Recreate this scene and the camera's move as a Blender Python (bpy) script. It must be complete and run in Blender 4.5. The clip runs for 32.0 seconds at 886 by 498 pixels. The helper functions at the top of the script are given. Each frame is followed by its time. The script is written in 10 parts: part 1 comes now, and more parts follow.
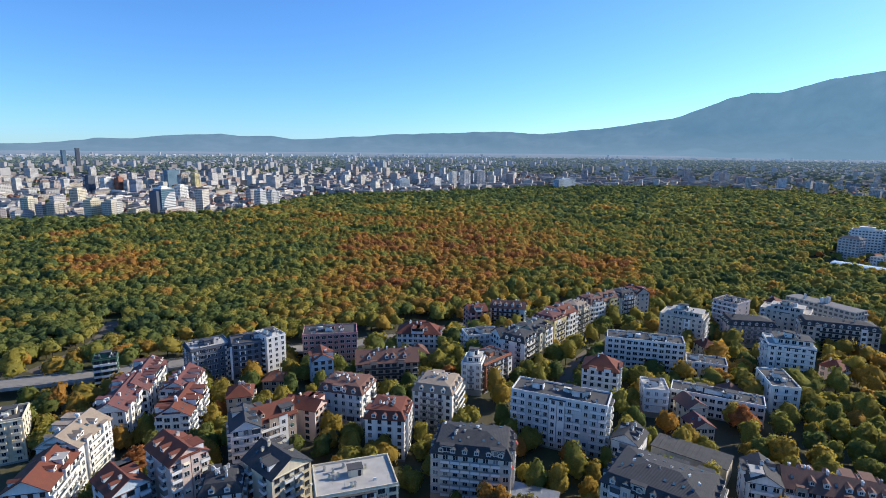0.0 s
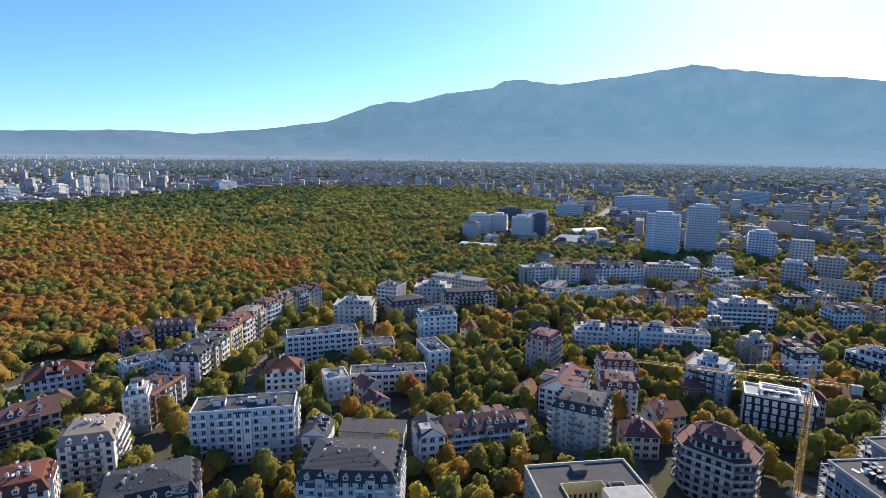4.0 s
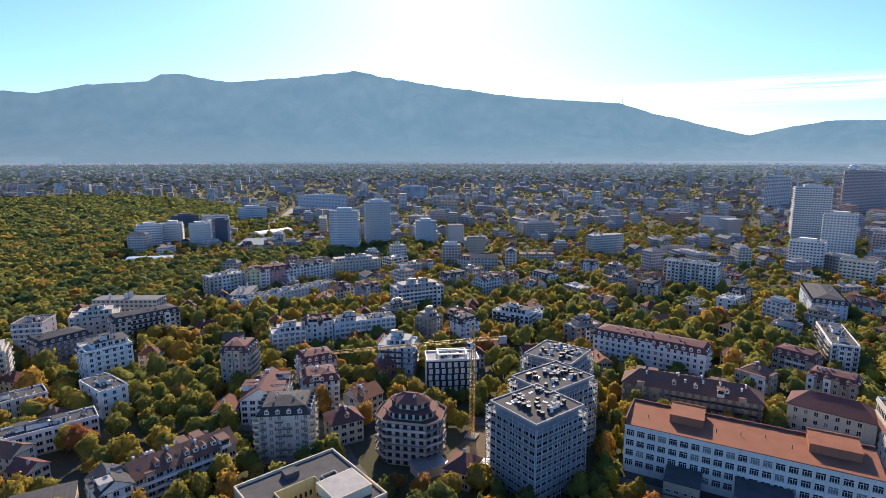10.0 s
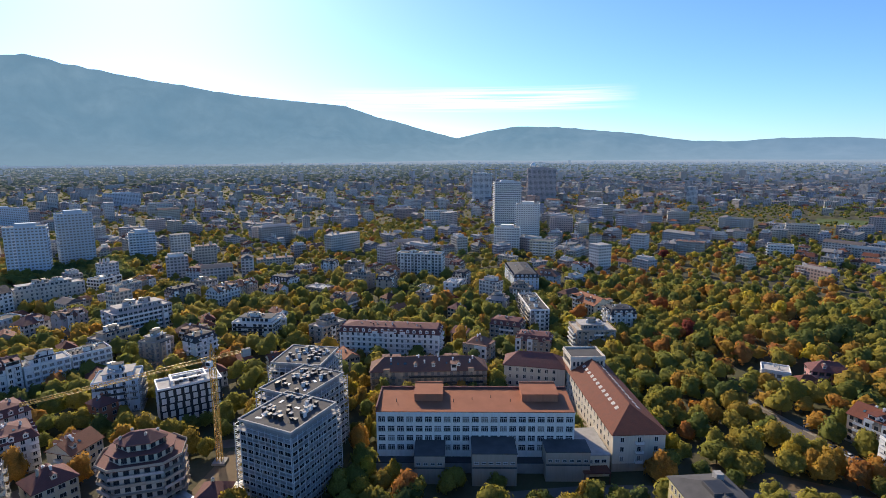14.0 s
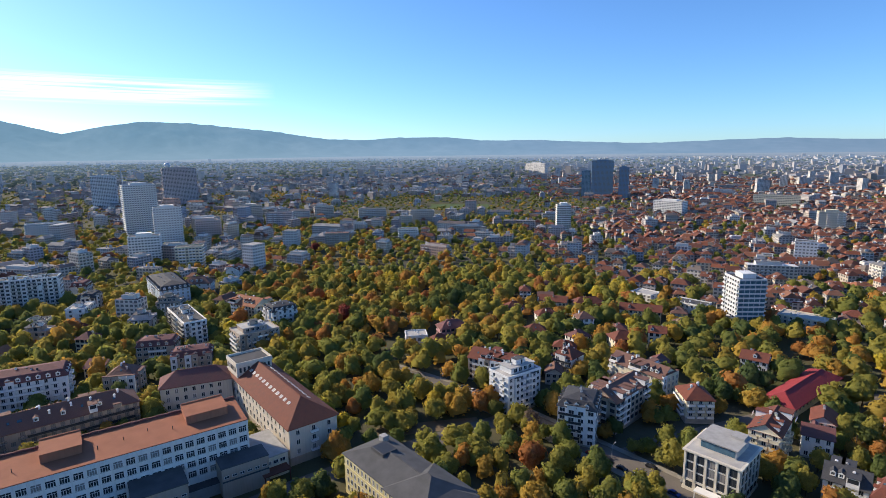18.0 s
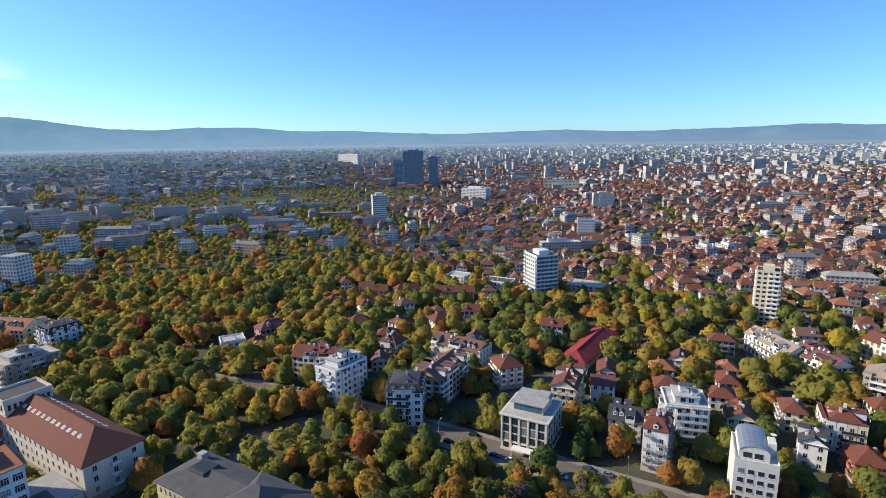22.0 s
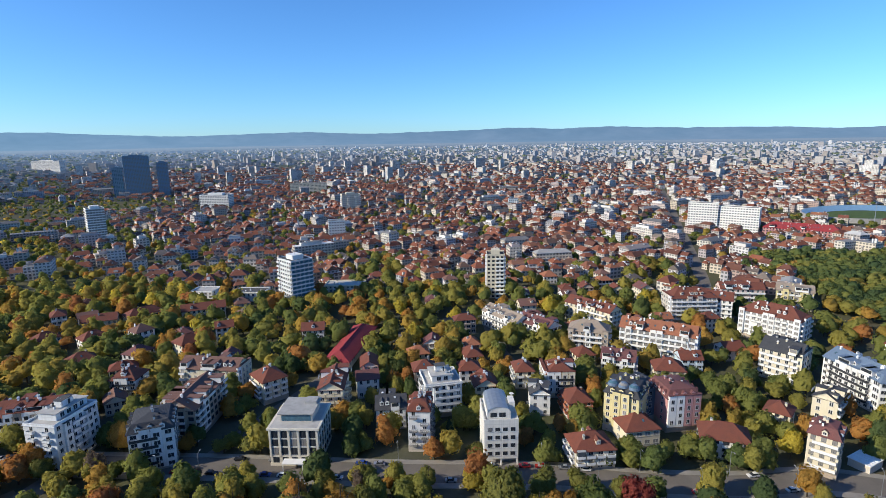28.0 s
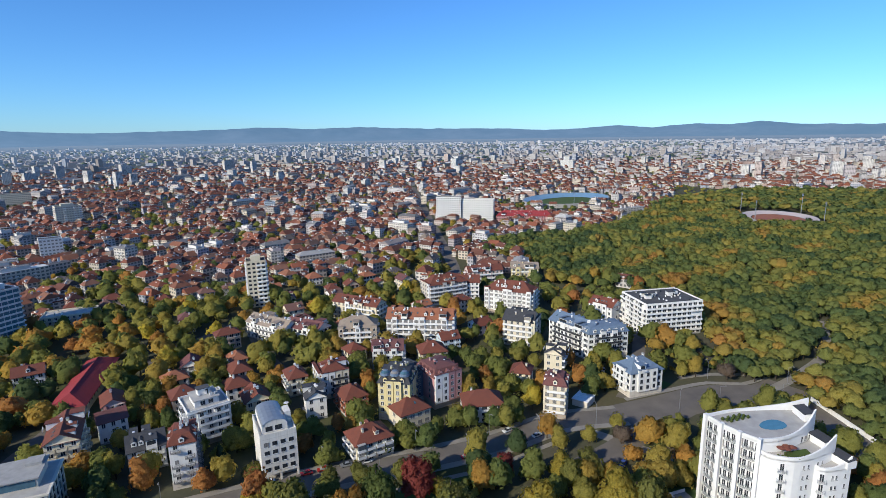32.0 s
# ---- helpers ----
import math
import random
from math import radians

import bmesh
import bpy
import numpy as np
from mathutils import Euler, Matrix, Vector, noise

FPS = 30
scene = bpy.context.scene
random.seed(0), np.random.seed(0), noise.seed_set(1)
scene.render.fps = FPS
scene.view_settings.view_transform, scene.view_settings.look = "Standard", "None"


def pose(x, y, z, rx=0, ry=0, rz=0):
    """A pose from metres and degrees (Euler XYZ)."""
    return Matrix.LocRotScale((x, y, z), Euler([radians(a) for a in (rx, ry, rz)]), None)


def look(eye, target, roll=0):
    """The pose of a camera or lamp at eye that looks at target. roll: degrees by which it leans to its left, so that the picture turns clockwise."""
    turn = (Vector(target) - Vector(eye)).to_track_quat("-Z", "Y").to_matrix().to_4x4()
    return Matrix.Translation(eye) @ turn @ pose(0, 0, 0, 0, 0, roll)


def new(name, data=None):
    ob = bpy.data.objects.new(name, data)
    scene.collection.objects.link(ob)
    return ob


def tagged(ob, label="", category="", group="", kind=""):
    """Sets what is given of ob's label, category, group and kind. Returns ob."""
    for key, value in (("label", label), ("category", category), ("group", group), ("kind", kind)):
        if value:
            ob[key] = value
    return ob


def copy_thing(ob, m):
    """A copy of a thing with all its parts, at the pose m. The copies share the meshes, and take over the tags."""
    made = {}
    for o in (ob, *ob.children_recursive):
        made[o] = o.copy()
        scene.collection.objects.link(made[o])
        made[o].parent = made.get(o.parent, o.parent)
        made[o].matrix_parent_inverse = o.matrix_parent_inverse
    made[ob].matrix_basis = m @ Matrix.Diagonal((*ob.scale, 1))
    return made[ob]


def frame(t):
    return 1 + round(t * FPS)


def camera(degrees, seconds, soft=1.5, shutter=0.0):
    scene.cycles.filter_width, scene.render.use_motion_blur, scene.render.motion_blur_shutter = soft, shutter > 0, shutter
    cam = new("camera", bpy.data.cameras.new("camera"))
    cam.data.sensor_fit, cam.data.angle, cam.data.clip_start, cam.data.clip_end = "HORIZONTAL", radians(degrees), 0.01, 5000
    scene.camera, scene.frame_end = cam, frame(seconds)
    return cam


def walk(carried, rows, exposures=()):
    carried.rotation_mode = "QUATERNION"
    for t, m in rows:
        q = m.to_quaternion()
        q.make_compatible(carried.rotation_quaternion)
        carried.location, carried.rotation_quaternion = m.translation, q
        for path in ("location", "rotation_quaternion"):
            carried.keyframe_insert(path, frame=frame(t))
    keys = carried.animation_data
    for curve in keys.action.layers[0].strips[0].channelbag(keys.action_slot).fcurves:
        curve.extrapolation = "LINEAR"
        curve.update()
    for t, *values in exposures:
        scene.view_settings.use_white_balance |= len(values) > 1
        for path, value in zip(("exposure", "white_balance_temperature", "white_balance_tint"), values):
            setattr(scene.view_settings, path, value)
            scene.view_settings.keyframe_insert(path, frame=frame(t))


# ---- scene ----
cam = camera(78.47, 32.0, soft=0.6)
PATH = [
    (0, pose(0, 0, 118, 79.51, -0.42, 1.94)),
    (0.5, pose(0, 0, 118, 79.51, -0.61, -3.04)),
    (1, pose(0, 0, 118, 79.43, -0.94, -7.54)),
    (1.5, pose(0, 0, 118, 79.63, -0.59, -10.66)),
    (2, pose(0, 0, 118, 79.68, -0.57, -14.64)),
    (2.5, pose(0, 0, 118, 79.75, -0.60, -17.93)),
    (3, pose(0, 0, 118, 79.80, -0.68, -22.25)),
    (3.5, pose(0, 0, 118, 79.89, -0.66, -27.42)),
    (4, pose(0, 0, 118, 79.95, -0.61, -32.39)),
    (4.5, pose(0, 0, 118, 79.99, -0.49, -36.55)),
    (6.5, pose(0, 0, 118, 80.08, -0.09, -50.54)),
    (7, pose(0, 0, 118, 80.07, -0.10, -52.34)),
    (7.5, pose(0, 0, 118, 80.11, -0.13, -53.73)),
    (8, pose(0, 0, 118, 80.10, -0.10, -55.10)),
    (8.5, pose(0, 0, 118, 80.12, -0.09, -56.52)),
    (9, pose(0, 0, 118, 80.13, -0.09, -58.89)),
    (9.5, pose(0, 0, 118, 80.16, -0.08, -62.07)),
    (10, pose(0, 0, 118, 80.18, -0.04, -65.05)),
    (10.5, pose(0, 0, 118, 80.17, -0.05, -66.97)),
    (11, pose(0, 0, 118, 80.16, -0.04, -69.78)),
    (11.5, pose(0, 0, 118, 80.16, -0.02, -75.88)),
    (12, pose(0, 0, 118, 80.19, 0.16, -81.71)),
    (12.5, pose(0, 0, 118, 80.19, 0.21, -85.45)),
    (13, pose(0, 0, 118, 80.18, 0.31, -89.28)),
    (13.5, pose(0, 0, 118, 80.20, 0.33, -90.96)),
    (15.5, pose(0, 0, 118, 80.31, 0.05, -105.26)),
    (16, pose(0, 0, 118, 80.20, 0.24, -113.13)),
    (16.5, pose(0, 0, 118, 80.10, 0.52, -120.15)),
    (17, pose(0, 0, 118, 80.09, 0.64, -124.22)),
    (17.5, pose(0, 0, 118, 80.01, 0.60, -127.00)),
    (18, pose(0, 0, 118, 79.78, 0.60, -128.52)),
    (18.5, pose(0, 0, 118, 79.57, 0.61, -130.12)),
    (19, pose(0, 0, 118, 79.35, 0.64, -131.90)),
    (19.5, pose(0, 0, 118, 79.13, 0.68, -133.70)),
    (20, pose(0, 0, 118, 78.91, 0.72, -135.72)),
    (20.5, pose(0, 0, 118, 78.74, 0.84, -138.47)),
    (21, pose(0, 0, 118, 78.69, 0.78, -142.22)),
    (21.5, pose(0, 0, 118, 78.69, 0.73, -145.03)),
    (22, pose(0, 0, 118, 78.64, 0.72, -147.86)),
    (22.5, pose(0, 0, 118, 78.63, 0.84, -149.81)),
    (23, pose(0, 0, 118, 78.63, 0.80, -151.44)),
    (23.5, pose(0, 0, 118, 78.66, 0.74, -153.13)),
    (24, pose(0, 0, 118, 78.62, 0.85, -155.92)),
    (24.5, pose(0, 0, 118, 78.61, 0.85, -158.18)),
    (25, pose(0, 0, 118, 78.61, 0.87, -160.67)),
    (25.5, pose(0, 0, 118, 78.59, 0.92, -163.08)),
    (27.5, pose(0, 0, 118, 78.59, 0.87, -170.84)),
    (28, pose(0, 0, 118, 78.52, 0.89, -173.99)),
    (28.5, pose(0, 0, 118, 78.47, 0.94, -177.75)),
    (29, pose(0, 0, 118, 78.44, 0.94, -180.32)),
    (29.5, pose(0, 0, 118, 78.38, 0.96, -183.79)),
    (30, pose(0, 0, 118, 78.33, 0.94, -187.10)),
    (30.5, pose(0, 0, 118, 78.29, 0.86, -189.62)),
    (31, pose(0, 0, 118, 78.22, 0.82, -193.67)),
    (31.5, pose(0, 0, 118, 78.19, 0.93, -196.08)),
    (32, pose(0, 0, 118, 78.17, 0.86, -199.15)),
]
walk(cam, PATH, [(0, 0.28, 6500, 10), (2, 0.36, 6700, 13), (4, 0.46, 6850, 14), (7, 0.48, 7250, 17), (9, 0.46, 7350, 17), (11, 0.42, 7400, 17), (13, 0.36, 7400, 16), (16, 0.2, 7250, 13), (17.5, 0.33, 7150, 13), (19, 0.35, 7050, 12), (25, 0.33, 6600, 8), (28, 0.18, 6450, 8), (32, 0.01, 6200, 8)])

# ---- light ----
SUN_YAW, SUN_UP = -65.0, 29.0
world = bpy.data.worlds.new("world")
scene.world = world
world.use_nodes = True
_wn, _wl = world.node_tree.nodes, world.node_tree.links
sky = _wn.new("ShaderNodeTexSky")
sky.sky_type = "NISHITA"
sky.sun_disc = False
sky.sun_elevation = radians(SUN_UP)
sky.sun_rotation = radians(-SUN_YAW)
sky.altitude = 600
sky.air_density = 1.0
sky.dust_density = 0.3
sky.ozone_density = 6.0
glare = _wn.new("ShaderNodeTexSky")  # the haze of the same sky: whiter towards the sun and the horizon
glare.sky_type = "NISHITA"
glare.sun_disc = False
glare.sun_elevation, glare.sun_rotation, glare.altitude = sky.sun_elevation, sky.sun_rotation, 600
glare.air_density, glare.dust_density, glare.ozone_density = 0.0, 0.3, 4.0
_tint = _wn.new("ShaderNodeMix")  # the clip's cool white balance of the sky
_tint.data_type, _tint.blend_type = "RGBA", "MULTIPLY"
_tint.inputs[0].default_value = 1.0
_tint.inputs[7].default_value = (0.62, 0.945, 1.24, 1)
_both = _wn.new("ShaderNodeMix")
_both.data_type, _both.blend_type = "RGBA", "ADD"
_both.inputs[0].default_value = 1.0
_wl.new(sky.outputs[0], _tint.inputs[6])
_wl.new(_tint.outputs[2], _both.inputs[6])
_wl.new(glare.outputs[0], _both.inputs[7])
_wl.new(_both.outputs[2], _wn["Background"].inputs[0])
_wn["Background"].inputs[1].default_value = 0.133
sun = new("sun", bpy.data.lights.new("sun", "SUN"))
sun.data.energy = 5.0
sun.data.angle = radians(0.5)
sun.data.color = (1.0, 0.90, 0.72)
sun.matrix_world = look((900 * -math.sin(radians(SUN_YAW)), 900 * math.cos(radians(SUN_YAW)), 900 * math.tan(radians(SUN_UP))), (0, 0, 0))


# ---- materials ----
def material(name, rough=0.85, metal=0.0, spec=0.3):
    m = bpy.data.materials.new(name)
    m.use_nodes = True
    b = m.node_tree.nodes["Principled BSDF"]
    b.inputs["Roughness"].default_value = rough
    b.inputs["Metallic"].default_value = metal
    b.inputs["Specular IOR Level"].default_value = spec
    return m, m.node_tree.nodes, m.node_tree.links, b


def node(n, kind, **values):
    made = n.new(kind)
    for key, value in values.items():
        made.inputs[key.replace("_", " ")].default_value = value
    return made


def mixed(n, l, fac, a, b, mode="MIX"):
    """A colour mix; fac, a and b are sockets or plain values."""
    x = n.new("ShaderNodeMix")
    x.data_type, x.blend_type, x.clamp_factor = "RGBA", mode, True
    for s, value in ((x.inputs[0], fac), (x.inputs[6], a), (x.inputs[7], b)):
        if isinstance(value, bpy.types.NodeSocket):
            l.new(value, s)
        else:
            s.default_value = (*value, 1) if isinstance(value, tuple) else value
    return x.outputs[2]


def calc(n, l, op, a, b=0.0, c=0.0):
    x = n.new("ShaderNodeMath")
    x.operation = op
    for s, value in zip(x.inputs, (a, b, c)):
        if isinstance(value, bpy.types.NodeSocket):
            l.new(value, s)
        else:
            s.default_value = value
    return x.outputs[0]


def ramp(n, l, fac, stops, how="LINEAR"):
    x = n.new("ShaderNodeValToRGB")
    x.color_ramp.interpolation = how
    els = x.color_ramp.elements
    while len(els) < len(stops):
        els.new(0.5)
    for e, (at, col) in zip(els, stops):
        e.position, e.color = at, (*col, 1)
    l.new(fac, x.inputs[0])
    return x.outputs[0]


def noise_of(n, l, scale, detail=4.0, vec=None, squash=None):
    t = node(n, "ShaderNodeTexNoise", Scale=scale, Detail=detail)
    if vec is None:
        vec = n.new("ShaderNodeTexCoord").outputs["Object"]
    if squash:
        mp = n.new("ShaderNodeMapping")
        mp.inputs["Scale"].default_value = squash
        l.new(vec, mp.inputs[0])
        vec = mp.outputs[0]
    l.new(vec, t.inputs["Vector"])
    return t.outputs["Fac"]


def bumped(n, l, b, height, strength=0.3, distance=0.05):
    x = node(n, "ShaderNodeBump", Strength=strength, Distance=distance)
    l.new(height, x.inputs["Height"])
    l.new(x.outputs[0], b.inputs["Normal"])


def stucco(name, col, joints=False):
    """Painted plaster with rain streaks, patches and a small shift from house to house."""
    m, n, l, b = material(name, 0.9, 0, 0.2)
    dark = tuple(c * 0.62 for c in col)
    c = mixed(n, l, calc(n, l, "MULTIPLY_ADD", noise_of(n, l, 0.35), 1.6, -0.5), col, tuple(v * 0.86 for v in col))
    streak = calc(n, l, "MULTIPLY_ADD", noise_of(n, l, 1.6, 3.0, squash=(1, 1, 0.08)), 2.6, -1.25)
    st = n.new("ShaderNodeClamp")
    l.new(streak, st.inputs[0])
    c = mixed(n, l, calc(n, l, "MULTIPLY", st.outputs[0], 0.6), c, dark)
    if joints:
        sep = n.new("ShaderNodeSeparateXYZ")
        l.new(n.new("ShaderNodeTexCoord").outputs["Object"], sep.inputs[0])
        z = calc(n, l, "LESS_THAN", calc(n, l, "FRACT", calc(n, l, "DIVIDE", sep.outputs[2], 2.75)), 0.05)
        x = calc(n, l, "LESS_THAN", calc(n, l, "FRACT", calc(n, l, "DIVIDE", sep.outputs[0], 3.1)), 0.035)
        c = mixed(n, l, calc(n, l, "MULTIPLY", calc(n, l, "MAXIMUM", z, x), 0.6), c, dark)
    info = n.new("ShaderNodeObjectInfo")
    c = mixed(n, l, calc(n, l, "MULTIPLY", info.outputs["Random"], 0.28), c, tuple(v * 0.6 for v in col))
    l.new(c, b.inputs["Base Color"])
    bumped(n, l, b, noise_of(n, l, 9.0), 0.15, 0.02)
    return m


def tiles(name, col, other, row=0.36):
    """Roof tiles: courses along the fall, patches of older and newer tiles."""
    m, n, l, b = material(name, 0.82, 0, 0.25)
    c = mixed(n, l, calc(n, l, "MULTIPLY_ADD", noise_of(n, l, 0.5, 5.0), 2.0, -0.5), col, other)
    c = mixed(n, l, calc(n, l, "MULTIPLY_ADD", noise_of(n, l, 3.5, 2.0), 1.2, -0.35), c, tuple(v * 0.55 for v in col))
    info = n.new("ShaderNodeObjectInfo")
    c = mixed(n, l, calc(n, l, "MULTIPLY", info.outputs["Random"], 0.4), c, other)
    l.new(c, b.inputs["Base Color"])
    w = node(n, "ShaderNodeTexWave", Scale=1.0 / row, Distortion=0.4)
    w.bands_direction = "Z"
    l.new(n.new("ShaderNodeTexCoord").outputs["Object"], w.inputs["Vector"])
    bumped(n, l, b, w.outputs["Fac"], 0.5, 0.05)
    return m


def plain(name, col, rough=0.7, metal=0.0, vary=0.25, scale=0.8, spec=0.3):
    m, n, l, b = material(name, rough, metal, spec)
    c = mixed(n, l, calc(n, l, "MULTIPLY_ADD", noise_of(n, l, scale, 6.0), 1.8, -0.4), col, tuple(v * (1 - vary) for v in col))
    c = mixed(n, l, calc(n, l, "MULTIPLY", noise_of(n, l, scale * 9, 3.0), vary), c, tuple(v * 0.55 for v in col))
    l.new(c, b.inputs["Base Color"])
    bumped(n, l, b, noise_of(n, l, scale * 12), 0.15, 0.03)
    return m


WALL = {
    "white": stucco("wall_white", (0.80, 0.78, 0.74)), "cream": stucco("wall_cream", (0.72, 0.64, 0.48)),
    "beige": stucco("wall_beige", (0.62, 0.56, 0.48)), "tan": stucco("wall_tan", (0.44, 0.36, 0.29)),
    "pink": stucco("wall_pink", (0.68, 0.53, 0.47)), "rose": stucco("wall_rose", (0.52, 0.27, 0.26)),
    "yellow": stucco("wall_yellow", (0.70, 0.60, 0.32)), "paleblue": stucco("wall_paleblue", (0.52, 0.60, 0.66)),
    "slate": stucco("wall_slate", (0.13, 0.15, 0.19)), "pinkgrey": stucco("wall_pinkgrey", (0.54, 0.46, 0.44)),
    "brick": stucco("wall_brick", (0.42, 0.17, 0.10)), "panel": stucco("wall_panel", (0.68, 0.69, 0.69), True),
    "raw": stucco("wall_raw_concrete", (0.32, 0.33, 0.34), True), "green": stucco("wall_green_net", (0.06, 0.13, 0.09)), "glassblue": stucco("wall_blue_glass_panel", (0.19, 0.29, 0.37), True),
}
WALL_WORDS = {"white": "white rendered", "cream": "cream rendered", "beige": "beige rendered", "tan": "tan rendered", "pink": "pale pink",
              "rose": "rose-red rendered", "yellow": "pale yellow", "paleblue": "pale blue-grey", "slate": "dark slate-grey",
              "pinkgrey": "pinkish grey", "brick": "brick-red", "panel": "pale concrete panel", "raw": "raw grey concrete", "green": "green-netted", "glassblue": "blue-grey glass"}
ROOF = {
    "red": tiles("roof_red_tile", (0.215, 0.066, 0.040), (0.14, 0.055, 0.040)), "orange": tiles("roof_orange_tile", (0.37, 0.145, 0.075), (0.27, 0.11, 0.065)),
    "mauve": tiles("roof_wine_tile", (0.20, 0.075, 0.07), (0.14, 0.07, 0.065)), "dark": tiles("roof_brown_tile", (0.15, 0.09, 0.075), (0.20, 0.10, 0.075)),
    "slate": tiles("roof_slate", (0.045, 0.048, 0.055), (0.075, 0.075, 0.08)), "tan": tiles("roof_tan", (0.38, 0.31, 0.24), (0.28, 0.22, 0.17)),
    "blue": tiles("roof_blue_metal", (0.16, 0.22, 0.30), (0.12, 0.17, 0.25)), "crimson": tiles("roof_crimson_sheet", (0.34, 0.045, 0.05), (0.26, 0.04, 0.045)),
}
ROOF_WORDS = {"red": "red tiled", "orange": "orange tiled", "mauve": "wine-red tiled", "dark": "brown tiled", "slate": "dark slate", "tan": "tan sheet",
              "blue": "blue-grey metal", "crimson": "crimson sheet"}
BITUMEN = plain("roof_bitumen", (0.105, 0.105, 0.108), 0.9, 0, 0.45, 0.25)
PALE_ROOF = plain("roof_pale_screed", (0.50, 0.48, 0.45), 0.9, 0, 0.35, 0.3)
TERRACOTTA = plain("roof_terracotta_coating", (0.36, 0.135, 0.075), 0.85, 0, 0.3, 0.2)
CONCRETE = plain("concrete", (0.40, 0.39, 0.37), 0.9, 0, 0.3, 0.5)
VILLA_STONE = plain("cream_stone_facing", (0.70, 0.64, 0.53), 0.8, 0, 0.18, 0.5)
OFFICE_WHITE = stucco("office_warm_white", (0.74, 0.71, 0.65), True)
WHITE = plain("white_paint", (0.78, 0.77, 0.75), 0.6, 0, 0.1, 0.6)
FRAME = plain("window_frame_white", (0.72, 0.71, 0.69), 0.5, 0, 0.08, 1.0)
DARK_FRAME = plain("window_frame_dark", (0.06, 0.06, 0.065), 0.5, 0, 0.1, 1.0)
STEEL = plain("galvanised_steel", (0.42, 0.44, 0.46), 0.45, 0.6, 0.25, 0.7)
DARK_METAL = plain("dark_metal", (0.045, 0.048, 0.055), 0.5, 0.3, 0.2, 0.8)
CRANE_YELLOW = plain("crane_yellow", (0.62, 0.34, 0.05), 0.5, 0, 0.25, 0.6)
ASPHALT = plain("asphalt", (0.185, 0.162, 0.14), 0.92, 0, 0.4, 0.12)
PAVING = plain("paving", (0.30, 0.275, 0.24), 0.9, 0, 0.3, 0.3)
BLUE_SEATS = plain("blue_stadium_seats", (0.20, 0.34, 0.48), 0.6, 0, 0.25, 0.3)
SCAFFOLD = plain("scaffold_tube", (0.60, 0.62, 0.64), 0.6, 0.2, 0.3, 0.7)
# near-black colour that paints the unlit inside of bare openings
VOID = plain("opening_shade", (0.022, 0.023, 0.026), 0.9, 0, 0.3, 0.6, 0.1)
BARK = plain("bark", (0.085, 0.065, 0.05), 0.95, 0, 0.4, 2.0)
SOIL = plain("earth", (0.20, 0.145, 0.09), 0.95, 0, 0.35, 0.2)
LAWN = plain("lawn", (0.085, 0.13, 0.03), 0.95, 0, 0.45, 0.15)
WATER = plain("blue_water", (0.10, 0.26, 0.36), 0.12, 0, 0.3, 0.5, 0.5)


def glass(name, col, rough=0.14):
    m, n, l, b = material(name, rough, 0.0, 0.2)
    info = n.new("ShaderNodeObjectInfo")
    c = mixed(n, l, calc(n, l, "MULTIPLY", noise_of(n, l, 0.7, 2.0), 0.9), col, tuple(v * 0.35 for v in col))
    c = mixed(n, l, calc(n, l, "GREATER_THAN", info.outputs["Random"], 0.86), c, (0.22, 0.21, 0.20))
    l.new(c, b.inputs["Base Color"])
    return m


PANE = glass("window_pane", (0.045, 0.052, 0.062))
BLUE_PANE = glass("blue_curtain_glass", (0.09, 0.18, 0.24))
LOGGIA_PANE = glass("loggia_and_far_glazing", (0.10, 0.12, 0.14), 0.2)

LEAVES = {"green": ((0.125, 0.170, 0.052), (0.168, 0.204, 0.058)), "olive": ((0.230, 0.233, 0.065), (0.300, 0.286, 0.074)),
          "yellow": ((0.426, 0.347, 0.065), (0.504, 0.392, 0.069)), "orange": ((0.437, 0.235, 0.058), (0.470, 0.280, 0.063)),
          "red": ((0.358, 0.078, 0.063), (0.280, 0.078, 0.063)), "dark": ((0.056, 0.092, 0.054), (0.078, 0.118, 0.065)),
          "bare": ((0.196, 0.151, 0.123), (0.241, 0.181, 0.140))}


def leaf_material(name, a, c2):
    m, n, l, b = material(name, 0.75, 0, 0.15)
    geo, info = n.new("ShaderNodeNewGeometry"), n.new("ShaderNodeObjectInfo")
    c = mixed(n, l, info.outputs["Random"], a, c2)
    c = mixed(n, l, calc(n, l, "MULTIPLY", geo.outputs["Random Per Island"], 0.5), c, tuple(v * 1.15 for v in c2))
    c = mixed(n, l, calc(n, l, "MULTIPLY_ADD", noise_of(n, l, 0.6, 2.0), 1.4, -0.4), c, tuple(v * 0.6 for v in a))
    fine = noise_of(n, l, 11.0, 3.0)
    c = mixed(n, l, calc(n, l, "MULTIPLY_ADD", fine, 3.2, -1.1), c, (0.56, 0.58, 0.58), "MULTIPLY")
    l.new(c, b.inputs["Base Color"])
    bumped(n, l, b, fine, 0.7, 0.1)
    thin = node(n, "ShaderNodeBsdfTranslucent")
    l.new(mixed(n, l, 1.0, c, (1.35, 1.25, 0.9), "MULTIPLY"), thin.inputs[0])
    both = n.new("ShaderNodeMixShader")
    both.inputs[0].default_value = 0.5
    l.new(b.outputs[0], both.inputs[1])
    l.new(thin.outputs[0], both.inputs[2])
    l.new(both.outputs[0], n["Material Output"].inputs[0])
    return m


LEAF = {k: leaf_material("leaves_" + k, *v) for k, v in LEAVES.items()}


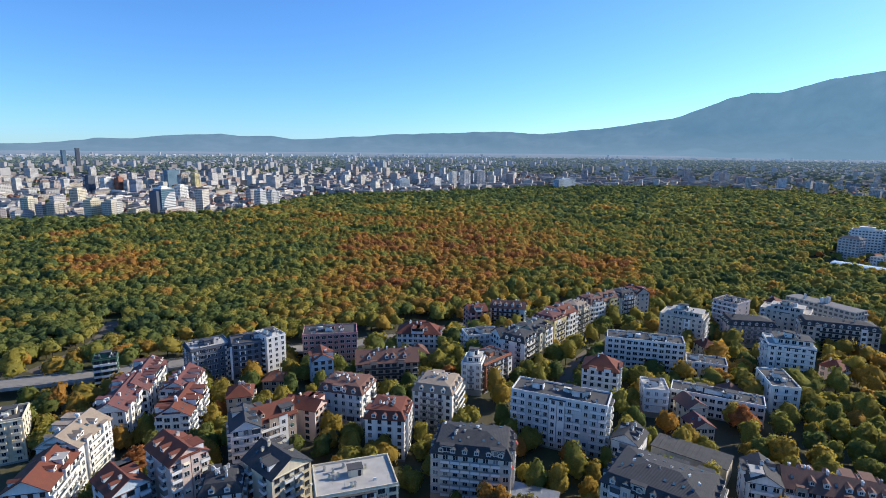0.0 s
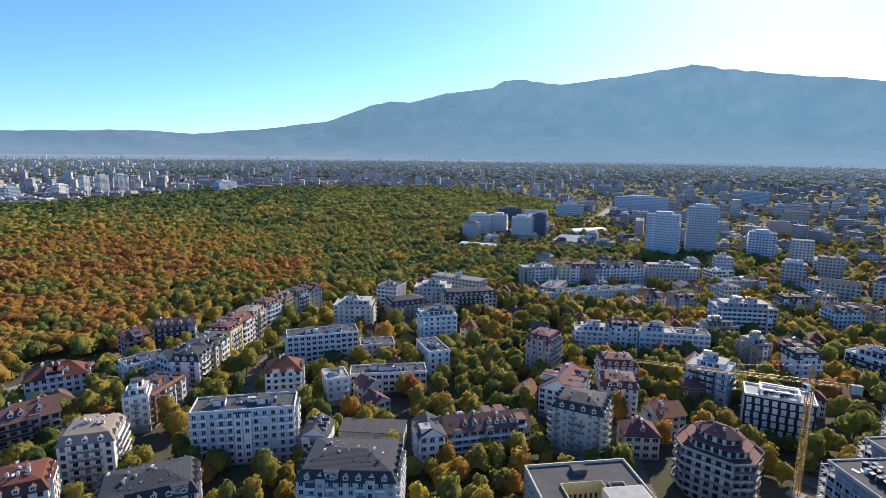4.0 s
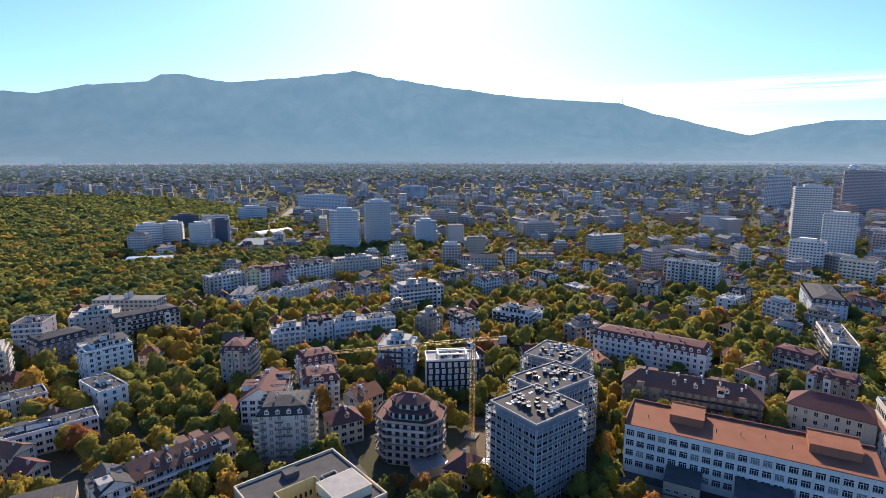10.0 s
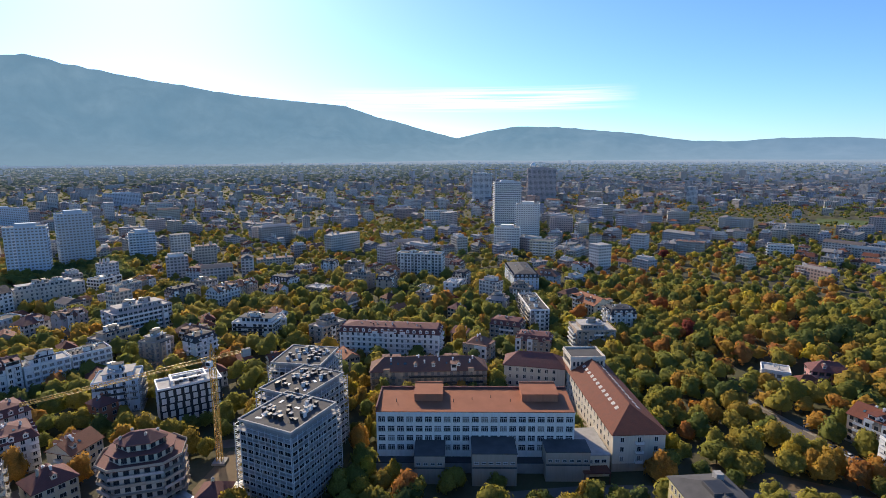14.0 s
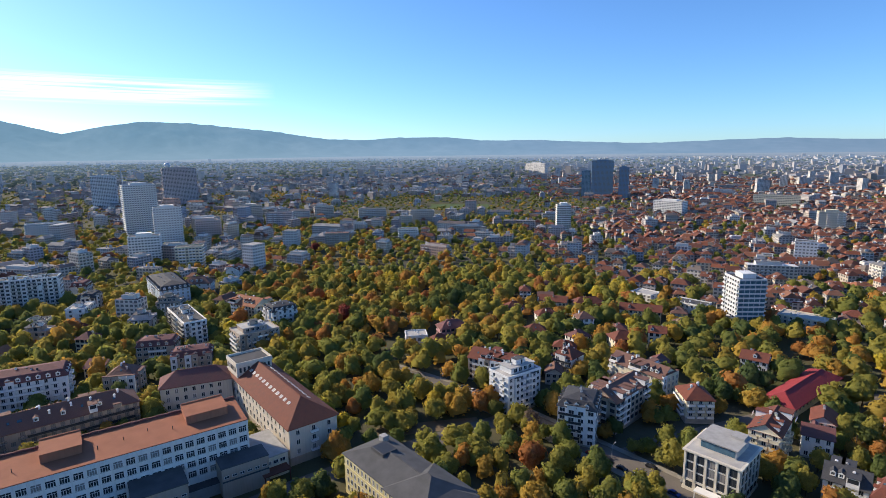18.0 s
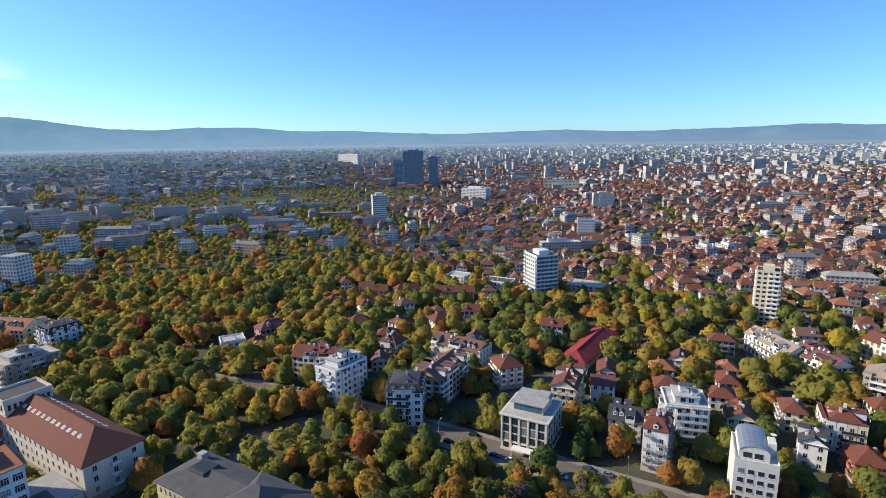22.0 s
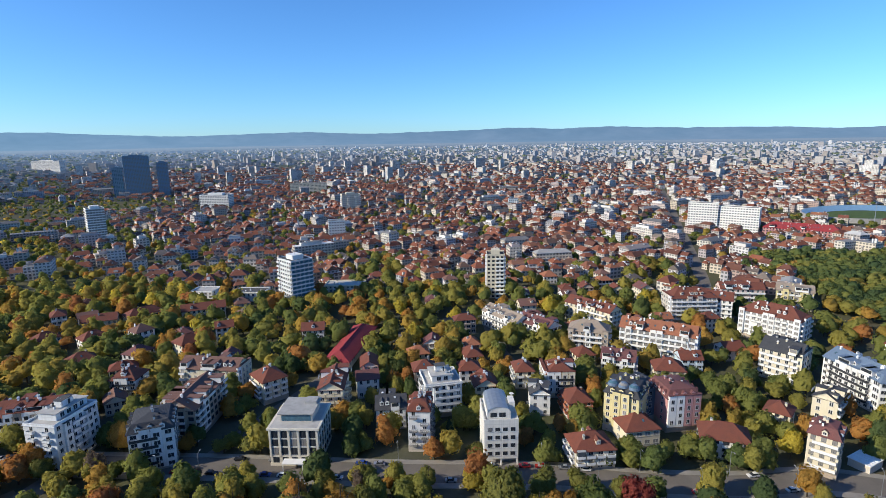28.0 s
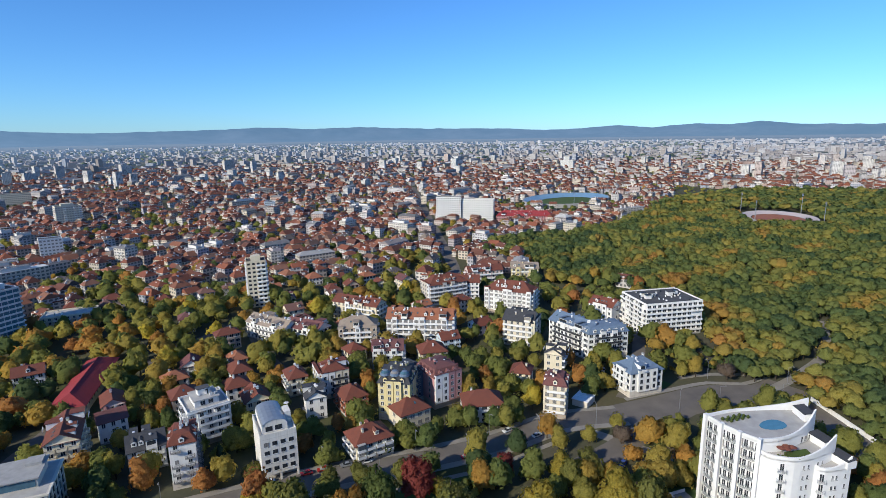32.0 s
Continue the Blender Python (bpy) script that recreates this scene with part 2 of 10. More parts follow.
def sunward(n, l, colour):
    """Brightens the painted haze of the far distance on the sun's side of the plain."""
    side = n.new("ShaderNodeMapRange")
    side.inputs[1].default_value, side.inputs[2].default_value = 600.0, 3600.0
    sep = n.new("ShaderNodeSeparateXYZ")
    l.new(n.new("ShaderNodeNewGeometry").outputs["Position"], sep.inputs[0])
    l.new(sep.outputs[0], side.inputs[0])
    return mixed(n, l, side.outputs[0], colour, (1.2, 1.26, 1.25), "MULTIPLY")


def haze_glow(n, l, b, colour, most=1.0, near=2250.0, far=4000.0):
    """Paints distance haze on the rim of the plain, a backdrop like the mountains behind it: emission that grows the
    further out it lies.
    """
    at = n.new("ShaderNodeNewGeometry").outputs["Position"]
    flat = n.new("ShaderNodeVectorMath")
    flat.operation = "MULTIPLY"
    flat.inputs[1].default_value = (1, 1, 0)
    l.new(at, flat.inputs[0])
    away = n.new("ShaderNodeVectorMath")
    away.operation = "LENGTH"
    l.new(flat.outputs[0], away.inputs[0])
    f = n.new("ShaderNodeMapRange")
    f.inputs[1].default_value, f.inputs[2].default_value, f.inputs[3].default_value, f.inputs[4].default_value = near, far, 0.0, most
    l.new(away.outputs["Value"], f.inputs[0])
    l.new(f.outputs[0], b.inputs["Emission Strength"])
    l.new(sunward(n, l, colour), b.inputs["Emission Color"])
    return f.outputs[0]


# blue of the distance haze that is painted in as emission
HAZE = (0.142, 0.215, 0.330)


def wood_material(name, stops, rim_haze=0.0):
    """Foliage of a wood: each tree's own kind picks its colour from the stops, each clump varies a little."""
    m, n, l, b = material(name, 0.85, 0, 0.08)
    at = n.new("ShaderNodeAttribute")
    at.attribute_name = "kind"
    geo = n.new("ShaderNodeNewGeometry")
    c = ramp(n, l, at.outputs["Fac"], stops)
    c = mixed(n, l, calc(n, l, "MULTIPLY", geo.outputs["Random Per Island"], 0.28), c, (1.4, 1.35, 1.2), "MULTIPLY")
    c = mixed(n, l, calc(n, l, "MULTIPLY_ADD", noise_of(n, l, 0.35, 2.0), 1.2, -0.3), c, (0.72, 0.72, 0.74), "MULTIPLY")
    fine = noise_of(n, l, 2.1, 3.0)
    c = mixed(n, l, calc(n, l, "MULTIPLY_ADD", fine, 3.2, -1.1), c, (0.68, 0.70, 0.70), "MULTIPLY")
    l.new(c, b.inputs["Base Color"])
    if not rim_haze:
        bumped(n, l, b, fine, 0.5, 0.5)
    # far trees only: distance haze put in as emission
    if rim_haze:
        haze_glow(n, l, b, HAZE, rim_haze)
    thin = node(n, "ShaderNodeBsdfTranslucent")
    l.new(mixed(n, l, 1.0, c, (1.22, 1.2, 1.0), "MULTIPLY"), thin.inputs[0])
    both = n.new("ShaderNodeMixShader")
    both.inputs[0].default_value = 0.0 if rim_haze else 0.5
    l.new(b.outputs[0], both.inputs[1])
    l.new(thin.outputs[0], both.inputs[2])
    l.new(both.outputs[0], n["Material Output"].inputs[0])
    return m


FOLIAGE = ((0.0, (0.085, 0.130, 0.060)), (0.2, (0.170, 0.214, 0.072)), (0.4, (0.292, 0.296, 0.080)), (0.55, (0.410, 0.350, 0.084)), (0.68, (0.500, 0.330, 0.078)),
           (0.82, (0.560, 0.300, 0.078)), (0.93, (0.470, 0.195, 0.080)), (1.0, (0.620, 0.494, 0.080)))
# slightly bluer copy of the stops: distance haze put into the wood's colour
WOOD_STOPS = tuple((at, (c[0] * 0.97, c[1] * 1.02, c[2] * 1.12)) for at, c in FOLIAGE)
# darker, bluer copy of the stops for the far trees with painted haze
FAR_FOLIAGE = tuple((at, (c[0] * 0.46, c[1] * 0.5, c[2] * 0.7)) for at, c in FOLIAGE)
TOWN_LEAF = wood_material("street_tree_foliage", FOLIAGE)
WOOD_LEAF = wood_material("wood_foliage", WOOD_STOPS)
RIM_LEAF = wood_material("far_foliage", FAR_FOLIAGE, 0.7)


def kinds_material(name, stops, windows=False, rough=0.9, rim_haze=0.0):
    """Walls or roofs of the far town: each house's own kind picks its colour; window rows where the walls are."""
    m, n, l, b = material(name, rough, 0, 0.2)
    at = n.new("ShaderNodeAttribute")
    at.attribute_name = "kind"
    c = ramp(n, l, at.outputs["Fac"], stops)
    c = mixed(n, l, calc(n, l, "MULTIPLY_ADD", noise_of(n, l, 0.12, 5.0), 1.3, -0.35), c, (0.66, 0.66, 0.68), "MULTIPLY")
    if windows:
        uv = n.new("ShaderNodeUVMap")
        sep = n.new("ShaderNodeSeparateXYZ")
        l.new(uv.outputs[0], sep.inputs[0])
        u = calc(n, l, "FRACT", calc(n, l, "DIVIDE", sep.outputs[0], 3.2))
        v = calc(n, l, "FRACT", calc(n, l, "DIVIDE", sep.outputs[1], 2.9))
        inside = calc(n, l, "MULTIPLY", calc(n, l, "LESS_THAN", calc(n, l, "ABSOLUTE", calc(n, l, "SUBTRACT", u, 0.5)), 0.31),
                      calc(n, l, "LESS_THAN", calc(n, l, "ABSOLUTE", calc(n, l, "SUBTRACT", v, 0.55)), 0.27))
        c = mixed(n, l, calc(n, l, "MULTIPLY", inside, 0.8), c, (0.05, 0.055, 0.065))
    l.new(c, b.inputs["Base Color"])
    # painted haze for what stands at the rim
    if rim_haze:
        haze_glow(n, l, b, HAZE, rim_haze)
    return m


TOWN_WALL = kinds_material("town_walls", ((0.0, (0.66, 0.63, 0.58)), (0.3, (0.60, 0.52, 0.40)), (0.5, (0.44, 0.40, 0.37)), (0.7, (0.64, 0.62, 0.60)), (0.85, (0.48, 0.34, 0.28)), (1.0, (0.40, 0.44, 0.50))), True)
TOWN_TILE = kinds_material("town_tiles", ((0.0, (0.25, 0.088, 0.05)), (0.35, (0.17, 0.066, 0.045)), (0.6, (0.12, 0.055, 0.042)), (0.8, (0.29, 0.12, 0.068)), (0.92, (0.10, 0.08, 0.07)), (1.0, (0.22, 0.18, 0.15))))
TOWN_FLAT = kinds_material("town_flat_roofs", ((0.0, (0.24, 0.235, 0.23)), (0.4, (0.13, 0.13, 0.135)), (0.7, (0.34, 0.33, 0.32)), (0.85, (0.17, 0.085, 0.06)), (0.95, (0.12, 0.12, 0.125)), (1.0, (0.62, 0.61, 0.59))))
TOWER_WALL = kinds_material("tower_walls", ((0.0, (0.74, 0.73, 0.70)), (0.4, (0.64, 0.60, 0.54)), (0.7, (0.68, 0.65, 0.61)), (0.9, (0.58, 0.46, 0.40)), (1.0, (0.44, 0.48, 0.54))), True)
# walls and roofs of the far estates carry haze as emission
RIM_WALL = kinds_material("far_estate_walls", ((0.0, (0.46, 0.44, 0.42)), (0.35, (0.32, 0.28, 0.24)), (0.6, (0.22, 0.19, 0.17)), (0.8, (0.40, 0.38, 0.37)), (1.0, (0.24, 0.26, 0.30))), rim_haze=0.8)
RIM_ROOF = kinds_material("far_estate_roofs", ((0.0, (0.20, 0.085, 0.06)), (0.3, (0.16, 0.075, 0.055)), (0.5, (0.22, 0.21, 0.20)), (0.7, (0.13, 0.13, 0.135)), (0.92, (0.26, 0.25, 0.25)), (1.0, (0.50, 0.49, 0.48))), rim_haze=0.8)


def ground_material():
    m, n, l, b = material("ground_cover", 0.95, 0, 0.1)
    at = n.new("ShaderNodeTexCoord").outputs["Object"]
    c = mixed(n, l, calc(n, l, "MULTIPLY_ADD", noise_of(n, l, 0.035, 6.0, at), 2.6, -0.85), (0.07, 0.085, 0.03), (0.125, 0.10, 0.06))
    c = mixed(n, l, calc(n, l, "MULTIPLY_ADD", noise_of(n, l, 0.012, 5.0, at), 3.0, -1.1), c, (0.10, 0.094, 0.083))
    c = mixed(n, l, calc(n, l, "MULTIPLY", noise_of(n, l, 0.6, 4.0, at), 0.7), c, (0.06, 0.06, 0.026))
    l.new(c, b.inputs["Base Color"])
    bumped(n, l, b, noise_of(n, l, 0.9, 5.0, at), 0.4, 0.3)
    return m


GROUND = ground_material()


def far_plain_material():
    """Fields, scrub and suburbs of the far plain, with distance haze put into emission and base colour."""
    m, n, l, b = material("far_plain", 1.0, 0, 0.0)
    at = n.new("ShaderNodeTexCoord").outputs["Object"]
    f = calc(n, l, "MULTIPLY_ADD", noise_of(n, l, 0.004, 6.0, at), 3.0, -1.0)
    c = mixed(n, l, f, (0.055, 0.065, 0.035), (0.12, 0.10, 0.075))
    spots = calc(n, l, "GREATER_THAN", noise_of(n, l, 0.05, 3.0, at), 0.57)
    c = mixed(n, l, calc(n, l, "MULTIPLY", spots, 0.5), c, (0.22, 0.20, 0.18))
    shade = haze_glow(n, l, b, HAZE)
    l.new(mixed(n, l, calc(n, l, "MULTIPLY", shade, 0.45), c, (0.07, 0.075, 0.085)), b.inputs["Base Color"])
    return m


FAR_PLAIN = far_plain_material()


def mountain_material():
    """Distant wooded mountain, a backdrop: the haze of kilometres of air is put in as blue emission, paler at the foot.
    """
    m, n, l, b = material("distant_mountain", 1.0, 0, 0.0)
    at = n.new("ShaderNodeTexCoord").outputs["Object"]
    f = calc(n, l, "MULTIPLY_ADD", noise_of(n, l, 0.0035, 9.0, at, (1, 1, 1.6)), 1.9, -0.55)
    streak = calc(n, l, "MULTIPLY_ADD", noise_of(n, l, 0.012, 6.0, at, (1, 1, 0.35)), 3.0, -1.1)
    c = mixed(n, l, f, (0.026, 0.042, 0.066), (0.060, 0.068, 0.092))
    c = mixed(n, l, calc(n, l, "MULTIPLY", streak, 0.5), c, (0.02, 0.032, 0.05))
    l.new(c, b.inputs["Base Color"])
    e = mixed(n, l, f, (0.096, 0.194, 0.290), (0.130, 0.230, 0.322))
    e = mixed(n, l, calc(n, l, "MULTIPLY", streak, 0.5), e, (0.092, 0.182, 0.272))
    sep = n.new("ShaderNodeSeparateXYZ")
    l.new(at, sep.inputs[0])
    # painted haze: the emission pales towards the foot
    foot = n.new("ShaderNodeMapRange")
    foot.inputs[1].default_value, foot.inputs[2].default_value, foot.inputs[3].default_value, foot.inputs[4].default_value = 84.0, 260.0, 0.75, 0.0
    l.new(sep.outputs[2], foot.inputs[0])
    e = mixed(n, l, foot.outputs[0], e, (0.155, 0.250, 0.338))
    north = n.new("ShaderNodeMapRange")  # the northern range lies further off: its painted haze is bluer
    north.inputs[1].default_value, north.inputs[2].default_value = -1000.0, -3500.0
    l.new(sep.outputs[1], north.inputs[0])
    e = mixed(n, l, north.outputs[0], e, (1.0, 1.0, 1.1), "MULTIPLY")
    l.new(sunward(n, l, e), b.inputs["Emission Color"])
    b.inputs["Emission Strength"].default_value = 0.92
    return m


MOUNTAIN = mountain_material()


# ---- mesh tools ----
class Shape:
    """Faces of one mesh, with a material slot for each."""

    def __init__(self):
        self.v, self.f, self.m = [], [], []

    def face(self, pts, slot=0):
        k = len(self.v)
        self.v += [tuple(p) for p in pts]
        self.f.append(tuple(range(k, k + len(pts))))
        self.m.append(slot)
        return self

    def box(self, x0, x1, y0, y1, z0, z1, slot=0, floor=False):
        k = len(self.v)
        self.v += [(x0, y0, z0), (x1, y0, z0), (x1, y1, z0), (x0, y1, z0), (x0, y0, z1), (x1, y0, z1), (x1, y1, z1), (x0, y1, z1)]
        fs = [(0, 1, 5, 4), (1, 2, 6, 5), (2, 3, 7, 6), (3, 0, 4, 7), (4, 5, 6, 7)]
        if floor:
            fs.append((3, 2, 1, 0))
        self.f += [tuple(k + i for i in q) for q in fs]
        self.m += [slot] * len(fs)
        return self

    def ring(self, w, d, t, z0, z1, slot=0):
        """A parapet or band: the border, t thick, of a rectangle w x d."""
        k = len(self.v)
        for a, b, z in ((w / 2, d / 2, z0), (w / 2, d / 2, z1), (w / 2 - t, d / 2 - t, z1), (w / 2 - t, d / 2 - t, z0)):
            self.v += [(-a, -b, z), (a, -b, z), (a, b, z), (-a, b, z)]
        for i in range(4):
            for e in range(4):
                g, n = (e + 1) % 4, (i + 1) % 4
                self.f.append((k + 4 * i + e, k + 4 * i + g, k + 4 * n + g, k + 4 * n + e))
                self.m.append(slot)
        return self

    def loft(self, w, d, levels):
        """A rectangular body: levels of (height, how far it stands out, slot of the faces below), closed on top."""
        k = len(self.v)
        for z, o, _ in levels:
            a, b = w / 2 + o, d / 2 + o
            self.v += [(-a, -b, z), (a, -b, z), (a, b, z), (-a, b, z)]
        for i in range(len(levels) - 1):
            for e in range(4):
                g = (e + 1) % 4
                self.f.append((k + 4 * i + e, k + 4 * i + g, k + 4 * i + 4 + g, k + 4 * i + 4 + e))
                self.m.append(levels[i + 1][2])
        t = k + 4 * (len(levels) - 1)
        self.f.append((t, t + 1, t + 2, t + 3))
        self.m.append(levels[-1][2])
        return self

    def tube(self, x, y, z0, z1, r0, r1, sides=8, slot=0, dx=0.0, dy=0.0, cap=True):
        k = len(self.v)
        for z, r, ox, oy in ((z0, r0, 0, 0), (z1, r1, dx, dy)):
            for i in range(sides):
                a = 2 * math.pi * i / sides
                self.v.append((x + ox + r * math.cos(a), y + oy + r * math.sin(a), z))
        for i in range(sides):
            j = (i + 1) % sides
            self.f.append((k + i, k + j, k + sides + j, k + sides + i))
            self.m.append(slot)
        if cap:
            self.f.append(tuple(k + sides + i for i in range(sides)))
            self.m.append(slot)
        return self

    def beam(self, a, b, t, slot=0):
        """A square bar from a to b."""
        a, b = Vector(a), Vector(b)
        u = (b - a).normalized()
        s = u.cross(Vector((0, 0, 1)) if abs(u.z) < 0.9 else Vector((1, 0, 0))).normalized() * t / 2
        q = u.cross(s).normalized() * t / 2
        c = [s + q, s - q, -s - q, -s + q]
        k = len(self.v)
        self.v += [tuple(a + o) for o in c] + [tuple(b + o) for o in c]
        for i in range(4):
            j = (i + 1) % 4
            self.f.append((k + i, k + j, k + 4 + j, k + 4 + i))
            self.m.append(slot)
        return self

    def add(self, other, m, slots=None):
        k = len(self.v)
        self.v += [tuple(m @ Vector(p)) for p in other.v]
        self.f += [tuple(k + i for i in q) for q in other.f]
        self.m += [slots[i] if slots else i for i in other.m]
        return self

    def mesh(self, name, mats):
        me = bpy.data.meshes.new(name)
        at, vs, idx = {}, [], []
        for p in self.v:
            key = (round(p[0], 3), round(p[1], 3), round(p[2], 3))
            if key not in at:
                at[key] = len(vs)
                vs.append(p)
            idx.append(at[key])
        me.from_pydata(vs, [], [tuple(idx[i] for i in q) for q in self.f])
        for mat in mats:
            me.materials.append(mat)
        me.polygons.foreach_set("material_index", self.m)
        me.update()
        return me


def part(name, shape, mats, parent, label="", at=None, turn=0.0, kind=""):
    """One mesh object under a thing or part; shape may be a mesh that others share."""
    me = shape if isinstance(shape, bpy.types.Mesh) else shape.mesh(name, mats)
    ob = new(name, me)
    ob.parent = parent
    if at is not None:
        ob.location = at
    if turn:
        ob.rotation_euler = (0, 0, turn)
    return tagged(ob, label=label, kind=kind) if label or kind else ob


def thing(name, x, y, rot, label, category, group="", z=0.0):
    ob = new(name)
    ob.location, ob.rotation_euler = (x, y, z), (0, 0, radians(rot))
    ob.empty_display_size = 0.5
    return tagged(ob, label, category, group)


SHARED = {}
TAKEN = []  # rectangles that no tree may stand in: x, y, half width, half depth, angle


def take(x, y, w, d, rot, spare=1.6):
    TAKEN.append((x, y, w / 2 + spare, d / 2 + spare, radians(rot)))


# ---- ground, roads, mountains ----
def rise_of(r):
    """Height of the ground at a distance: level under the city, then up to the foot of the hills."""
    f = np.clip((np.asarray(r, float) - 2400.0) / 2490.0, 0.0, 1.0)
    return 92.0 * (1 - (1 - f) ** 2)


def true_scale(r):
    """The far rim lies nearer than the real plain does; what stands there is built smaller by this."""
    return (118.0 - rise_of(r)) / 118.0


_rim = np.linspace(100.0, 4700.0, 2000)
_rim_true = _rim / true_scale(_rim)


def rim(d):
    """Distance on the sheet at which a place d metres away is built."""
    return np.interp(d, _rim_true, _rim)


def ground_sheet():
    n = 72
    for name, rings, mat, words, category in (("ground", [0, 60, 150, 300, 600, 1200, 2000, 2400], GROUND, "autumn grass, soil and paved yards under the city", "ground"),
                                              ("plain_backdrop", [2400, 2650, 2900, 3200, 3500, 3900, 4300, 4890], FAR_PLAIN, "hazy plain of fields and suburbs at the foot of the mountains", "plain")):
        s = Shape()
        if not rings[0]:
            s.v.append((0, 0, 0))
        for r in rings:
            if r:
                s.v += [(r * math.cos(2 * math.pi * i / n), r * math.sin(2 * math.pi * i / n), float(rise_of(r))) for i in range(n)]
        first = 0 if rings[0] else 1
        for i in range(n):
            j = (i + 1) % n
            if first:
                s.f.append((0, 1 + i, 1 + j))
            for k in range(len(rings) - 1 - first):
                a = first + k * n
                s.f.append((a + i, a + n + i, a + n + j, a + j))
        s.m = [0] * len(s.f)
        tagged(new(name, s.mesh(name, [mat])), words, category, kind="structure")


ground_sheet()


def smooth_line(pts, step=6.0):
    """Points along a gentle curve through pts."""
    out = []
    p = [Vector(q) for q in pts]
    p = [2 * p[0] - p[1]] + p + [2 * p[-1] - p[-2]]
    for i in range(1, len(p) - 2):
        n = max(2, int((p[i + 1] - p[i]).length / step))
        for k in range(n):
            t = k / n
            out.append(0.5 * (2 * p[i] + (p[i + 1] - p[i - 1]) * t + (2 * p[i - 1] - 5 * p[i] + 4 * p[i + 1] - p[i + 2]) * t * t
                              + (3 * p[i] - p[i - 1] - 3 * p[i + 1] + p[i + 2]) * t ** 3))
    return out + [p[-2]]


def strip(name, pts, width, z, mat, thick=0.0, label="", category="road", offset=0.0, keep_clear=True):
    """A road, pavement or path along a line; thick gives it kerb faces."""
    line = smooth_line(pts)
    s = Shape()
    left, right = [], []
    for i, p in enumerate(line):
        u = (line[min(i + 1, len(line) - 1)] - line[max(i - 1, 0)]).normalized()
        nrm = Vector((-u.y, u.x))
        left.append(p + nrm * (offset + width / 2))
        right.append(p + nrm * (offset - width / 2))
        if keep_clear and i % 2 == 0:
            TAKEN.append((p.x, p.y, 7.0, width / 2 - 0.3, math.atan2(u.y, u.x)))
    for i in range(len(line) - 1):
        a, b, c, d = right[i], right[i + 1], left[i + 1], left[i]
        s.face([(a.x, a.y, z), (b.x, b.y, z), (c.x, c.y, z), (d.x, d.y, z)])
        if thick:
            s.face([(a.x, a.y, z - thick), (b.x, b.y, z - thick), (b.x, b.y, z), (a.x, a.y, z)])
            s.face([(d.x, d.y, z), (c.x, c.y, z), (c.x, c.y, z - thick), (d.x, d.y, z - thick)])
    return tagged(new(name, s.mesh(name, [mat])), label, category, kind="structure"), line


BOULEVARD = [(250, -150), (178, -166), (131, -170), (84, -172), (37, -173), (-15, -176), (-50, -174.5), (-82, -175.5), (-112, -180.5), (-140, -176)]
strip("road", BOULEVARD, 11.0, 0.04, ASPHALT, label="grey asphalt boulevard lined with parked cars")
strip("pavement", BOULEVARD, 2.6, 0.16, PAVING, 0.15, "pale paved pavement beside the boulevard", "pavement", 6.9, False)
strip("pavement", BOULEVARD, 3.0, 0.16, PAVING, 0.15, "pale paved pavement beside the boulevard", "pavement", -7.1, False)
AVENUE = [(-150, -400), (-172, -477), (-206, -620), (-234, -740), (-269, -882), (-305, -1030), (-350, -1230)]
strip("road", [(680, 630), (698, 642), (750, 675), (853, 742), (960, 815)], 17.0, 0.05, PAVING, label="wide sunlit paved road through the wood")
strip("road", [(-138, -174.5), (-165, -175), (-192, -175.5), (-214, -168), (-230, -171)], 20.0, 0.05, ASPHALT, label="wide asphalt junction at the edge of the park")
strip("road", [(-170, -171), (-142, -163), (-122, -155), (-100, -149)], 11.0, 0.055, ASPHALT, label="shaded side road that leaves the junction")
strip("road", [(-213, -166), (-217, -148), (-210, -126), (-203, -106)], 14.0, 0.045, ASPHALT, label="asphalt road behind the white hotel")
strip("garden_wall", [(-226, -157), (-221, -140), (-215, -120)], 0.6, 1.9, WALL["white"], 1.9, "long pale boundary wall beside the road", "wall", 0.0, False)
strip("pavement", [(-150, -187), (-175, -187.5), (-197, -187), (-212, -180), (-228, -182)], 2.6, 0.17, PAVING, 0.16, "pale kerbed pavement along the junction", "pavement", 0.0, False)
strip("road", [(-215, -170), (-245, -178), (-290, -196), (-330, -230)], 5.0, 0.06, PAVING, label="pale track that leads into the wood", category="path")
strip("road", [(-150, -188), (-170, -205), (-200, -240), (-215, -260)], 7.0, 0.065, ASPHALT, label="side street in the shade of the apartment blocks")
strip("road", [(48, 250), (57, 271), (73, 301), (87, 319), (104, 339), (150, 385)], 8.0, 0.04, ASPHALT, label="street beside the ornate apartment row")
strip("road", [(-224, 262), (-220, 290), (-222, 315), (-235, 350)], 12.0, 0.04, ASPHALT, label="road that runs into the wood")
strip("road", [(160, 165), (185, 140), (205, 112), (215, 70), (222, 20)], 7.0, 0.04, ASPHALT, label="narrow street between the blocks")
strip("road", [(150, 100), (165, 120), (185, 140)], 6.0, 0.045, ASPHALT, label="narrow street between the blocks")
strip("road", [(110, -178), (95, -230), (70, -300), (20, -360), (-40, -420)], 6.0, 0.04, ASPHALT, label="side street under the trees")
strip("road", [(-10, -262), (2, -300), (10, -350)], 7.0, 0.045, ASPHALT, label="shaded side street between trees")
strip("lawn", [(940, -712), (900, -760), (858, -810)], 90.0, 0.05, LAWN, label="wide green meadow of a park between far blocks", category="lawn")
TAKEN += [(p.x, p.y, 9.0, 6.5, math.atan2(-830, -200)) for p in smooth_line(AVENUE, 14.0)]
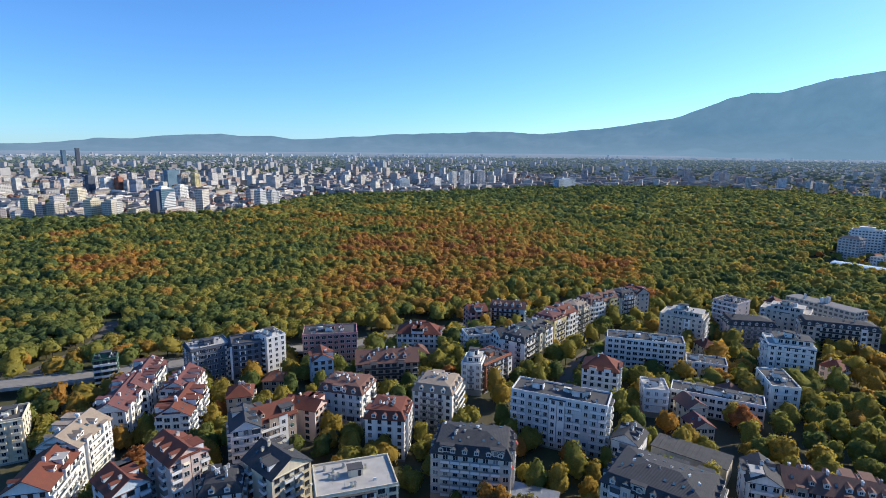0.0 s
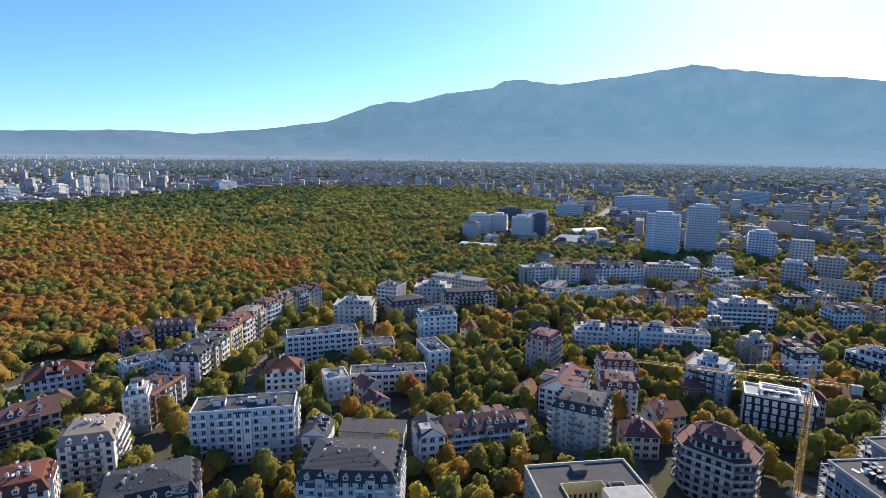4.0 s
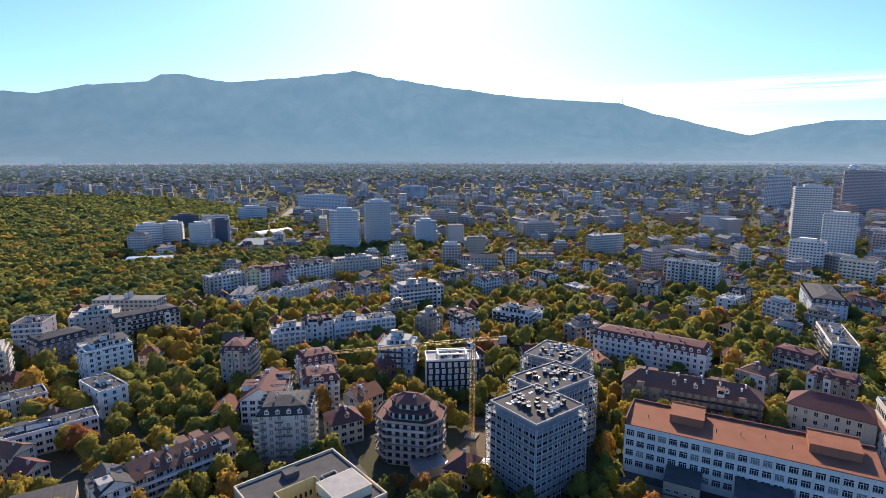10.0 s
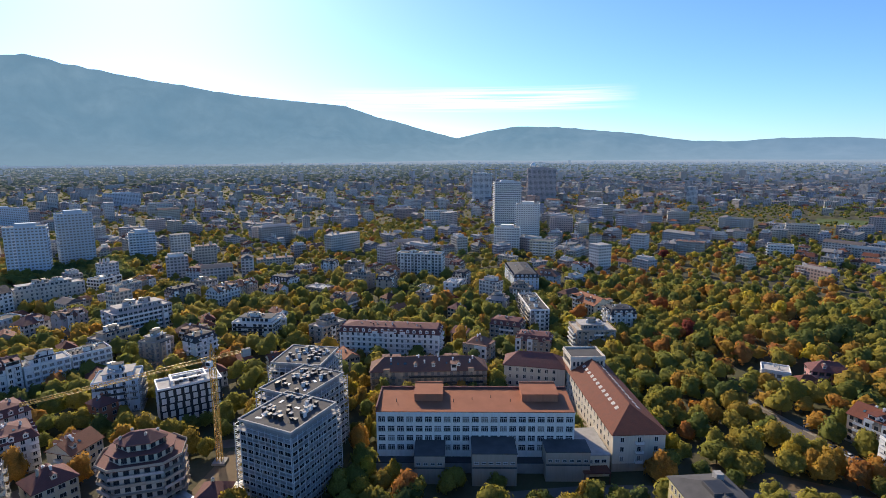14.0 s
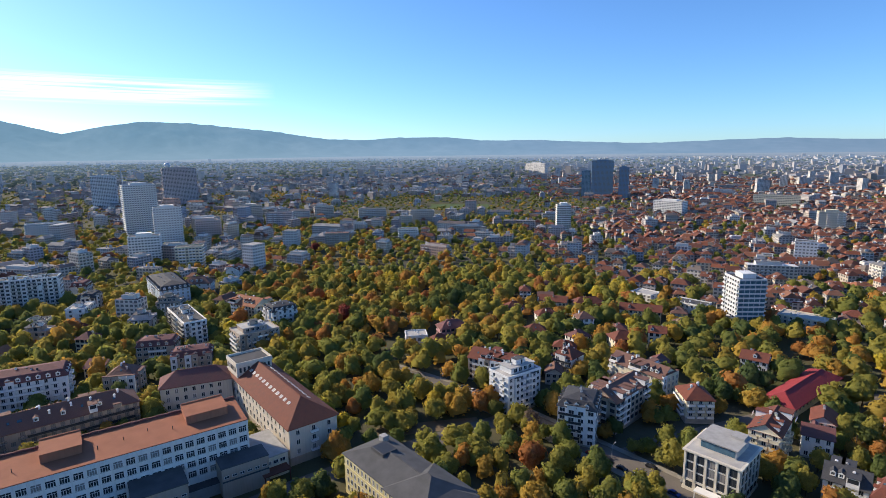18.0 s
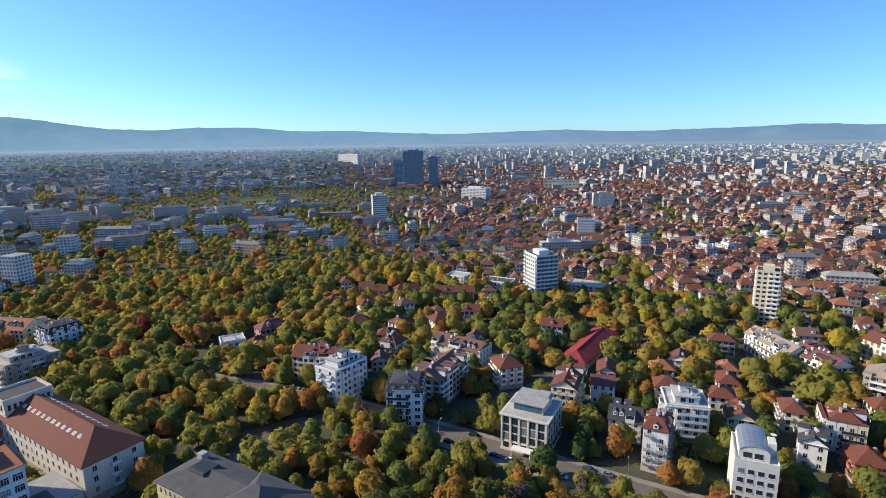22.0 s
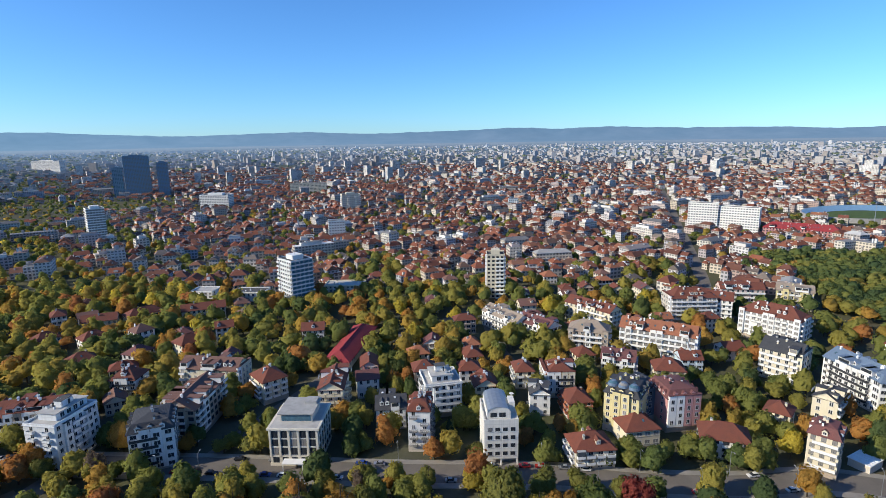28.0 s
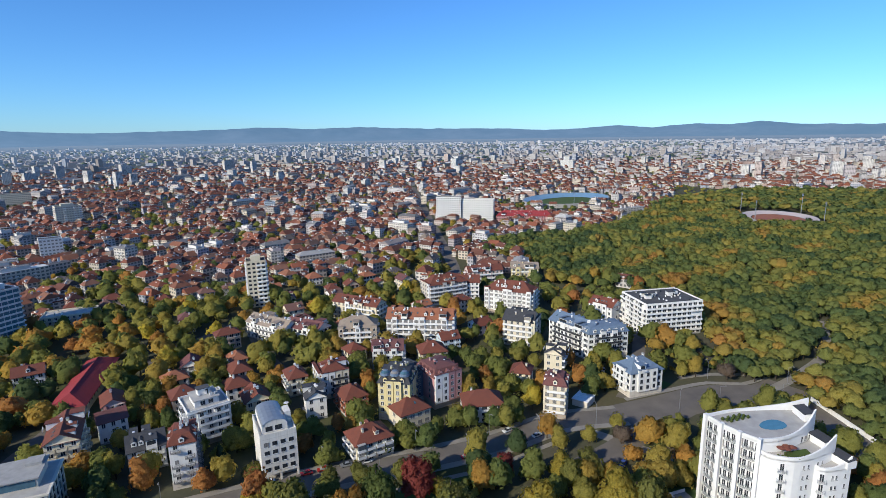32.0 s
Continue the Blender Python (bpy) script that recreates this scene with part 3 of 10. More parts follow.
strip("road", AVENUE, 11.0, 0.04, ASPHALT, label="long straight avenue into the city centre")
strip("lawn", [(-20, -154), (-50, -155.5), (-74, -156)], 8.0, 0.03, LAWN, label="strip of green lawn beside the boulevard", category="lawn", keep_clear=False)
strip("road", [(-5, -160), (-48, -160.8), (-74, -161.6), (-105, -168)], 2.2, 0.06, PAVING, label="pale footpath across the lawn", category="path", keep_clear=False)
strip("earth", [(-150, -150), (-135, -147), (-124, -142)], 5.0, 0.035, SOIL, label="bare earth beside the white hotel", category="ground")
strip("road", [(-118, -172), (-126, -160), (-133, -149), (-138, -143)], 5.0, 0.045, PAVING, label="pale drive to the white hotel", category="path")
strip("lawn", [(-140, -141), (-128, -130), (-116, -112)], 11.0, 0.03, LAWN, label="sloping lawn beside the white hotel", category="lawn", keep_clear=False)
strip("lawn", [(-188, -196), (-205, -194), (-222, -187)], 3.0, 0.05, PAVING, label="pale kerbed pavement round the junction", category="pavement", keep_clear=False)
strip("lawn", [(-163, -192), (-172, -192), (-180, -194)], 5.0, 0.04, LAWN, label="small lawn at the street corner", category="lawn")
strip("road", [(170, -30), (172, -66), (168, -110), (160, -160)], 9.0, 0.04, ASPHALT, label="school yard drive of dark asphalt")
strip("earth", [(160, 80), (182, 76), (206, 72)], 13.0, 0.03, SOIL, label="bare trodden earth of the building site", category="ground")
strip("earth", [(185, -110), (176, -130), (165, -150)], 9.0, 0.03, SOIL, label="trodden bare earth under the park trees", category="ground", keep_clear=False)


def ridge_height(yaw):
    """The skyline's angle over the level, in degrees, at a heading."""
    return float(np.interp(yaw, RIDGE_YAW, RIDGE_UP))


RIDGE_YAW = np.array([-319, -290, -260, -240, -232, -229, -226.5, -223.5, -220, -216.6, -213.6, -209.4, -206, -197, -191, -186, -181, -174, -166.4, -160, -156, -150, -144, -138.8, -132.6,
                      -129, -124, -120.4, -116, -111.5, -108.2, -104, -100.3, -97.2, -94, -90.8, -87.3, -85.6, -82.7, -77, -72.2, -67.3, -63.3, -58.6, -56.8, -56, -55.4, -53, -49.8,
                      -44.6, -42.4, -40.5, -38.5, -37.3, -36, -32.7, -29.2, -27.3, -25.4, -23.2, -20.5, -17.4, -13.7, -11, -8.2, -4.2, 1, 6.8, 11.4, 17, 19.2, 22.3, 23.8, 28.7, 31.4, 33.6, 38.5, 41])
RIDGE_UP = np.array([0.1, 0.6, 0.5, 0.4, 0.5, 0.86, 0.62, 0.77, 0.45, 0.72, 0.52, 0.38, 0.6, 0.72, 0.95, 0.8, 1.0, 0.75, 0.63, 0.85, 0.8, 0.6, 0.75, 1.0, 1.05,
                     1.4, 1.4, 1.2, 1.42, 2.1, 2.4, 2.87, 2.9, 2.5, 1.8, 2.6, 3.6, 3.95, 4.96, 5.43, 5.8, 6.5, 7.07, 7.75, 8.1, 8.22, 8.05, 7.85, 7.45,
                     6.8, 6.95, 7.3, 7.22, 6.5, 6.3, 5.98, 5.05, 5.08, 4.75, 3.95, 3.0, 2.55, 2.05, 1.84, 1.5, 1.77, 1.57, 1.41, 1.08, 0.79, 1.15, 1.05, 1.24, 1.05, 0.66, 0.72, 0.2, 0.1])


def mountains():
    s = Shape()
    n, rows = 1440, 18
    far = 4780.0
    for i in range(n):
        yaw = -319 + 360 * i / n
        top = ridge_height(yaw)
        a = radians(yaw)
        jag = 0.05 * noise.noise((yaw * 1.1, 3.1, 0)) + 0.05 * noise.noise((yaw * 0.37, 7.7, 0))
        z_top = 118 + far * math.tan(radians(top + jag * (1 + 0.15 * top)))
        start = 4150.0 - 450.0 * min(1.0, max(0.0, (top - 1.2) / 4.0))
        base = float(rise_of(start))
        for k in range(rows):
            t = k / (rows - 1)
            r = start + (far - start) * t
            fold = noise.fractal((r * 0.0021, yaw * 0.16, 1.7), 1.0, 2.0, 5)
            z = base + (z_top - base) * (t ** 1.75) * (1 + 0.75 * fold * t * (1 - t) * 3)
            s.v.append((-r * math.sin(a), r * math.cos(a), z - 3 * (1 - t)))
    for i in range(n):
        j = (i + 1) % n
        for k in range(rows - 1):
            s.f.append((i * rows + k, i * rows + k + 1, j * rows + k + 1, j * rows + k))
            s.m.append(0)
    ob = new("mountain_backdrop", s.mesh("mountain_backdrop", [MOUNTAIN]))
    for p in ob.data.polygons:
        p.use_smooth = True
    tagged(ob, "hazy blue mountain range behind the city", "mountain", kind="structure")


mountains()


def thin_cloud():
    """A thin streak of high cloud over the end of the mountain."""
    m, n, l, b = material("thin_cloud", 1.0, 0, 0.0)
    at = n.new("ShaderNodeUVMap").outputs[0]
    sep = n.new("ShaderNodeSeparateXYZ")
    l.new(at, sep.inputs[0])
    wisps = calc(n, l, "MULTIPLY_ADD", noise_of(n, l, 2.6, 7.0, at, (1.0, 4.5, 1.0)), 3.4, -1.15)
    edge = calc(n, l, "MULTIPLY", calc(n, l, "MULTIPLY", sep.outputs[1], calc(n, l, "SUBTRACT", 1.0, sep.outputs[1])), 4.0)
    ends = calc(n, l, "MULTIPLY", calc(n, l, "MULTIPLY", sep.outputs[0], calc(n, l, "SUBTRACT", 1.0, sep.outputs[0])), 4.0)
    cover = n.new("ShaderNodeClamp")
    l.new(calc(n, l, "MULTIPLY", calc(n, l, "MULTIPLY", wisps, edge), calc(n, l, "MULTIPLY", ends, 1.5)), cover.inputs[0])
    glow, clear, both = node(n, "ShaderNodeEmission", Color=(0.92, 0.96, 1.0, 1), Strength=1.0), n.new("ShaderNodeBsdfTransparent"), n.new("ShaderNodeMixShader")
    l.new(cover.outputs[0], both.inputs[0])
    l.new(clear.outputs[0], both.inputs[1])
    l.new(glow.outputs[0], both.inputs[2])
    l.new(both.outputs[0], n["Material Output"].inputs[0])
    s = Shape()
    k, r = 24, 4860.0
    for i in range(k):
        q = []
        for j, low in ((i, True), (i + 1, True), (i + 1, False), (i, False)):
            a = radians(-80 - 32 * j / k)
            q.append((-r * math.sin(a), r * math.cos(a), 118 + r * math.tan(radians(4.3 if low else 6.9))))
        s.face(q)
    me = s.mesh("thin_cloud", [m])
    uv = me.uv_layers.new(name="UVMap")
    for p in me.polygons:
        for v, (du, dv) in zip(p.loop_indices, ((0, 0), (1, 0), (1, 1), (0, 1))):
            uv.data[v].uv = ((p.index + du) / k * 1.0, dv)
    ob = tagged(new("cloud", me), "thin white streak of cloud in the blue sky", "cloud", kind="structure")
    ob.visible_shadow = False


thin_cloud()


# ---- buildings ----
def window_shape(w, h):
    """A window to hang on a wall: white surround, recessed pane, mullion and sill; it looks towards -y."""
    s = Shape()
    a, t, p = w / 2, 0.09, 0.07
    for x0, x1, z0, z1 in ((-a, a, h - t, h), (-a, a, 0, t), (-a, -a + t, t, h - t), (a - t, a, t, h - t), (-t / 2, t / 2, t, h - t)):
        s.face([(x0, -p, z0), (x1, -p, z0), (x1, -p, z1), (x0, -p, z1)], 0)
    s.face([(-a, -p, 0), (-a, -p, h), (-a, 0, h), (-a, 0, 0)], 0).face([(a, -p, 0), (a, 0, 0), (a, 0, h), (a, -p, h)], 0)
    s.face([(-a, -p, h), (a, -p, h), (a, 0, h), (-a, 0, h)], 0)
    s.face([(-a + t, -0.025, t), (a - t, -0.025, t), (a - t, -0.025, h - t), (-a + t, -0.025, h - t)], 1)
    s.box(-a - 0.1, a + 0.1, -0.2, 0, -0.08, 0, 2, True)
    return s


def plain_window(w, h):
    """A window of a house further off: surround, pane and sill."""
    a, t = w / 2, 0.1
    s = Shape().face([(-a, -0.03, 0), (a, -0.03, 0), (a, -0.03, h), (-a, -0.03, h)], 0)
    for x0, x1 in ((-a + t, -t / 2), (t / 2, a - t)):
        s.face([(x0, -0.04, t), (x1, -0.04, t), (x1, -0.04, h - t), (x0, -0.04, h - t)], 1)
    return s.face([(-a - 0.1, -0.2, -0.02), (a + 0.1, -0.2, -0.02), (a + 0.1, 0, 0), (-a - 0.1, 0, 0)], 2).face([(-a - 0.1, -0.2, -0.1), (a + 0.1, -0.2, -0.1), (a + 0.1, -0.2, -0.02), (-a - 0.1, -0.2, -0.02)], 2)


def balcony_shape(w, deep, solid):
    """A balcony: slab, front and two side guards."""
    s = Shape()
    a = w / 2
    s.box(-a, a, -deep, 0, -0.16, 0, 0, True)
    if solid:
        s.box(-a, a, -deep, -deep + 0.1, 0, 1.0, 1).box(-a, -a + 0.1, -deep + 0.1, 0, 0, 1.0, 1).box(a - 0.1, a, -deep + 0.1, 0, 0, 1.0, 1)
    else:
        for z in (0.15, 0.55, 1.0):
            s.box(-a, a, -deep, -deep + 0.05, z, z + 0.06, 1, True)
            s.box(-a, -a + 0.05, -deep, 0, z, z + 0.06, 1, True).box(a - 0.05, a, -deep, 0, z, z + 0.06, 1, True)
        for i in range(5):
            x = -a + 0.03 + (w - 0.06) * i / 4
            s.box(x - 0.03, x + 0.03, -deep, -deep + 0.05, 0, 1.05, 1)
    return s


def loggia_shape(w, deep, tall):
    """A balcony that has been closed in with glazing: one body of parapet, panes and top slab."""
    s = Shape().loft(w, deep, [(-0.16, 0.02, 0), (0, 0.02, 0), (0.02, 0, 1), (1.0, 0, 1), (1.02, -0.04, 1), (tall - 0.35, -0.04, 2), (tall - 0.33, 0.02, 0), (tall - 0.2, 0.02, 0)])
    s.v = [(x, y - deep / 2, z) for x, y, z in s.v]
    return s


def dormer_shape():
    """A dormer: cheeks, a small pitched roof and a window, looking towards -y."""
    s = Shape()
    s.box(-0.85, 0.85, -0.9, 1.6, 0, 1.5, 0)
    s.face([(-1.05, -1.15, 1.42), (1.05, -1.15, 1.42), (0, -1.15, 2.15)], 0)
    s.face([(-1.05, -1.15, 1.42), (0, -1.15, 2.15), (0, 2.4, 2.15), (-1.05, 2.4, 1.42)], 1)
    s.face([(0, -1.15, 2.15), (1.05, -1.15, 1.42), (1.05, 2.4, 1.42), (0, 2.4, 2.15)], 1)
    s.add(window_shape(1.1, 1.05), Matrix.Translation((0, -0.9, 0.3)), (2, 3, 2))
    return s


def skylight_shape():
    return Shape().box(-0.45, 0.45, -0.65, 0.65, 0, 0.1, 0).face([(-0.36, -0.55, 0.105), (0.36, -0.55, 0.105), (0.36, 0.55, 0.105), (-0.36, 0.55, 0.105)], 1)


def chimney_shape(tall):
    s = Shape().box(-0.35, 0.35, -0.45, 0.45, -1.2, tall, 0).box(-0.45, 0.45, -0.55, 0.55, tall, tall + 0.14, 1, True)
    return s.box(-0.2, 0.2, -0.25, 0.25, tall + 0.14, tall + 0.4, 1)


def shared(key, make, mats):
    if key not in SHARED:
        SHARED[key] = make().mesh(str(key[0]), mats)
    return SHARED[key]


def pitched(w, d, h, rise, hip, over=0.55):
    """A pitched roof with eaves and thickness on a w x d box; the ridge runs along x. hip: how far the ridge ends stand in."""
    s = Shape()
    a, b, t = w / 2 + over, d / 2 + over, 0.22
    drop = rise * over / (d / 2)
    z0, z1 = h - drop, h + rise
    hx = w / 2 - hip if hip else a
    e = [(-a, -b, z0), (a, -b, z0), (a, b, z0), (-a, b, z0)]
    r0, r1 = (-hx, 0, z1), (hx, 0, z1)
    up = lambda p: (p[0], p[1], p[2] + t)
    s.face([up(e[0]), up(e[1]), up(r1), up(r0)]).face([up(e[2]), up(e[3]), up(r0), up(r1)])
    if hip:
        s.face([up(e[1]), up(e[2]), up(r1)]).face([up(e[3]), up(e[0]), up(r0)])
    else:
        s.face([e[1], up(e[1]), up(r1), r1]).face([e[2], r1, up(r1), up(e[2])]).face([e[0], r0, up(r0), up(e[0])]).face([e[3], up(e[3]), up(r0), r0])
    for i in range(4):
        if hip or i in (0, 2):
            j = (i + 1) % 4
            s.face([e[i], e[j], up(e[j]), up(e[i])])
    s.face([e[3], e[2], e[1], e[0]])
    if hip:
        ridge = 0.16
        s.box(-hx, hx, -ridge, ridge, z1 + t - 0.05, z1 + t + 0.1)
    return s


def mansard(w, d, h):
    s = Shape()
    o, steep, inn = 0.35, 2.9, 1.5
    a, b = w / 2 + o, d / 2 + o
    c, e = w / 2 - inn, d / 2 - inn
    lo = [(-a, -b, h), (a, -b, h), (a, b, h), (-a, b, h)]
    mid = [(-c, -e, h + steep), (c, -e, h + steep), (c, e, h + steep), (-c, e, h + steep)]
    hx = max(0.5, c - e)
    top = h + steep + 0.22 * min(c, e)
    for i in range(4):
        j = (i + 1) % 4
        s.face([lo[i], lo[j], mid[j], mid[i]])
    r0, r1 = (-hx, 0, top), (hx, 0, top)
    if w >= d:
        s.face([mid[0], mid[1], r1, r0]).face([mid[2], mid[3], r0, r1]).face([mid[1], mid[2], r1]).face([mid[3], mid[0], r0])
    else:
        hy = max(0.5, e - c)
        r0, r1 = (0, -hy, top), (0, hy, top)
        s.face([mid[1], mid[2], r1, r0]).face([mid[3], mid[0], r0, r1]).face([mid[0], mid[1], r0]).face([mid[2], mid[3], r1])
    s.ring(2 * a + 0.3, 2 * b + 0.3, 0.3, h - 0.25, h + 0.02)
    return s


def roof_fittings(kind, w, d, h, rnd):
    """Dormers, glazed roof terraces, skylights, chimneys and vents of one roof, joined."""
    s = Shape()
    lw, ld = max(w, d), min(w, d)
    base = Matrix.Rotation(0.0 if w >= d else math.pi / 2, 4, "Z")
    vent = Shape().box(-0.3, 0.3, -0.3, 0.3, 0, 1.1, 0).box(-0.42, 0.42, -0.42, 0.42, 1.1, 1.25, 1, True)
    if kind in ("gable", "hip"):
        rise = (0.30 if kind == "gable" else 0.34) * ld
        reach = lw / 2 - (1.6 if kind == "gable" else ld * 0.46)
        lean = math.atan2(rise, ld / 2)
        for sgn in (-1, 1):
            u = -reach + rnd.uniform(0, 1.5)
            while u < reach:
                q, yaw = base @ Matrix.Translation((u, sgn * ld * 0.31, h + rise * 0.3)), Matrix.Rotation(0 if sgn < 0 else math.pi, 4, "Z")
                what = rnd.random()
                if what < 0.34:
                    s.add(dormer_shape(), q @ yaw, (0, 1, 2, 3))
                elif what < 0.52:
                    gw = rnd.uniform(2.6, 4.4)
                    deep = ld * 0.22
                    body = Shape().box(-gw / 2, gw / 2, -deep, deep, -0.6, 1.9, 0).box(-gw / 2 - 0.25, gw / 2 + 0.25, -deep - 0.3, deep, 1.9, 2.1, 1, True)
                    body.box(-gw / 2 + 0.3, gw / 2 - 0.3, -deep - 0.02, -deep + 0.05, 0.1, 1.6, 3, True)
                    body.box(-gw / 2, gw / 2, -deep - 1.3, -deep - 1.2, -0.9, 0.3, 4, True)
                    s.add(body, q @ yaw)
                elif what < 0.78:
                    s.add(skylight_shape(), base @ Matrix.Translation((u, sgn * ld * 0.25, h + rise * 0.5 + 0.2)) @ Matrix.Rotation(-sgn * lean, 4, "X"), (5, 6))
                u += rnd.uniform(2.2, 3.8)
        for _ in range(max(2, int(lw / 6))):
            f = rnd.uniform(-0.5, 0.5)
            s.add(chimney_shape(1.2), base @ Matrix.Translation((rnd.uniform(-1, 1) * reach, f * ld / 2, h + rise * (1 - abs(f)))), (0, 4))
    elif kind == "mansard":
        for length, turn, off in ((d, math.pi / 2, w / 2), (w, math.pi, d / 2), (d, -math.pi / 2, w / 2)):
            cols = max(1, int((length - 3) / 3.2))
            for i in range(cols):
                lx = (i + 0.5 - cols / 2) * (length - 3) / cols
                at = Matrix.Translation((lx * math.cos(turn) + math.sin(turn) * (off - 0.75), lx * math.sin(turn) - math.cos(turn) * (off - 0.75), h + 0.35))
                s.add(dormer_shape(), at @ Matrix.Rotation(turn, 4, "Z"), (0, 1, 2, 3))
        for _ in range(max(3, int(lw / 4))):
            s.add(vent, base @ Matrix.Translation((rnd.uniform(-0.36, 0.36) * lw, rnd.uniform(-0.25, 0.25) * ld, h + 3.0)), (rnd.choice((0, 4, 5)), 5))
    else:
        top = h + (3.05 if kind == "stepped" else 0.05)
        room = 0.22 if kind == "stepped" else 0.42
        for _ in range(max(5, int(lw / 2.2))):
            s.add(vent, base @ Matrix.Translation((rnd.uniform(-room, room) * lw, rnd.uniform(-room, room) * ld, top)) @ Matrix.Rotation(rnd.uniform(0, 3), 4, "Z"), (rnd.choice((0, 4, 4, 5)), 5))
        for _ in range(max(1, int(lw / 12))):
            gw = rnd.uniform(2.2, 4.0)
            s.add(Shape().box(-gw / 2, gw / 2, -1.1, 1.1, 0, rnd.uniform(1.2, 2.4), 0).box(-gw / 2 - 0.2, gw / 2 + 0.2, -1.3, 1.3, 2.4, 2.55, 5, True), base @ Matrix.Translation((rnd.uniform(-room, room) * lw * 0.8, rnd.uniform(-0.2, 0.2) * ld, top)))
    return s


NUMBER = {1: "one", 2: "two", 3: "three", 4: "four", 5: "five", 6: "six", 7: "seven", 8: "eight", 9: "nine", 10: "ten", 11: "eleven", 12: "twelve"}


def building(x, y, rot, w, d, h, wall, roof, seed, name="apartment_building", fine=True, spacing=3.1, floor=3.0, balconies=0.45, label="", clutter=1.0, domes=0):
    """An apartment house or villa. Its front looks towards local -y. fine: every window and balcony a part of its own."""
    rnd = random.Random(seed)
    kind, _, tone = roof.partition("_")
    n = max(2, round(h / floor))
    fh = h / n
    roof_words = {"flat": "a flat roof", "stepped": "a set-back top storey"}.get(kind) or ROOF_WORDS[tone] + " " + kind + " roof"
    storeys = NUMBER.get(n + (kind in ("mansard", "stepped")), "high") + "-storey"
    ob = thing(name, x, y, rot, label or f"{storeys} {WALL_WORDS[wall]} {'house' if name == 'house' else 'apartment block'} with {roof_words}", "house" if name == "house" else "building")
    take(x, y, w, d, rot)
    wm, rm = WALL[wall], ROOF.get(tone, BITUMEN)
    a, b = w / 2, d / 2
    base_z, base_m = (fh, rnd.choice([WALL["tan"], CONCRETE, WALL["beige"]])) if n > 3 and rnd.random() < 0.5 else (0.7, CONCRETE)
    bands = []
    if fine and n > 3 and rnd.random() < 0.6:
        for k in range(2, n):
            z = k * fh - 0.12
            bands += [(z, 0, 0), (z + 0.01, 0.08, 0), (z + 0.2, 0.08, 0), (z + 0.21, 0, 0)]
    s = Shape().loft(w, d, [(0, 0.08, 1), (base_z, 0.08, 1), (base_z + 0.02, 0, 1)] + bands + [(h - 0.45, 0, 0), (h - 0.3, 0.25, 0), (h - 0.05, 0.25, 0), (h, 0, 0)])
    along = w >= d
    if kind == "gable":
        rise = 0.30 * min(w, d)
        if along:
            s.face([(a, -b, h), (a, b, h), (a, 0, h + rise)]).face([(-a, b, h), (-a, -b, h), (-a, 0, h + rise)])
        else:
            s.face([(-a, -b, h), (a, -b, h), (0, -b, h + rise)]).face([(a, b, h), (-a, b, h), (0, b, h + rise)])
    body = part("wall", s, [wm, base_m], ob)
    # facades: length, turn about z, distance of the face from the centre
    c, sn = math.cos(radians(rot)), math.sin(radians(rot))
    loose, rear, fittings = Shape(), Shape(), Shape()
    fine_roof = fine or rnd.random() < 0.15
    guard = rnd.choice([wm, WHITE, DARK_METAL, WHITE] if balconies < 0.6 else [wm, WHITE, WHITE])
    solid = guard is not DARK_METAL
    glazed = rnd.choice([0.0, 0.15, 0.4])
    win_w, win_h = rnd.choice([(1.5, 1.7), (1.8, 1.7), (1.4, 1.8), (2.2, 1.7)])
    casing = DARK_FRAME if rnd.random() < 0.25 else FRAME
    wmesh = shared(("window", win_w, win_h, casing.name), lambda: window_shape(win_w, win_h), [casing, PANE, CONCRETE])
    wshape = plain_window(win_w, win_h)
    for side, (length, turn, off) in enumerate(((w, 0.0, b), (d, math.pi / 2, a), (w, math.pi, b), (d, -math.pi / 2, a))):
        nx, ny = math.sin(turn), -math.cos(turn)
        wx, wy = nx * c - ny * sn, nx * sn + ny * c
        seen = wx * -(x + wx * off) + wy * -(y + wy * off) > 0
        cols = max(1, int(length / spacing))
        if side % 2 and rnd.random() < 0.3 and name != "house":
            cols = max(1, cols // 2)
        kinds = [rnd.random() < balconies and n > 2 and length > 7 for _ in range((cols + 1) // 2)]
        kinds = kinds + kinds[: cols // 2][::-1]
        bays = [False] * cols
        if seen and n > 3 and length > 11 and rnd.random() < 0.7 and cols > 3:
            for i in {rnd.randrange(cols // 2), cols // 2} if rnd.random() < 0.5 else {rnd.randrange(1, cols - 1)}:
                bays[i] = bays[cols - 1 - i] = True
        for i in range(cols):
            if bays[i]:
                kinds[i] = False
                lx, bw = (i + 0.5 - cols / 2) * length / cols, length / cols * 0.92
                z1 = h + (1.3 if kind in ("gable", "mansard", "hip") else -0.5)
                bay = Shape().box(-bw / 2, bw / 2, -1.0, 0.0, fh - 0.2, z1, 0, True)
                bay.box(-bw / 2 - 0.2, bw / 2 + 0.2, -1.25, 0.3, z1, z1 + 0.2, 1, True)
                part("bay", bay, [rnd.choice([wm, wm, WHITE]), rm], ob, at=(lx * math.cos(turn) + nx * off, lx * math.sin(turn) + ny * off, 0), turn=turn)
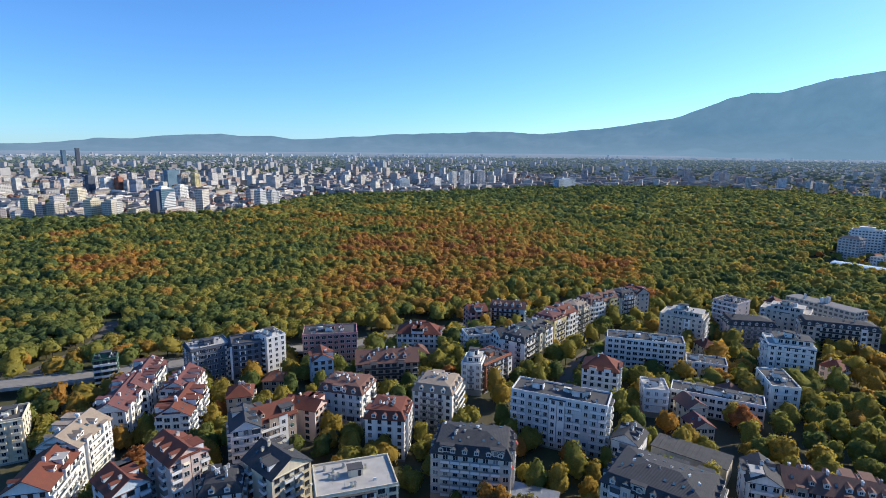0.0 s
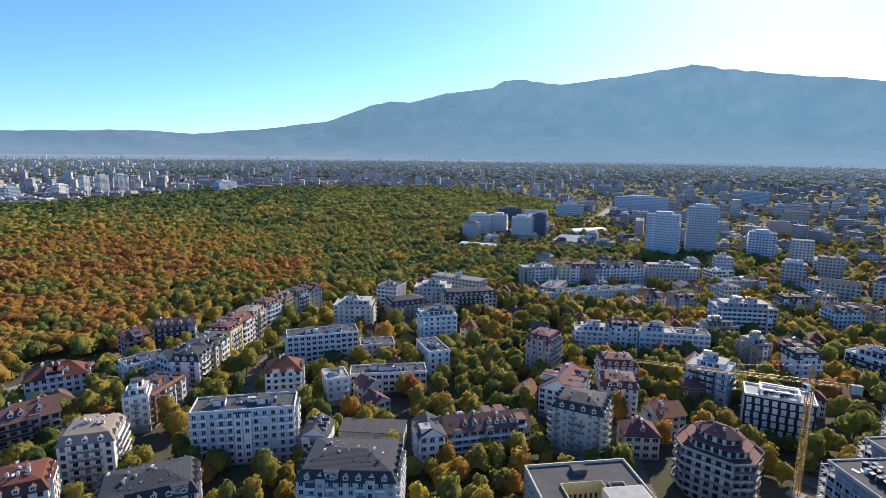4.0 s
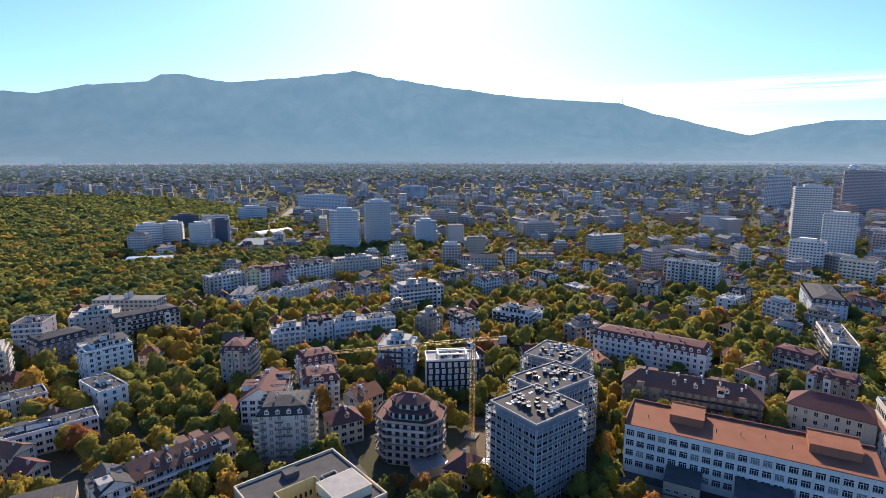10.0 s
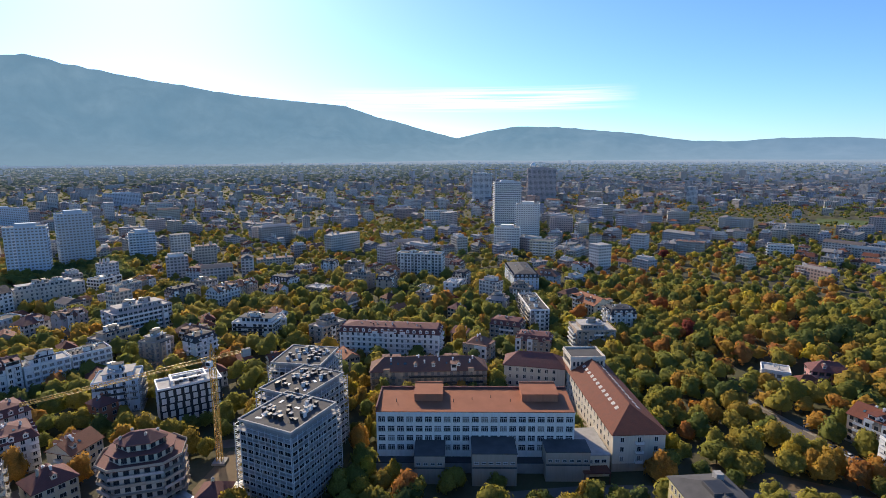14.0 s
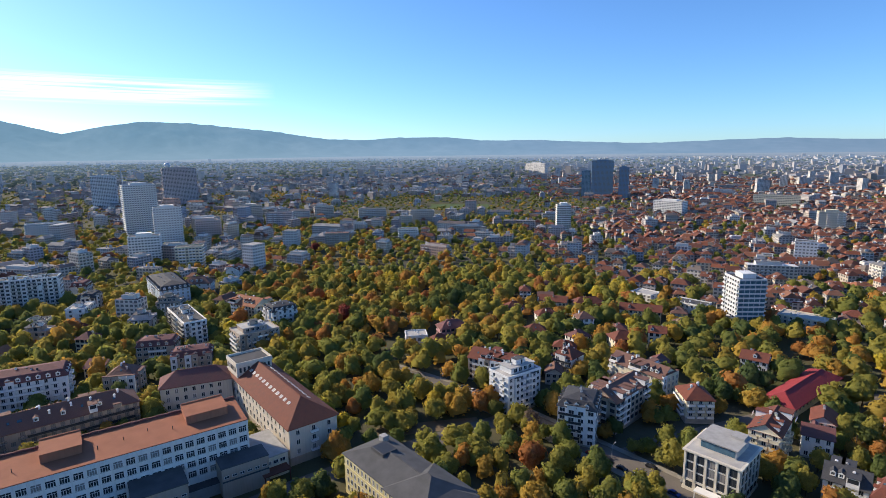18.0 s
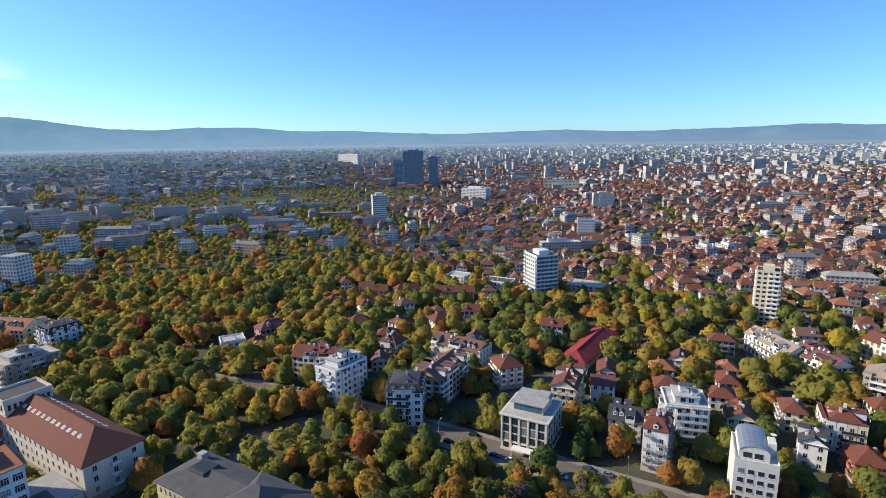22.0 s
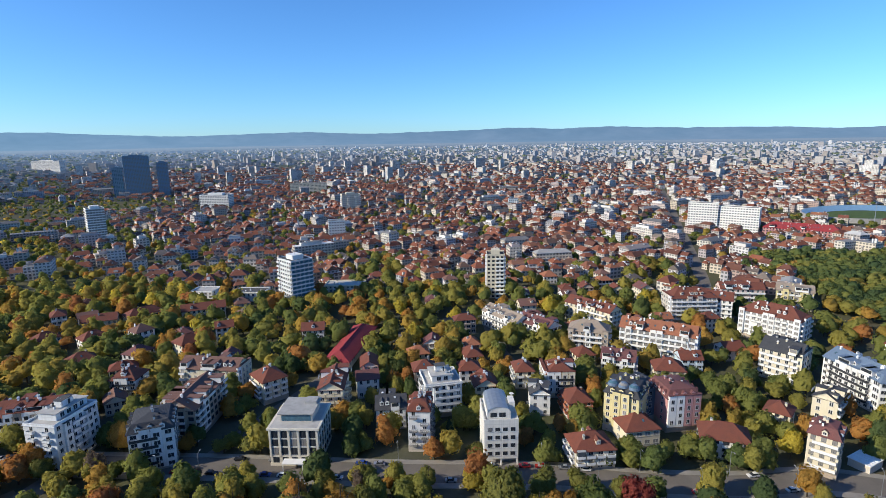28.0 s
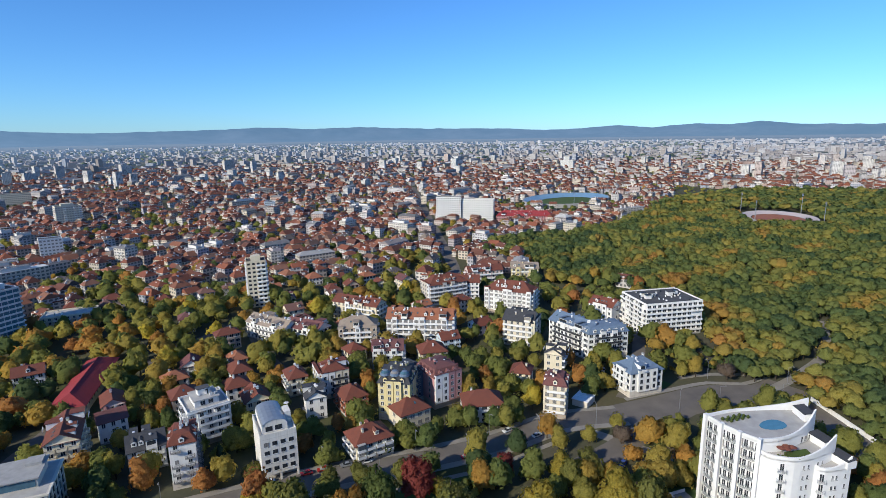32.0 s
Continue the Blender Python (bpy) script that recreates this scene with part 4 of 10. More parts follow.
        for i in range(cols):
            lx = (i + 0.5 - cols / 2) * length / cols
            for k in range(n):
                if rnd.random() < 0.03:
                    continue
                z = k * fh + (0.85 if k else 1.0)
                reach = off + (1.0 if bays[i] and k else 0.0)
                px, py = lx * math.cos(turn) + nx * reach, lx * math.sin(turn) + ny * reach
                if seen and fine:
                    part("window", wmesh, None, ob, at=(px, py, z), turn=turn)
                else:
                    (loose if seen or not fine else rear).add(wshape, Matrix.Translation((px, py, z)) @ Matrix.Rotation(turn, 4, "Z"))
                if seen and fine and k and not kinds[i] and rnd.random() < 0.16:
                    q = Matrix.Translation((px, py, z)) @ Matrix.Rotation(turn, 4, "Z")
                    what = rnd.random()
                    if what < 0.6:
                        fittings.add(Shape().box(win_w / 2 + 0.1, win_w / 2 + 0.9, -0.4, -0.05, -0.5, 0.1, 0, True), q)
                    elif what < 0.85:
                        fittings.add(Shape().face([(-win_w / 2, -0.1, win_h), (win_w / 2, -0.1, win_h), (win_w / 2, -0.8, win_h - 0.55), (-win_w / 2, -0.8, win_h - 0.55)], 1), q)
                    else:
                        fittings.add(Shape().box(-win_w / 2 + 0.1, win_w / 2 - 0.1, -0.09, -0.03, win_h * 0.45, win_h - 0.1, 2, True), q)
                if kinds[i] and k and seen:
                    bw = min(length / cols - 0.15, 3.0)
                    bm_ = balcony_shape(bw, 1.25, solid)
                    if fine and rnd.random() < glazed:
                        mesh = shared(("loggia", round(bw, 1), guard.name), lambda: loggia_shape(round(bw, 1), 1.25, fh), [CONCRETE, guard, LOGGIA_PANE])
                        part("loggia", mesh, None, ob, at=(px, py, z - 0.8), turn=turn)
                    elif fine:
                        mesh = shared(("balcony", round(bw, 1), guard.name), lambda: balcony_shape(round(bw, 1), 1.25, solid), [CONCRETE, guard])
                        part("balcony", mesh, None, ob, at=(px, py, z - 0.8), turn=turn)
                    else:
                        loose.add(bm_, Matrix.Translation((px, py, z - 0.8)) @ Matrix.Rotation(turn, 4, "Z"), (2, 3))
    if n > 3 and name != "house" and (fine or math.hypot(x, y) < 430) and rnd.random() < 0.6:
        # a continuous balcony on each storey of the sunny or longer side
        best = None
        for length, turn, off in ((w, 0.0, b), (d, math.pi / 2, a), (w, math.pi, b), (d, -math.pi / 2, a)):
            nx, ny = math.sin(turn), -math.cos(turn)
            wx, wy = nx * c - ny * sn, nx * sn + ny * c
            score = (wx * -x + wy * -y) / math.hypot(x, y) + 0.6 * (wx * 0.88 + wy * 0.47)
            if wx * -(x + wx * off) + wy * -(y + wy * off) > 0 and (best is None or score > best[0]):
                best = (score, length, turn, off, nx, ny)
        if best:
            _, length, turn, off, nx, ny = best
            bw = length * rnd.uniform(0.45, 0.8)
            lx = rnd.uniform(-1, 1) * (length - bw) / 2 * 0.9
            band = balcony_shape(bw, 1.5, True)
            mesh = band.mesh("balcony", [CONCRETE, rnd.choice([WHITE, WHITE, wm])]) if fine else None
            for k in range(1, n):
                if not fine:
                    loose.add(band, Matrix.Translation((lx * math.cos(turn) + nx * off, lx * math.sin(turn) + ny * off, k * fh + 0.06)) @ Matrix.Rotation(turn, 4, "Z"), (2, 3))
                    continue
                part("balcony", mesh, None, ob, at=(lx * math.cos(turn) + nx * off, lx * math.sin(turn) + ny * off, k * fh + 0.06), turn=turn)
    if fittings.f:
        part("wall_fitting", fittings, [WHITE, rnd.choice([WALL["cream"], ROOF["crimson"], WALL["green"]]), WALL["beige"]], ob, kind="stuff")
    if loose.f:
        part("glazing", loose, [casing, PANE, CONCRETE, guard], ob, kind="stuff")
    if rear.f:
        part("rear_glazing", rear, [casing, PANE, CONCRETE], ob, kind="stuff")
    for i in range(domes):
        k = Shape()
        for j in range(3):
            t0, t1 = math.pi / 2 * j / 3, math.pi / 2 * (j + 1) / 3
            k.tube(0, 0, 2.2 * math.sin(t0), 2.2 * math.sin(t1), 2.3 * math.cos(t0), 2.3 * math.cos(t1) + 0.02, 12, j % 2, cap=j == 2)
        part("dome", k, [ROOF["blue"], BLUE_PANE], ob, "blue-green glazed dome", at=((i + 0.5 - domes / 2) * w / domes * 0.9, -b + 2.6, h + 2.6))
    # roof
    turn_roof = 0.0 if along else math.pi / 2
    lw, ld = (w, d) if along else (d, w)
    if kind in ("gable", "hip"):
        rise = (0.30 if kind == "gable" else 0.34) * ld
        part("roof", pitched(lw, ld, h, rise, 0 if kind == "gable" else ld * 0.48), [rm], ob, turn=turn_roof)
        slope = math.atan2(rise, ld / 2)
        for sgn in (-1, 1):
            for i in range(int(lw / (5.5 if fine else 9))):
                if rnd.random() > (0.8 if fine_roof else 0.25):
                    continue
                px = (i + 0.5) * 5.5 - lw / 2 + rnd.uniform(-0.6, 0.6) if fine else rnd.uniform(-lw / 3, lw / 3)
                if kind == "hip" and abs(px) > lw / 2 - ld * 0.45:
                    continue
                f = 0.5
                py, pz = sgn * ld / 2 * f, h + rise * (1 - f) + 0.2
                if rnd.random() < 0.55 and h > 7:
                    mesh = shared(("dormer", wall, tone), dormer_shape, [wm, rm, FRAME, PANE])
                    yaw = 0 if sgn < 0 else math.pi
                    q = Matrix.Rotation(turn_roof, 4, "Z") @ Vector((px, sgn * ld / 2 * 0.62, h + rise * 0.3))
                    part("dormer", mesh, None, ob, at=q, turn=turn_roof + yaw)
                else:
                    sk = part("skylight", shared(("skylight",), skylight_shape, [DARK_METAL, BLUE_PANE]), None, ob)
                    sk.matrix_local = Matrix.Rotation(turn_roof, 4, "Z") @ Matrix.Translation((px, py, pz)) @ Matrix.Rotation(-sgn * slope, 4, "X")
        if fine and kind == "gable" and lw > 12:
            for _ in range(rnd.randint(1, 2)):
                sgn, gw = rnd.choice((-1, 1)), rnd.uniform(3.4, 5.2)
                q = Matrix.Rotation(turn_roof, 4, "Z") @ Vector((rnd.uniform(-0.32, 0.32) * lw, sgn * (ld / 2 - 1.4), h))
                g = Shape().box(-gw / 2, gw / 2, -0.4, 3.4, 0, 2.9, 0).box(-gw / 2 - 0.35, gw / 2 + 0.35, -0.8, 3.6, 2.9, 3.1, 1, True)
                g.add(window_shape(gw * 0.6, 1.9), Matrix.Translation((0, -0.4, 0.6)), (2, 3, 2))
                part("roof_gable", g, [rnd.choice([wm, WHITE]), rnd.choice([rm, PALE_ROOF, BITUMEN]), FRAME, PANE], ob, at=q, turn=turn_roof + (0 if sgn < 0 else math.pi))
        for _ in range(rnd.randint(1, 3) if fine else 1):
            px, f = rnd.uniform(-lw * 0.3, lw * 0.3), rnd.uniform(-0.5, 0.5)
            q = Matrix.Rotation(turn_roof, 4, "Z") @ Vector((px, f * ld / 2, h + rise * (1 - abs(f))))
            part("chimney", shared(("chimney", wall), lambda: chimney_shape(1.3), [wm, CONCRETE]), None, ob, at=q, turn=turn_roof)
    elif kind == "mansard":
        part("roof", mansard(w, d, h), [rm], ob)
        for side, (length, turn, off) in enumerate(((w, 0.0, b), (d, math.pi / 2, a), (w, math.pi, b), (d, -math.pi / 2, a))):
            nx, ny = math.sin(turn), -math.cos(turn)
            cols = max(1, int((length - 3) / 3.6)) if fine or side == 0 else 0
            for i in range(cols):
                lx = (i + 0.5 - cols / 2) * (length - 3) / cols
                px, py = lx * math.cos(turn) + nx * (off - 0.75), lx * math.sin(turn) + ny * (off - 0.75)
                part("dormer", shared(("dormer", wall, tone), dormer_shape, [wm, rm, FRAME, PANE]), None, ob, at=(px, py, h + 0.35), turn=turn)
        if fine:
            # skylights, sunk roof terraces and cross gables break up the upper slopes
            lean = math.atan(0.22)
            half, reach = (b - 1.5, a - 3.0) if along else (a - 1.5, b - 3.0)
            for i in range(int(2 * reach / 2.6)):
                for sgn in (-1, 1):
                    if rnd.random() < 0.55:
                        u, f = -reach + 1.3 + i * 2.6, rnd.uniform(0.35, 0.8)
                        sk = part("skylight", shared(("skylight",), skylight_shape, [DARK_METAL, BLUE_PANE]), None, ob)
                        sk.matrix_local = Matrix.Rotation(turn_roof, 4, "Z") @ Matrix.Translation((u, sgn * half * f, h + 2.9 + 0.22 * half * (1 - f) + 0.02)) @ Matrix.Rotation(-sgn * lean, 4, "X")
            for _ in range(max(1, int(reach / 4))):
                u = rnd.uniform(-reach, reach)
                sgn = rnd.choice((-1, 1))
                q = Matrix.Rotation(turn_roof, 4, "Z") @ Vector((u, sgn * (half + 0.2), h + 0.1))
                gw = rnd.uniform(3.2, 4.6)
                g = Shape().box(-gw / 2, gw / 2, -1.2, 3.2, 0, 2.7, 0).box(-gw / 2 - 0.3, gw / 2 + 0.3, -1.5, 3.4, 2.7, 2.9, 1, True)
                g.add(window_shape(gw * 0.62, 1.7), Matrix.Translation((0, -1.2, 0.6)), (2, 3, 2))
                part("roof_gable", g, [wm, rm, FRAME, PANE], ob, at=q, turn=turn_roof + (0 if sgn < 0 else math.pi))
            for _ in range(rnd.randint(1, 3)):
                q = Matrix.Rotation(turn_roof, 4, "Z") @ Vector((rnd.uniform(-reach, reach), rnd.uniform(-0.4, 0.4) * half, h + 2.9 + 0.22 * half))
                part("air_conditioner", shared(("air_conditioner",), lambda: Shape().box(-0.5, 0.5, -0.2, 0.2, 0.15, 0.85, 0).box(-0.45, -0.35, -0.2, 0.2, 0, 0.15, 1).box(0.35, 0.45, -0.2, 0.2, 0, 0.15, 1),
                                               [WHITE, DARK_METAL]), None, ob, at=q, turn=rnd.uniform(0, 3))
        for _ in range(rnd.randint(3, 6) if fine else 2):
            part("chimney", shared(("chimney", wall), lambda: chimney_shape(1.3), [wm, CONCRETE]), None, ob,
                 at=(rnd.uniform(-a * 0.5, a * 0.5), rnd.uniform(-b * 0.4, b * 0.4), h + 3.3))
    else:
        top = h
        if kind == "stepped":
            pw, pd, ox = w * rnd.uniform(0.55, 0.8), d * 0.6, rnd.uniform(-0.08, 0.08) * w
            pent = Shape()
            pent.box(ox - pw / 2, ox + pw / 2, -pd / 2, pd / 2, h, h + 2.8, 0)
            pent.box(ox - pw / 2 - 0.5, ox + pw / 2 + 0.5, -pd / 2 - 0.5, pd / 2 + 0.5, h + 2.8, h + 3.05, 1, True)
            ph = part("penthouse", pent, [wm, PALE_ROOF if rnd.random() < 0.5 else BITUMEN], ob)
            for sgn, turn in ((-1, 0.0), (1, math.pi)):
                for i in range(int(pw / 3)):
                    part("window", shared(("window", 2.0, 1.9, casing.name), lambda: window_shape(2.0, 1.9), [casing, PANE, CONCRETE]), None, ph,
                         at=(ox + (i + 0.5 - int(pw / 3) / 2) * 3, sgn * pd / 2, h + 0.5), turn=turn)
            top = h + 3.05
            deck = Shape().face([(-a + 0.3, -b + 0.3, h + 0.02), (a - 0.3, -b + 0.3, h + 0.02), (a - 0.3, b - 0.3, h + 0.02), (-a + 0.3, b - 0.3, h + 0.02)])
            part("terrace", deck, [PALE_ROOF], ob)
            spread = (pw * 0.4, pd * 0.4)
        else:
            deck = Shape().face([(-a + 0.3, -b + 0.3, h + 0.05), (a - 0.3, -b + 0.3, h + 0.05), (a - 0.3, b - 0.3, h + 0.05), (-a + 0.3, b - 0.3, h + 0.05)])
            part("roof", deck, [rnd.choice([BITUMEN, BITUMEN, BITUMEN if w > 30 else PALE_ROOF])], ob)
            spread = (a * 0.8, b * 0.7)
        part("parapet", Shape().ring(w + 0.1, d + 0.1, 0.3, h + 0.02, h + 0.75), [wm], ob)
        if h > 9:
            hut = Shape().box(-2.2, 2.2, -1.6, 1.6, 0, 2.5, 0).box(-2.45, 2.45, -1.85, 1.85, 2.5, 2.7, 1, True).box(0.8, 1.7, -1.65, -1.6, 0, 2.0, 2)
            huts = max(1, int(w / 16))
            for i in range(huts):
                part("stair_hut", hut, [wm, BITUMEN, DARK_METAL], ob, at=(((i + 0.5) / huts * 2 - 1 + rnd.uniform(-0.12, 0.12)) * spread[0], rnd.uniform(-0.3, 0.3) * spread[1], top))
        for _ in range(int((clutter * 1.5 if fine else 0.5) * rnd.randint(4, 8) * max(1, w / 18))):
            q = (rnd.uniform(-1, 1) * spread[0], rnd.uniform(-1, 1) * spread[1], top + 0.03)
            what = rnd.random()
            if what < 0.6:
                part("chimney", shared(("chimney", wall), lambda: chimney_shape(1.3), [wm, CONCRETE]), None, ob, at=q)
            elif what < 0.85:
                part("air_conditioner", shared(("air_conditioner",), lambda: Shape().box(-0.5, 0.5, -0.2, 0.2, 0.15, 0.85, 0).box(-0.45, -0.35, -0.2, 0.2, 0, 0.15, 1).box(0.35, 0.45, -0.2, 0.2, 0, 0.15, 1),
                                               [WHITE, DARK_METAL]), None, ob, at=q, turn=rnd.uniform(0, 3))
            else:
                part("aerial", shared(("aerial",), lambda: Shape().tube(0, 0, 0, 3.0, 0.04, 0.03, 5).beam((-0.6, 0, 2.7), (0.6, 0, 2.7), 0.04).beam((-0.4, 0, 2.3), (0.4, 0, 2.3), 0.04),
                                      [STEEL]), None, ob, at=q, turn=rnd.uniform(0, 3))
    if not fine and h >= 9 and name != "house":
        extra = roof_fittings(kind, w, d, h, random.Random(seed + 4000))
        if extra.f:
            part("roof_fitting", extra, [rnd.choice([wm, WHITE, WALL["white"]]), rm, FRAME, PANE, WHITE, DARK_METAL, BLUE_PANE], ob, kind="stuff")
    return ob


building(-170.9, 186.9, 30, 9.2, 14, 17, "cream", "flat", 2, fine=False)
building(-137.1, 174.6, 95, 20.1, 14, 17, "white", "gable_tan", 3, fine=False)
building(-133.2, 153.6, 104, 21.7, 13, 15, "white", "gable_red", 4, fine=True)
building(-141.6, 209.6, 104, 32.5, 12, 15, "white", "gable_mauve", 5, fine=False)
building(-144.1, 228.1, 105, 32.3, 13, 15, "white", "gable_mauve", 6, fine=False)
building(-127.6, 257.8, 39, 18.7, 14, 20, "slate", "flat", 7, fine=False)
building(-108.8, 262.4, 27, 16.1, 14, 21, "slate", "flat", 8, fine=False)
building(-98.4, 266.2, 45, 10.2, 14, 23, "white", "flat", 9, fine=False)
building(-72.0, 287.5, 12, 29.2, 16, 18, "rose", "flat", 10, fine=False)
building(-69.3, 257.3, 20, 10.1, 14, 15, "paleblue", "gable_red", 11, fine=False)
building(-36.1, 256.5, 10, 30.2, 15, 15, "tan", "gable_dark", 12, fine=False)
building(-23.7, 307.6, -1, 25.1, 14, 12, "white", "hip_red", 13, fine=False)
building(-48.6, 221.3, -13, 20.1, 16, 16, "white", "mansard_dark", 14, fine=True)
building(-63.3, 207.1, 73, 9.5, 15, 14, "pink", "gable_red", 15, fine=False)
building(-73.4, 194.9, 43, 15.0, 13, 16, "tan", "gable_red", 16, fine=True)
building(-79.6, 184.8, 25, 10.4, 15, 18, "white", "gable_slate", 17, fine=True, balconies=0.85)
building(-114.2, 205.1, 100, 23.1, 13, 14, "white", "gable_red", 18, fine=False)
building(-124.9, 226.7, 100, 21.6, 13, 14, "white", "gable_mauve", 19, fine=False)
building(-98.2, 225.4, 18, 10.8, 12, 10, "cream", "hip_red", 20, fine=False)
building(-91.8, 159.4, 53, 12.4, 17, 21, "pink", "gable_red", 21, fine=True, balconies=0.85)
building(-104.5, 149.1, 54, 11.3, 14, 16, "paleblue", "gable_red", 22, fine=True)
building(-74.0, 152.3, 16, 12.1, 12, 14, "white", "mansard_slate", 23, fine=True)
building(-58.8, 159.3, 51, 14.4, 17, 18, "cream", "gable_slate", 24, fine=True)
building(-32.3, 153.3, 19, 24.5, 17, 17, "cream", "flat", 25, fine=True)
building(-27.2, 197.4, -5, 15.3, 16, 17, "white", "mansard_red", 26, fine=True)
building(-8.8, 219.4, -15, 17.3, 17, 18, "white", "mansard_tan", 27, fine=True)
building(5.5, 173.2, -8, 26.9, 18, 18, "beige", "mansard_slate", 28, fine=True)
building(41.4, 206.0, -22, 37.7, 13, 22, "panel", "flat", 29, fine=False, balconies=0.85)
building(64.9, 191.2, -34, 10.0, 12, 12, "white", "gable_slate", 30, fine=True)
building(67.7, 245.2, -20, 16.4, 14, 18, "white", "hip_red", 31, fine=False)
building(89.1, 234.8, -10, 10.7, 13, 13, "white", "flat", 32, fine=False)
building(116.7, 233.4, -25, 37.7, 11, 10, "white", "flat", 33, fine=False)
building(100.7, 284.2, -15, 38.9, 13, 18, "panel", "flat", 34, fine=False, balconies=0.85)
building(130.7, 276.0, -20, 19.4, 12, 9, "white", "flat", 35, fine=False)
building(172.2, 276.4, -19, 21.0, 18, 20, "white", "stepped", 36, fine=False, balconies=0.85)
building(149.8, 244.7, -11, 11.9, 22, 13, "white", "flat", 37, fine=False)
building(137.2, 323.5, -33, 24.4, 17, 20, "beige", "stepped", 38, fine=False)
building(179.6, 352.6, -53, 15.9, 17, 21, "pinkgrey", "flat", 39, fine=False)
building(178.2, 327.6, -8, 26.8, 16, 14, "pinkgrey", "mansard_slate", 40, fine=False)
building(210.2, 343.6, -39, 26.8, 16, 18, "beige", "stepped", 41, fine=False)
building(225.8, 318.4, -20, 38.7, 15, 16, "beige", "mansard_slate", 42, fine=False)
building(63.7, 154.5, -34, 31.3, 22, 17, "beige", "mansard_slate", 43, fine=True)
building(10.5, 342.5, 21, 12.2, 12, 15, "rose", "gable_red", 44, fine=False)
building(32.7, 350.8, -11, 22.6, 12, 15, "paleblue", "gable_dark", 45, fine=False)
building(12.8, 300.7, 17, 20.0, 12, 14, "white", "flat", 46, fine=False)
building(27.2, 292.4, 23, 14.2, 13, 16, "white", "gable_slate", 47, fine=False)
building(14.3, 261.2, 48, 21.2, 14, 15, "brick", "flat", 48, fine=False)
building(7.3, 253.3, -12, 9.8, 13, 16, "white", "stepped", 49, fine=False)
building(245.4, 217.3, -43, 19.5, 12, 14, "white", "stepped", 50, fine=False, balconies=0.7)
building(261.3, 207.2, -42, 16.1, 13, 17, "white", "gable_mauve", 51, fine=False, balconies=0.8)
building(273.5, 193.2, -42, 19.8, 12, 15.5, "panel", "stepped", 52, fine=False, balconies=0.8)
building(289.6, 180.7, -43, 18.8, 12, 15, "white", "flat", 53, fine=False, balconies=0.7)
building(335.6, 296.4, -18, 89.3, 12, 10, "white", "flat", 54, fine=False)
building(324.2, 352.5, -20, 29.9, 14, 20, "beige", "flat", 55, fine=False)
building(345.5, 341.7, -42, 11.2, 14, 20, "yellow", "gable_dark", 56, fine=False)
building(359.8, 332.4, -30, 24.2, 14, 20, "rose", "mansard_mauve", 57, fine=False)
building(389.8, 318.2, -23, 41.9, 14, 20, "white", "gable_slate", 58, fine=False)
building(433.6, 295.7, -41, 47.1, 14, 18, "beige", "stepped", 59, fine=False)
building(356.5, 187.7, -40, 37.2, 18, 20, "pinkgrey", "stepped", 60, fine=False)
building(245.1, 140.8, -72, 18.4, 16, 18, "paleblue", "stepped", 61, fine=False)
building(198.0, 156.8, -47, 16.1, 15, 14, "white", "mansard_mauve", 62, fine=True)
_round = building(157.2, 141.4, -59, 19.5, 17, 20, "beige", "mansard_slate", 63, fine=False, balconies=0.4)
_disc = Shape().tube(0, 0, 0, 0.2, 2.0, 2.0, 14, 0).tube(0, 0, 0.2, 1.15, 2.0, 2.0, 14, 1, cap=False).tube(0, 0, 0.2, 1.15, 1.85, 1.85, 14, 1, cap=False).mesh("balcony", [CONCRETE, WALL["cream"]])
for _sx in (-9.9, 9.9):
    for _k in range(1, 7):
        part("balcony", _disc, None, _round, "round cream corner balcony", at=(_sx, -8.0, _k * 2.86 + 0.05))
building(198.9, 208.8, -66, 13.8, 16, 20, "tan", "mansard_mauve", 64, fine=False)
building(176.1, 170.1, -59, 17.1, 24, 14, "white", "gable_mauve", 65, fine=False)
building(197.9, 132.6, -17, 13.5, 12, 10, "cream", "gable_orange", 66, fine=False)
building(175.2, 127.7, -37, 13.5, 12, 10, "cream", "hip_mauve", 67, fine=False)
building(306.9, 17.0, -100, 58.5, 15, 18, "white", "mansard_mauve", 69, fine=False, balconies=0.85)
building(261.9, -3.9, -90, 58.0, 14, 13, "tan", "hip_dark", 170, fine=False, clutter=0.3)
building(365.6, -79.0, -90, 12.9, 44, 17, "white", "flat", 71, fine=False)
building(468.8, -89.8, -91, 21.0, 55, 17, "paleblue", "mansard_slate", 72, fine=False)
building(316.9, -105.5, -90, 23.8, 18, 14, "tan", "stepped", 73, fine=False)
building(349.9, -134.8, -90, 17.5, 16, 14, "white", "mansard_slate", 74, fine=False)
building(386.8, -127.6, -158, 24.8, 16, 11, "cream", "gable_orange", 75, fine=False)
building(514.6, -1.0, -103, 43.0, 14, 26, "white", "flat", 76, fine=False)
building(166.2, -173.8, -93, 20.1, 13, 18, "panel", "stepped", 77, fine=False, balconies=0.85)
building(129.7, -174.4, -152, 15.1, 16, 16, "white", "mansard_slate", 78, fine=False)
building(128.4, -199.9, -86, 27.6, 14, 14, "tan", "gable_dark", 79, fine=False)
building(138.5, -235.3, 178, 29.3, 13, 12, "cream", "gable_dark", 80, fine=False)
building(193.1, -187.5, -160, 25.8, 13, 12, "tan", "gable_red", 81, fine=False)
building(174.8, -222.8, -174, 12.5, 12, 11, "white", "hip_red", 82, fine=False)
building(107.8, -227.5, -133, 11.9, 14, 11, "cream", "hip_red", 83, fine=False)
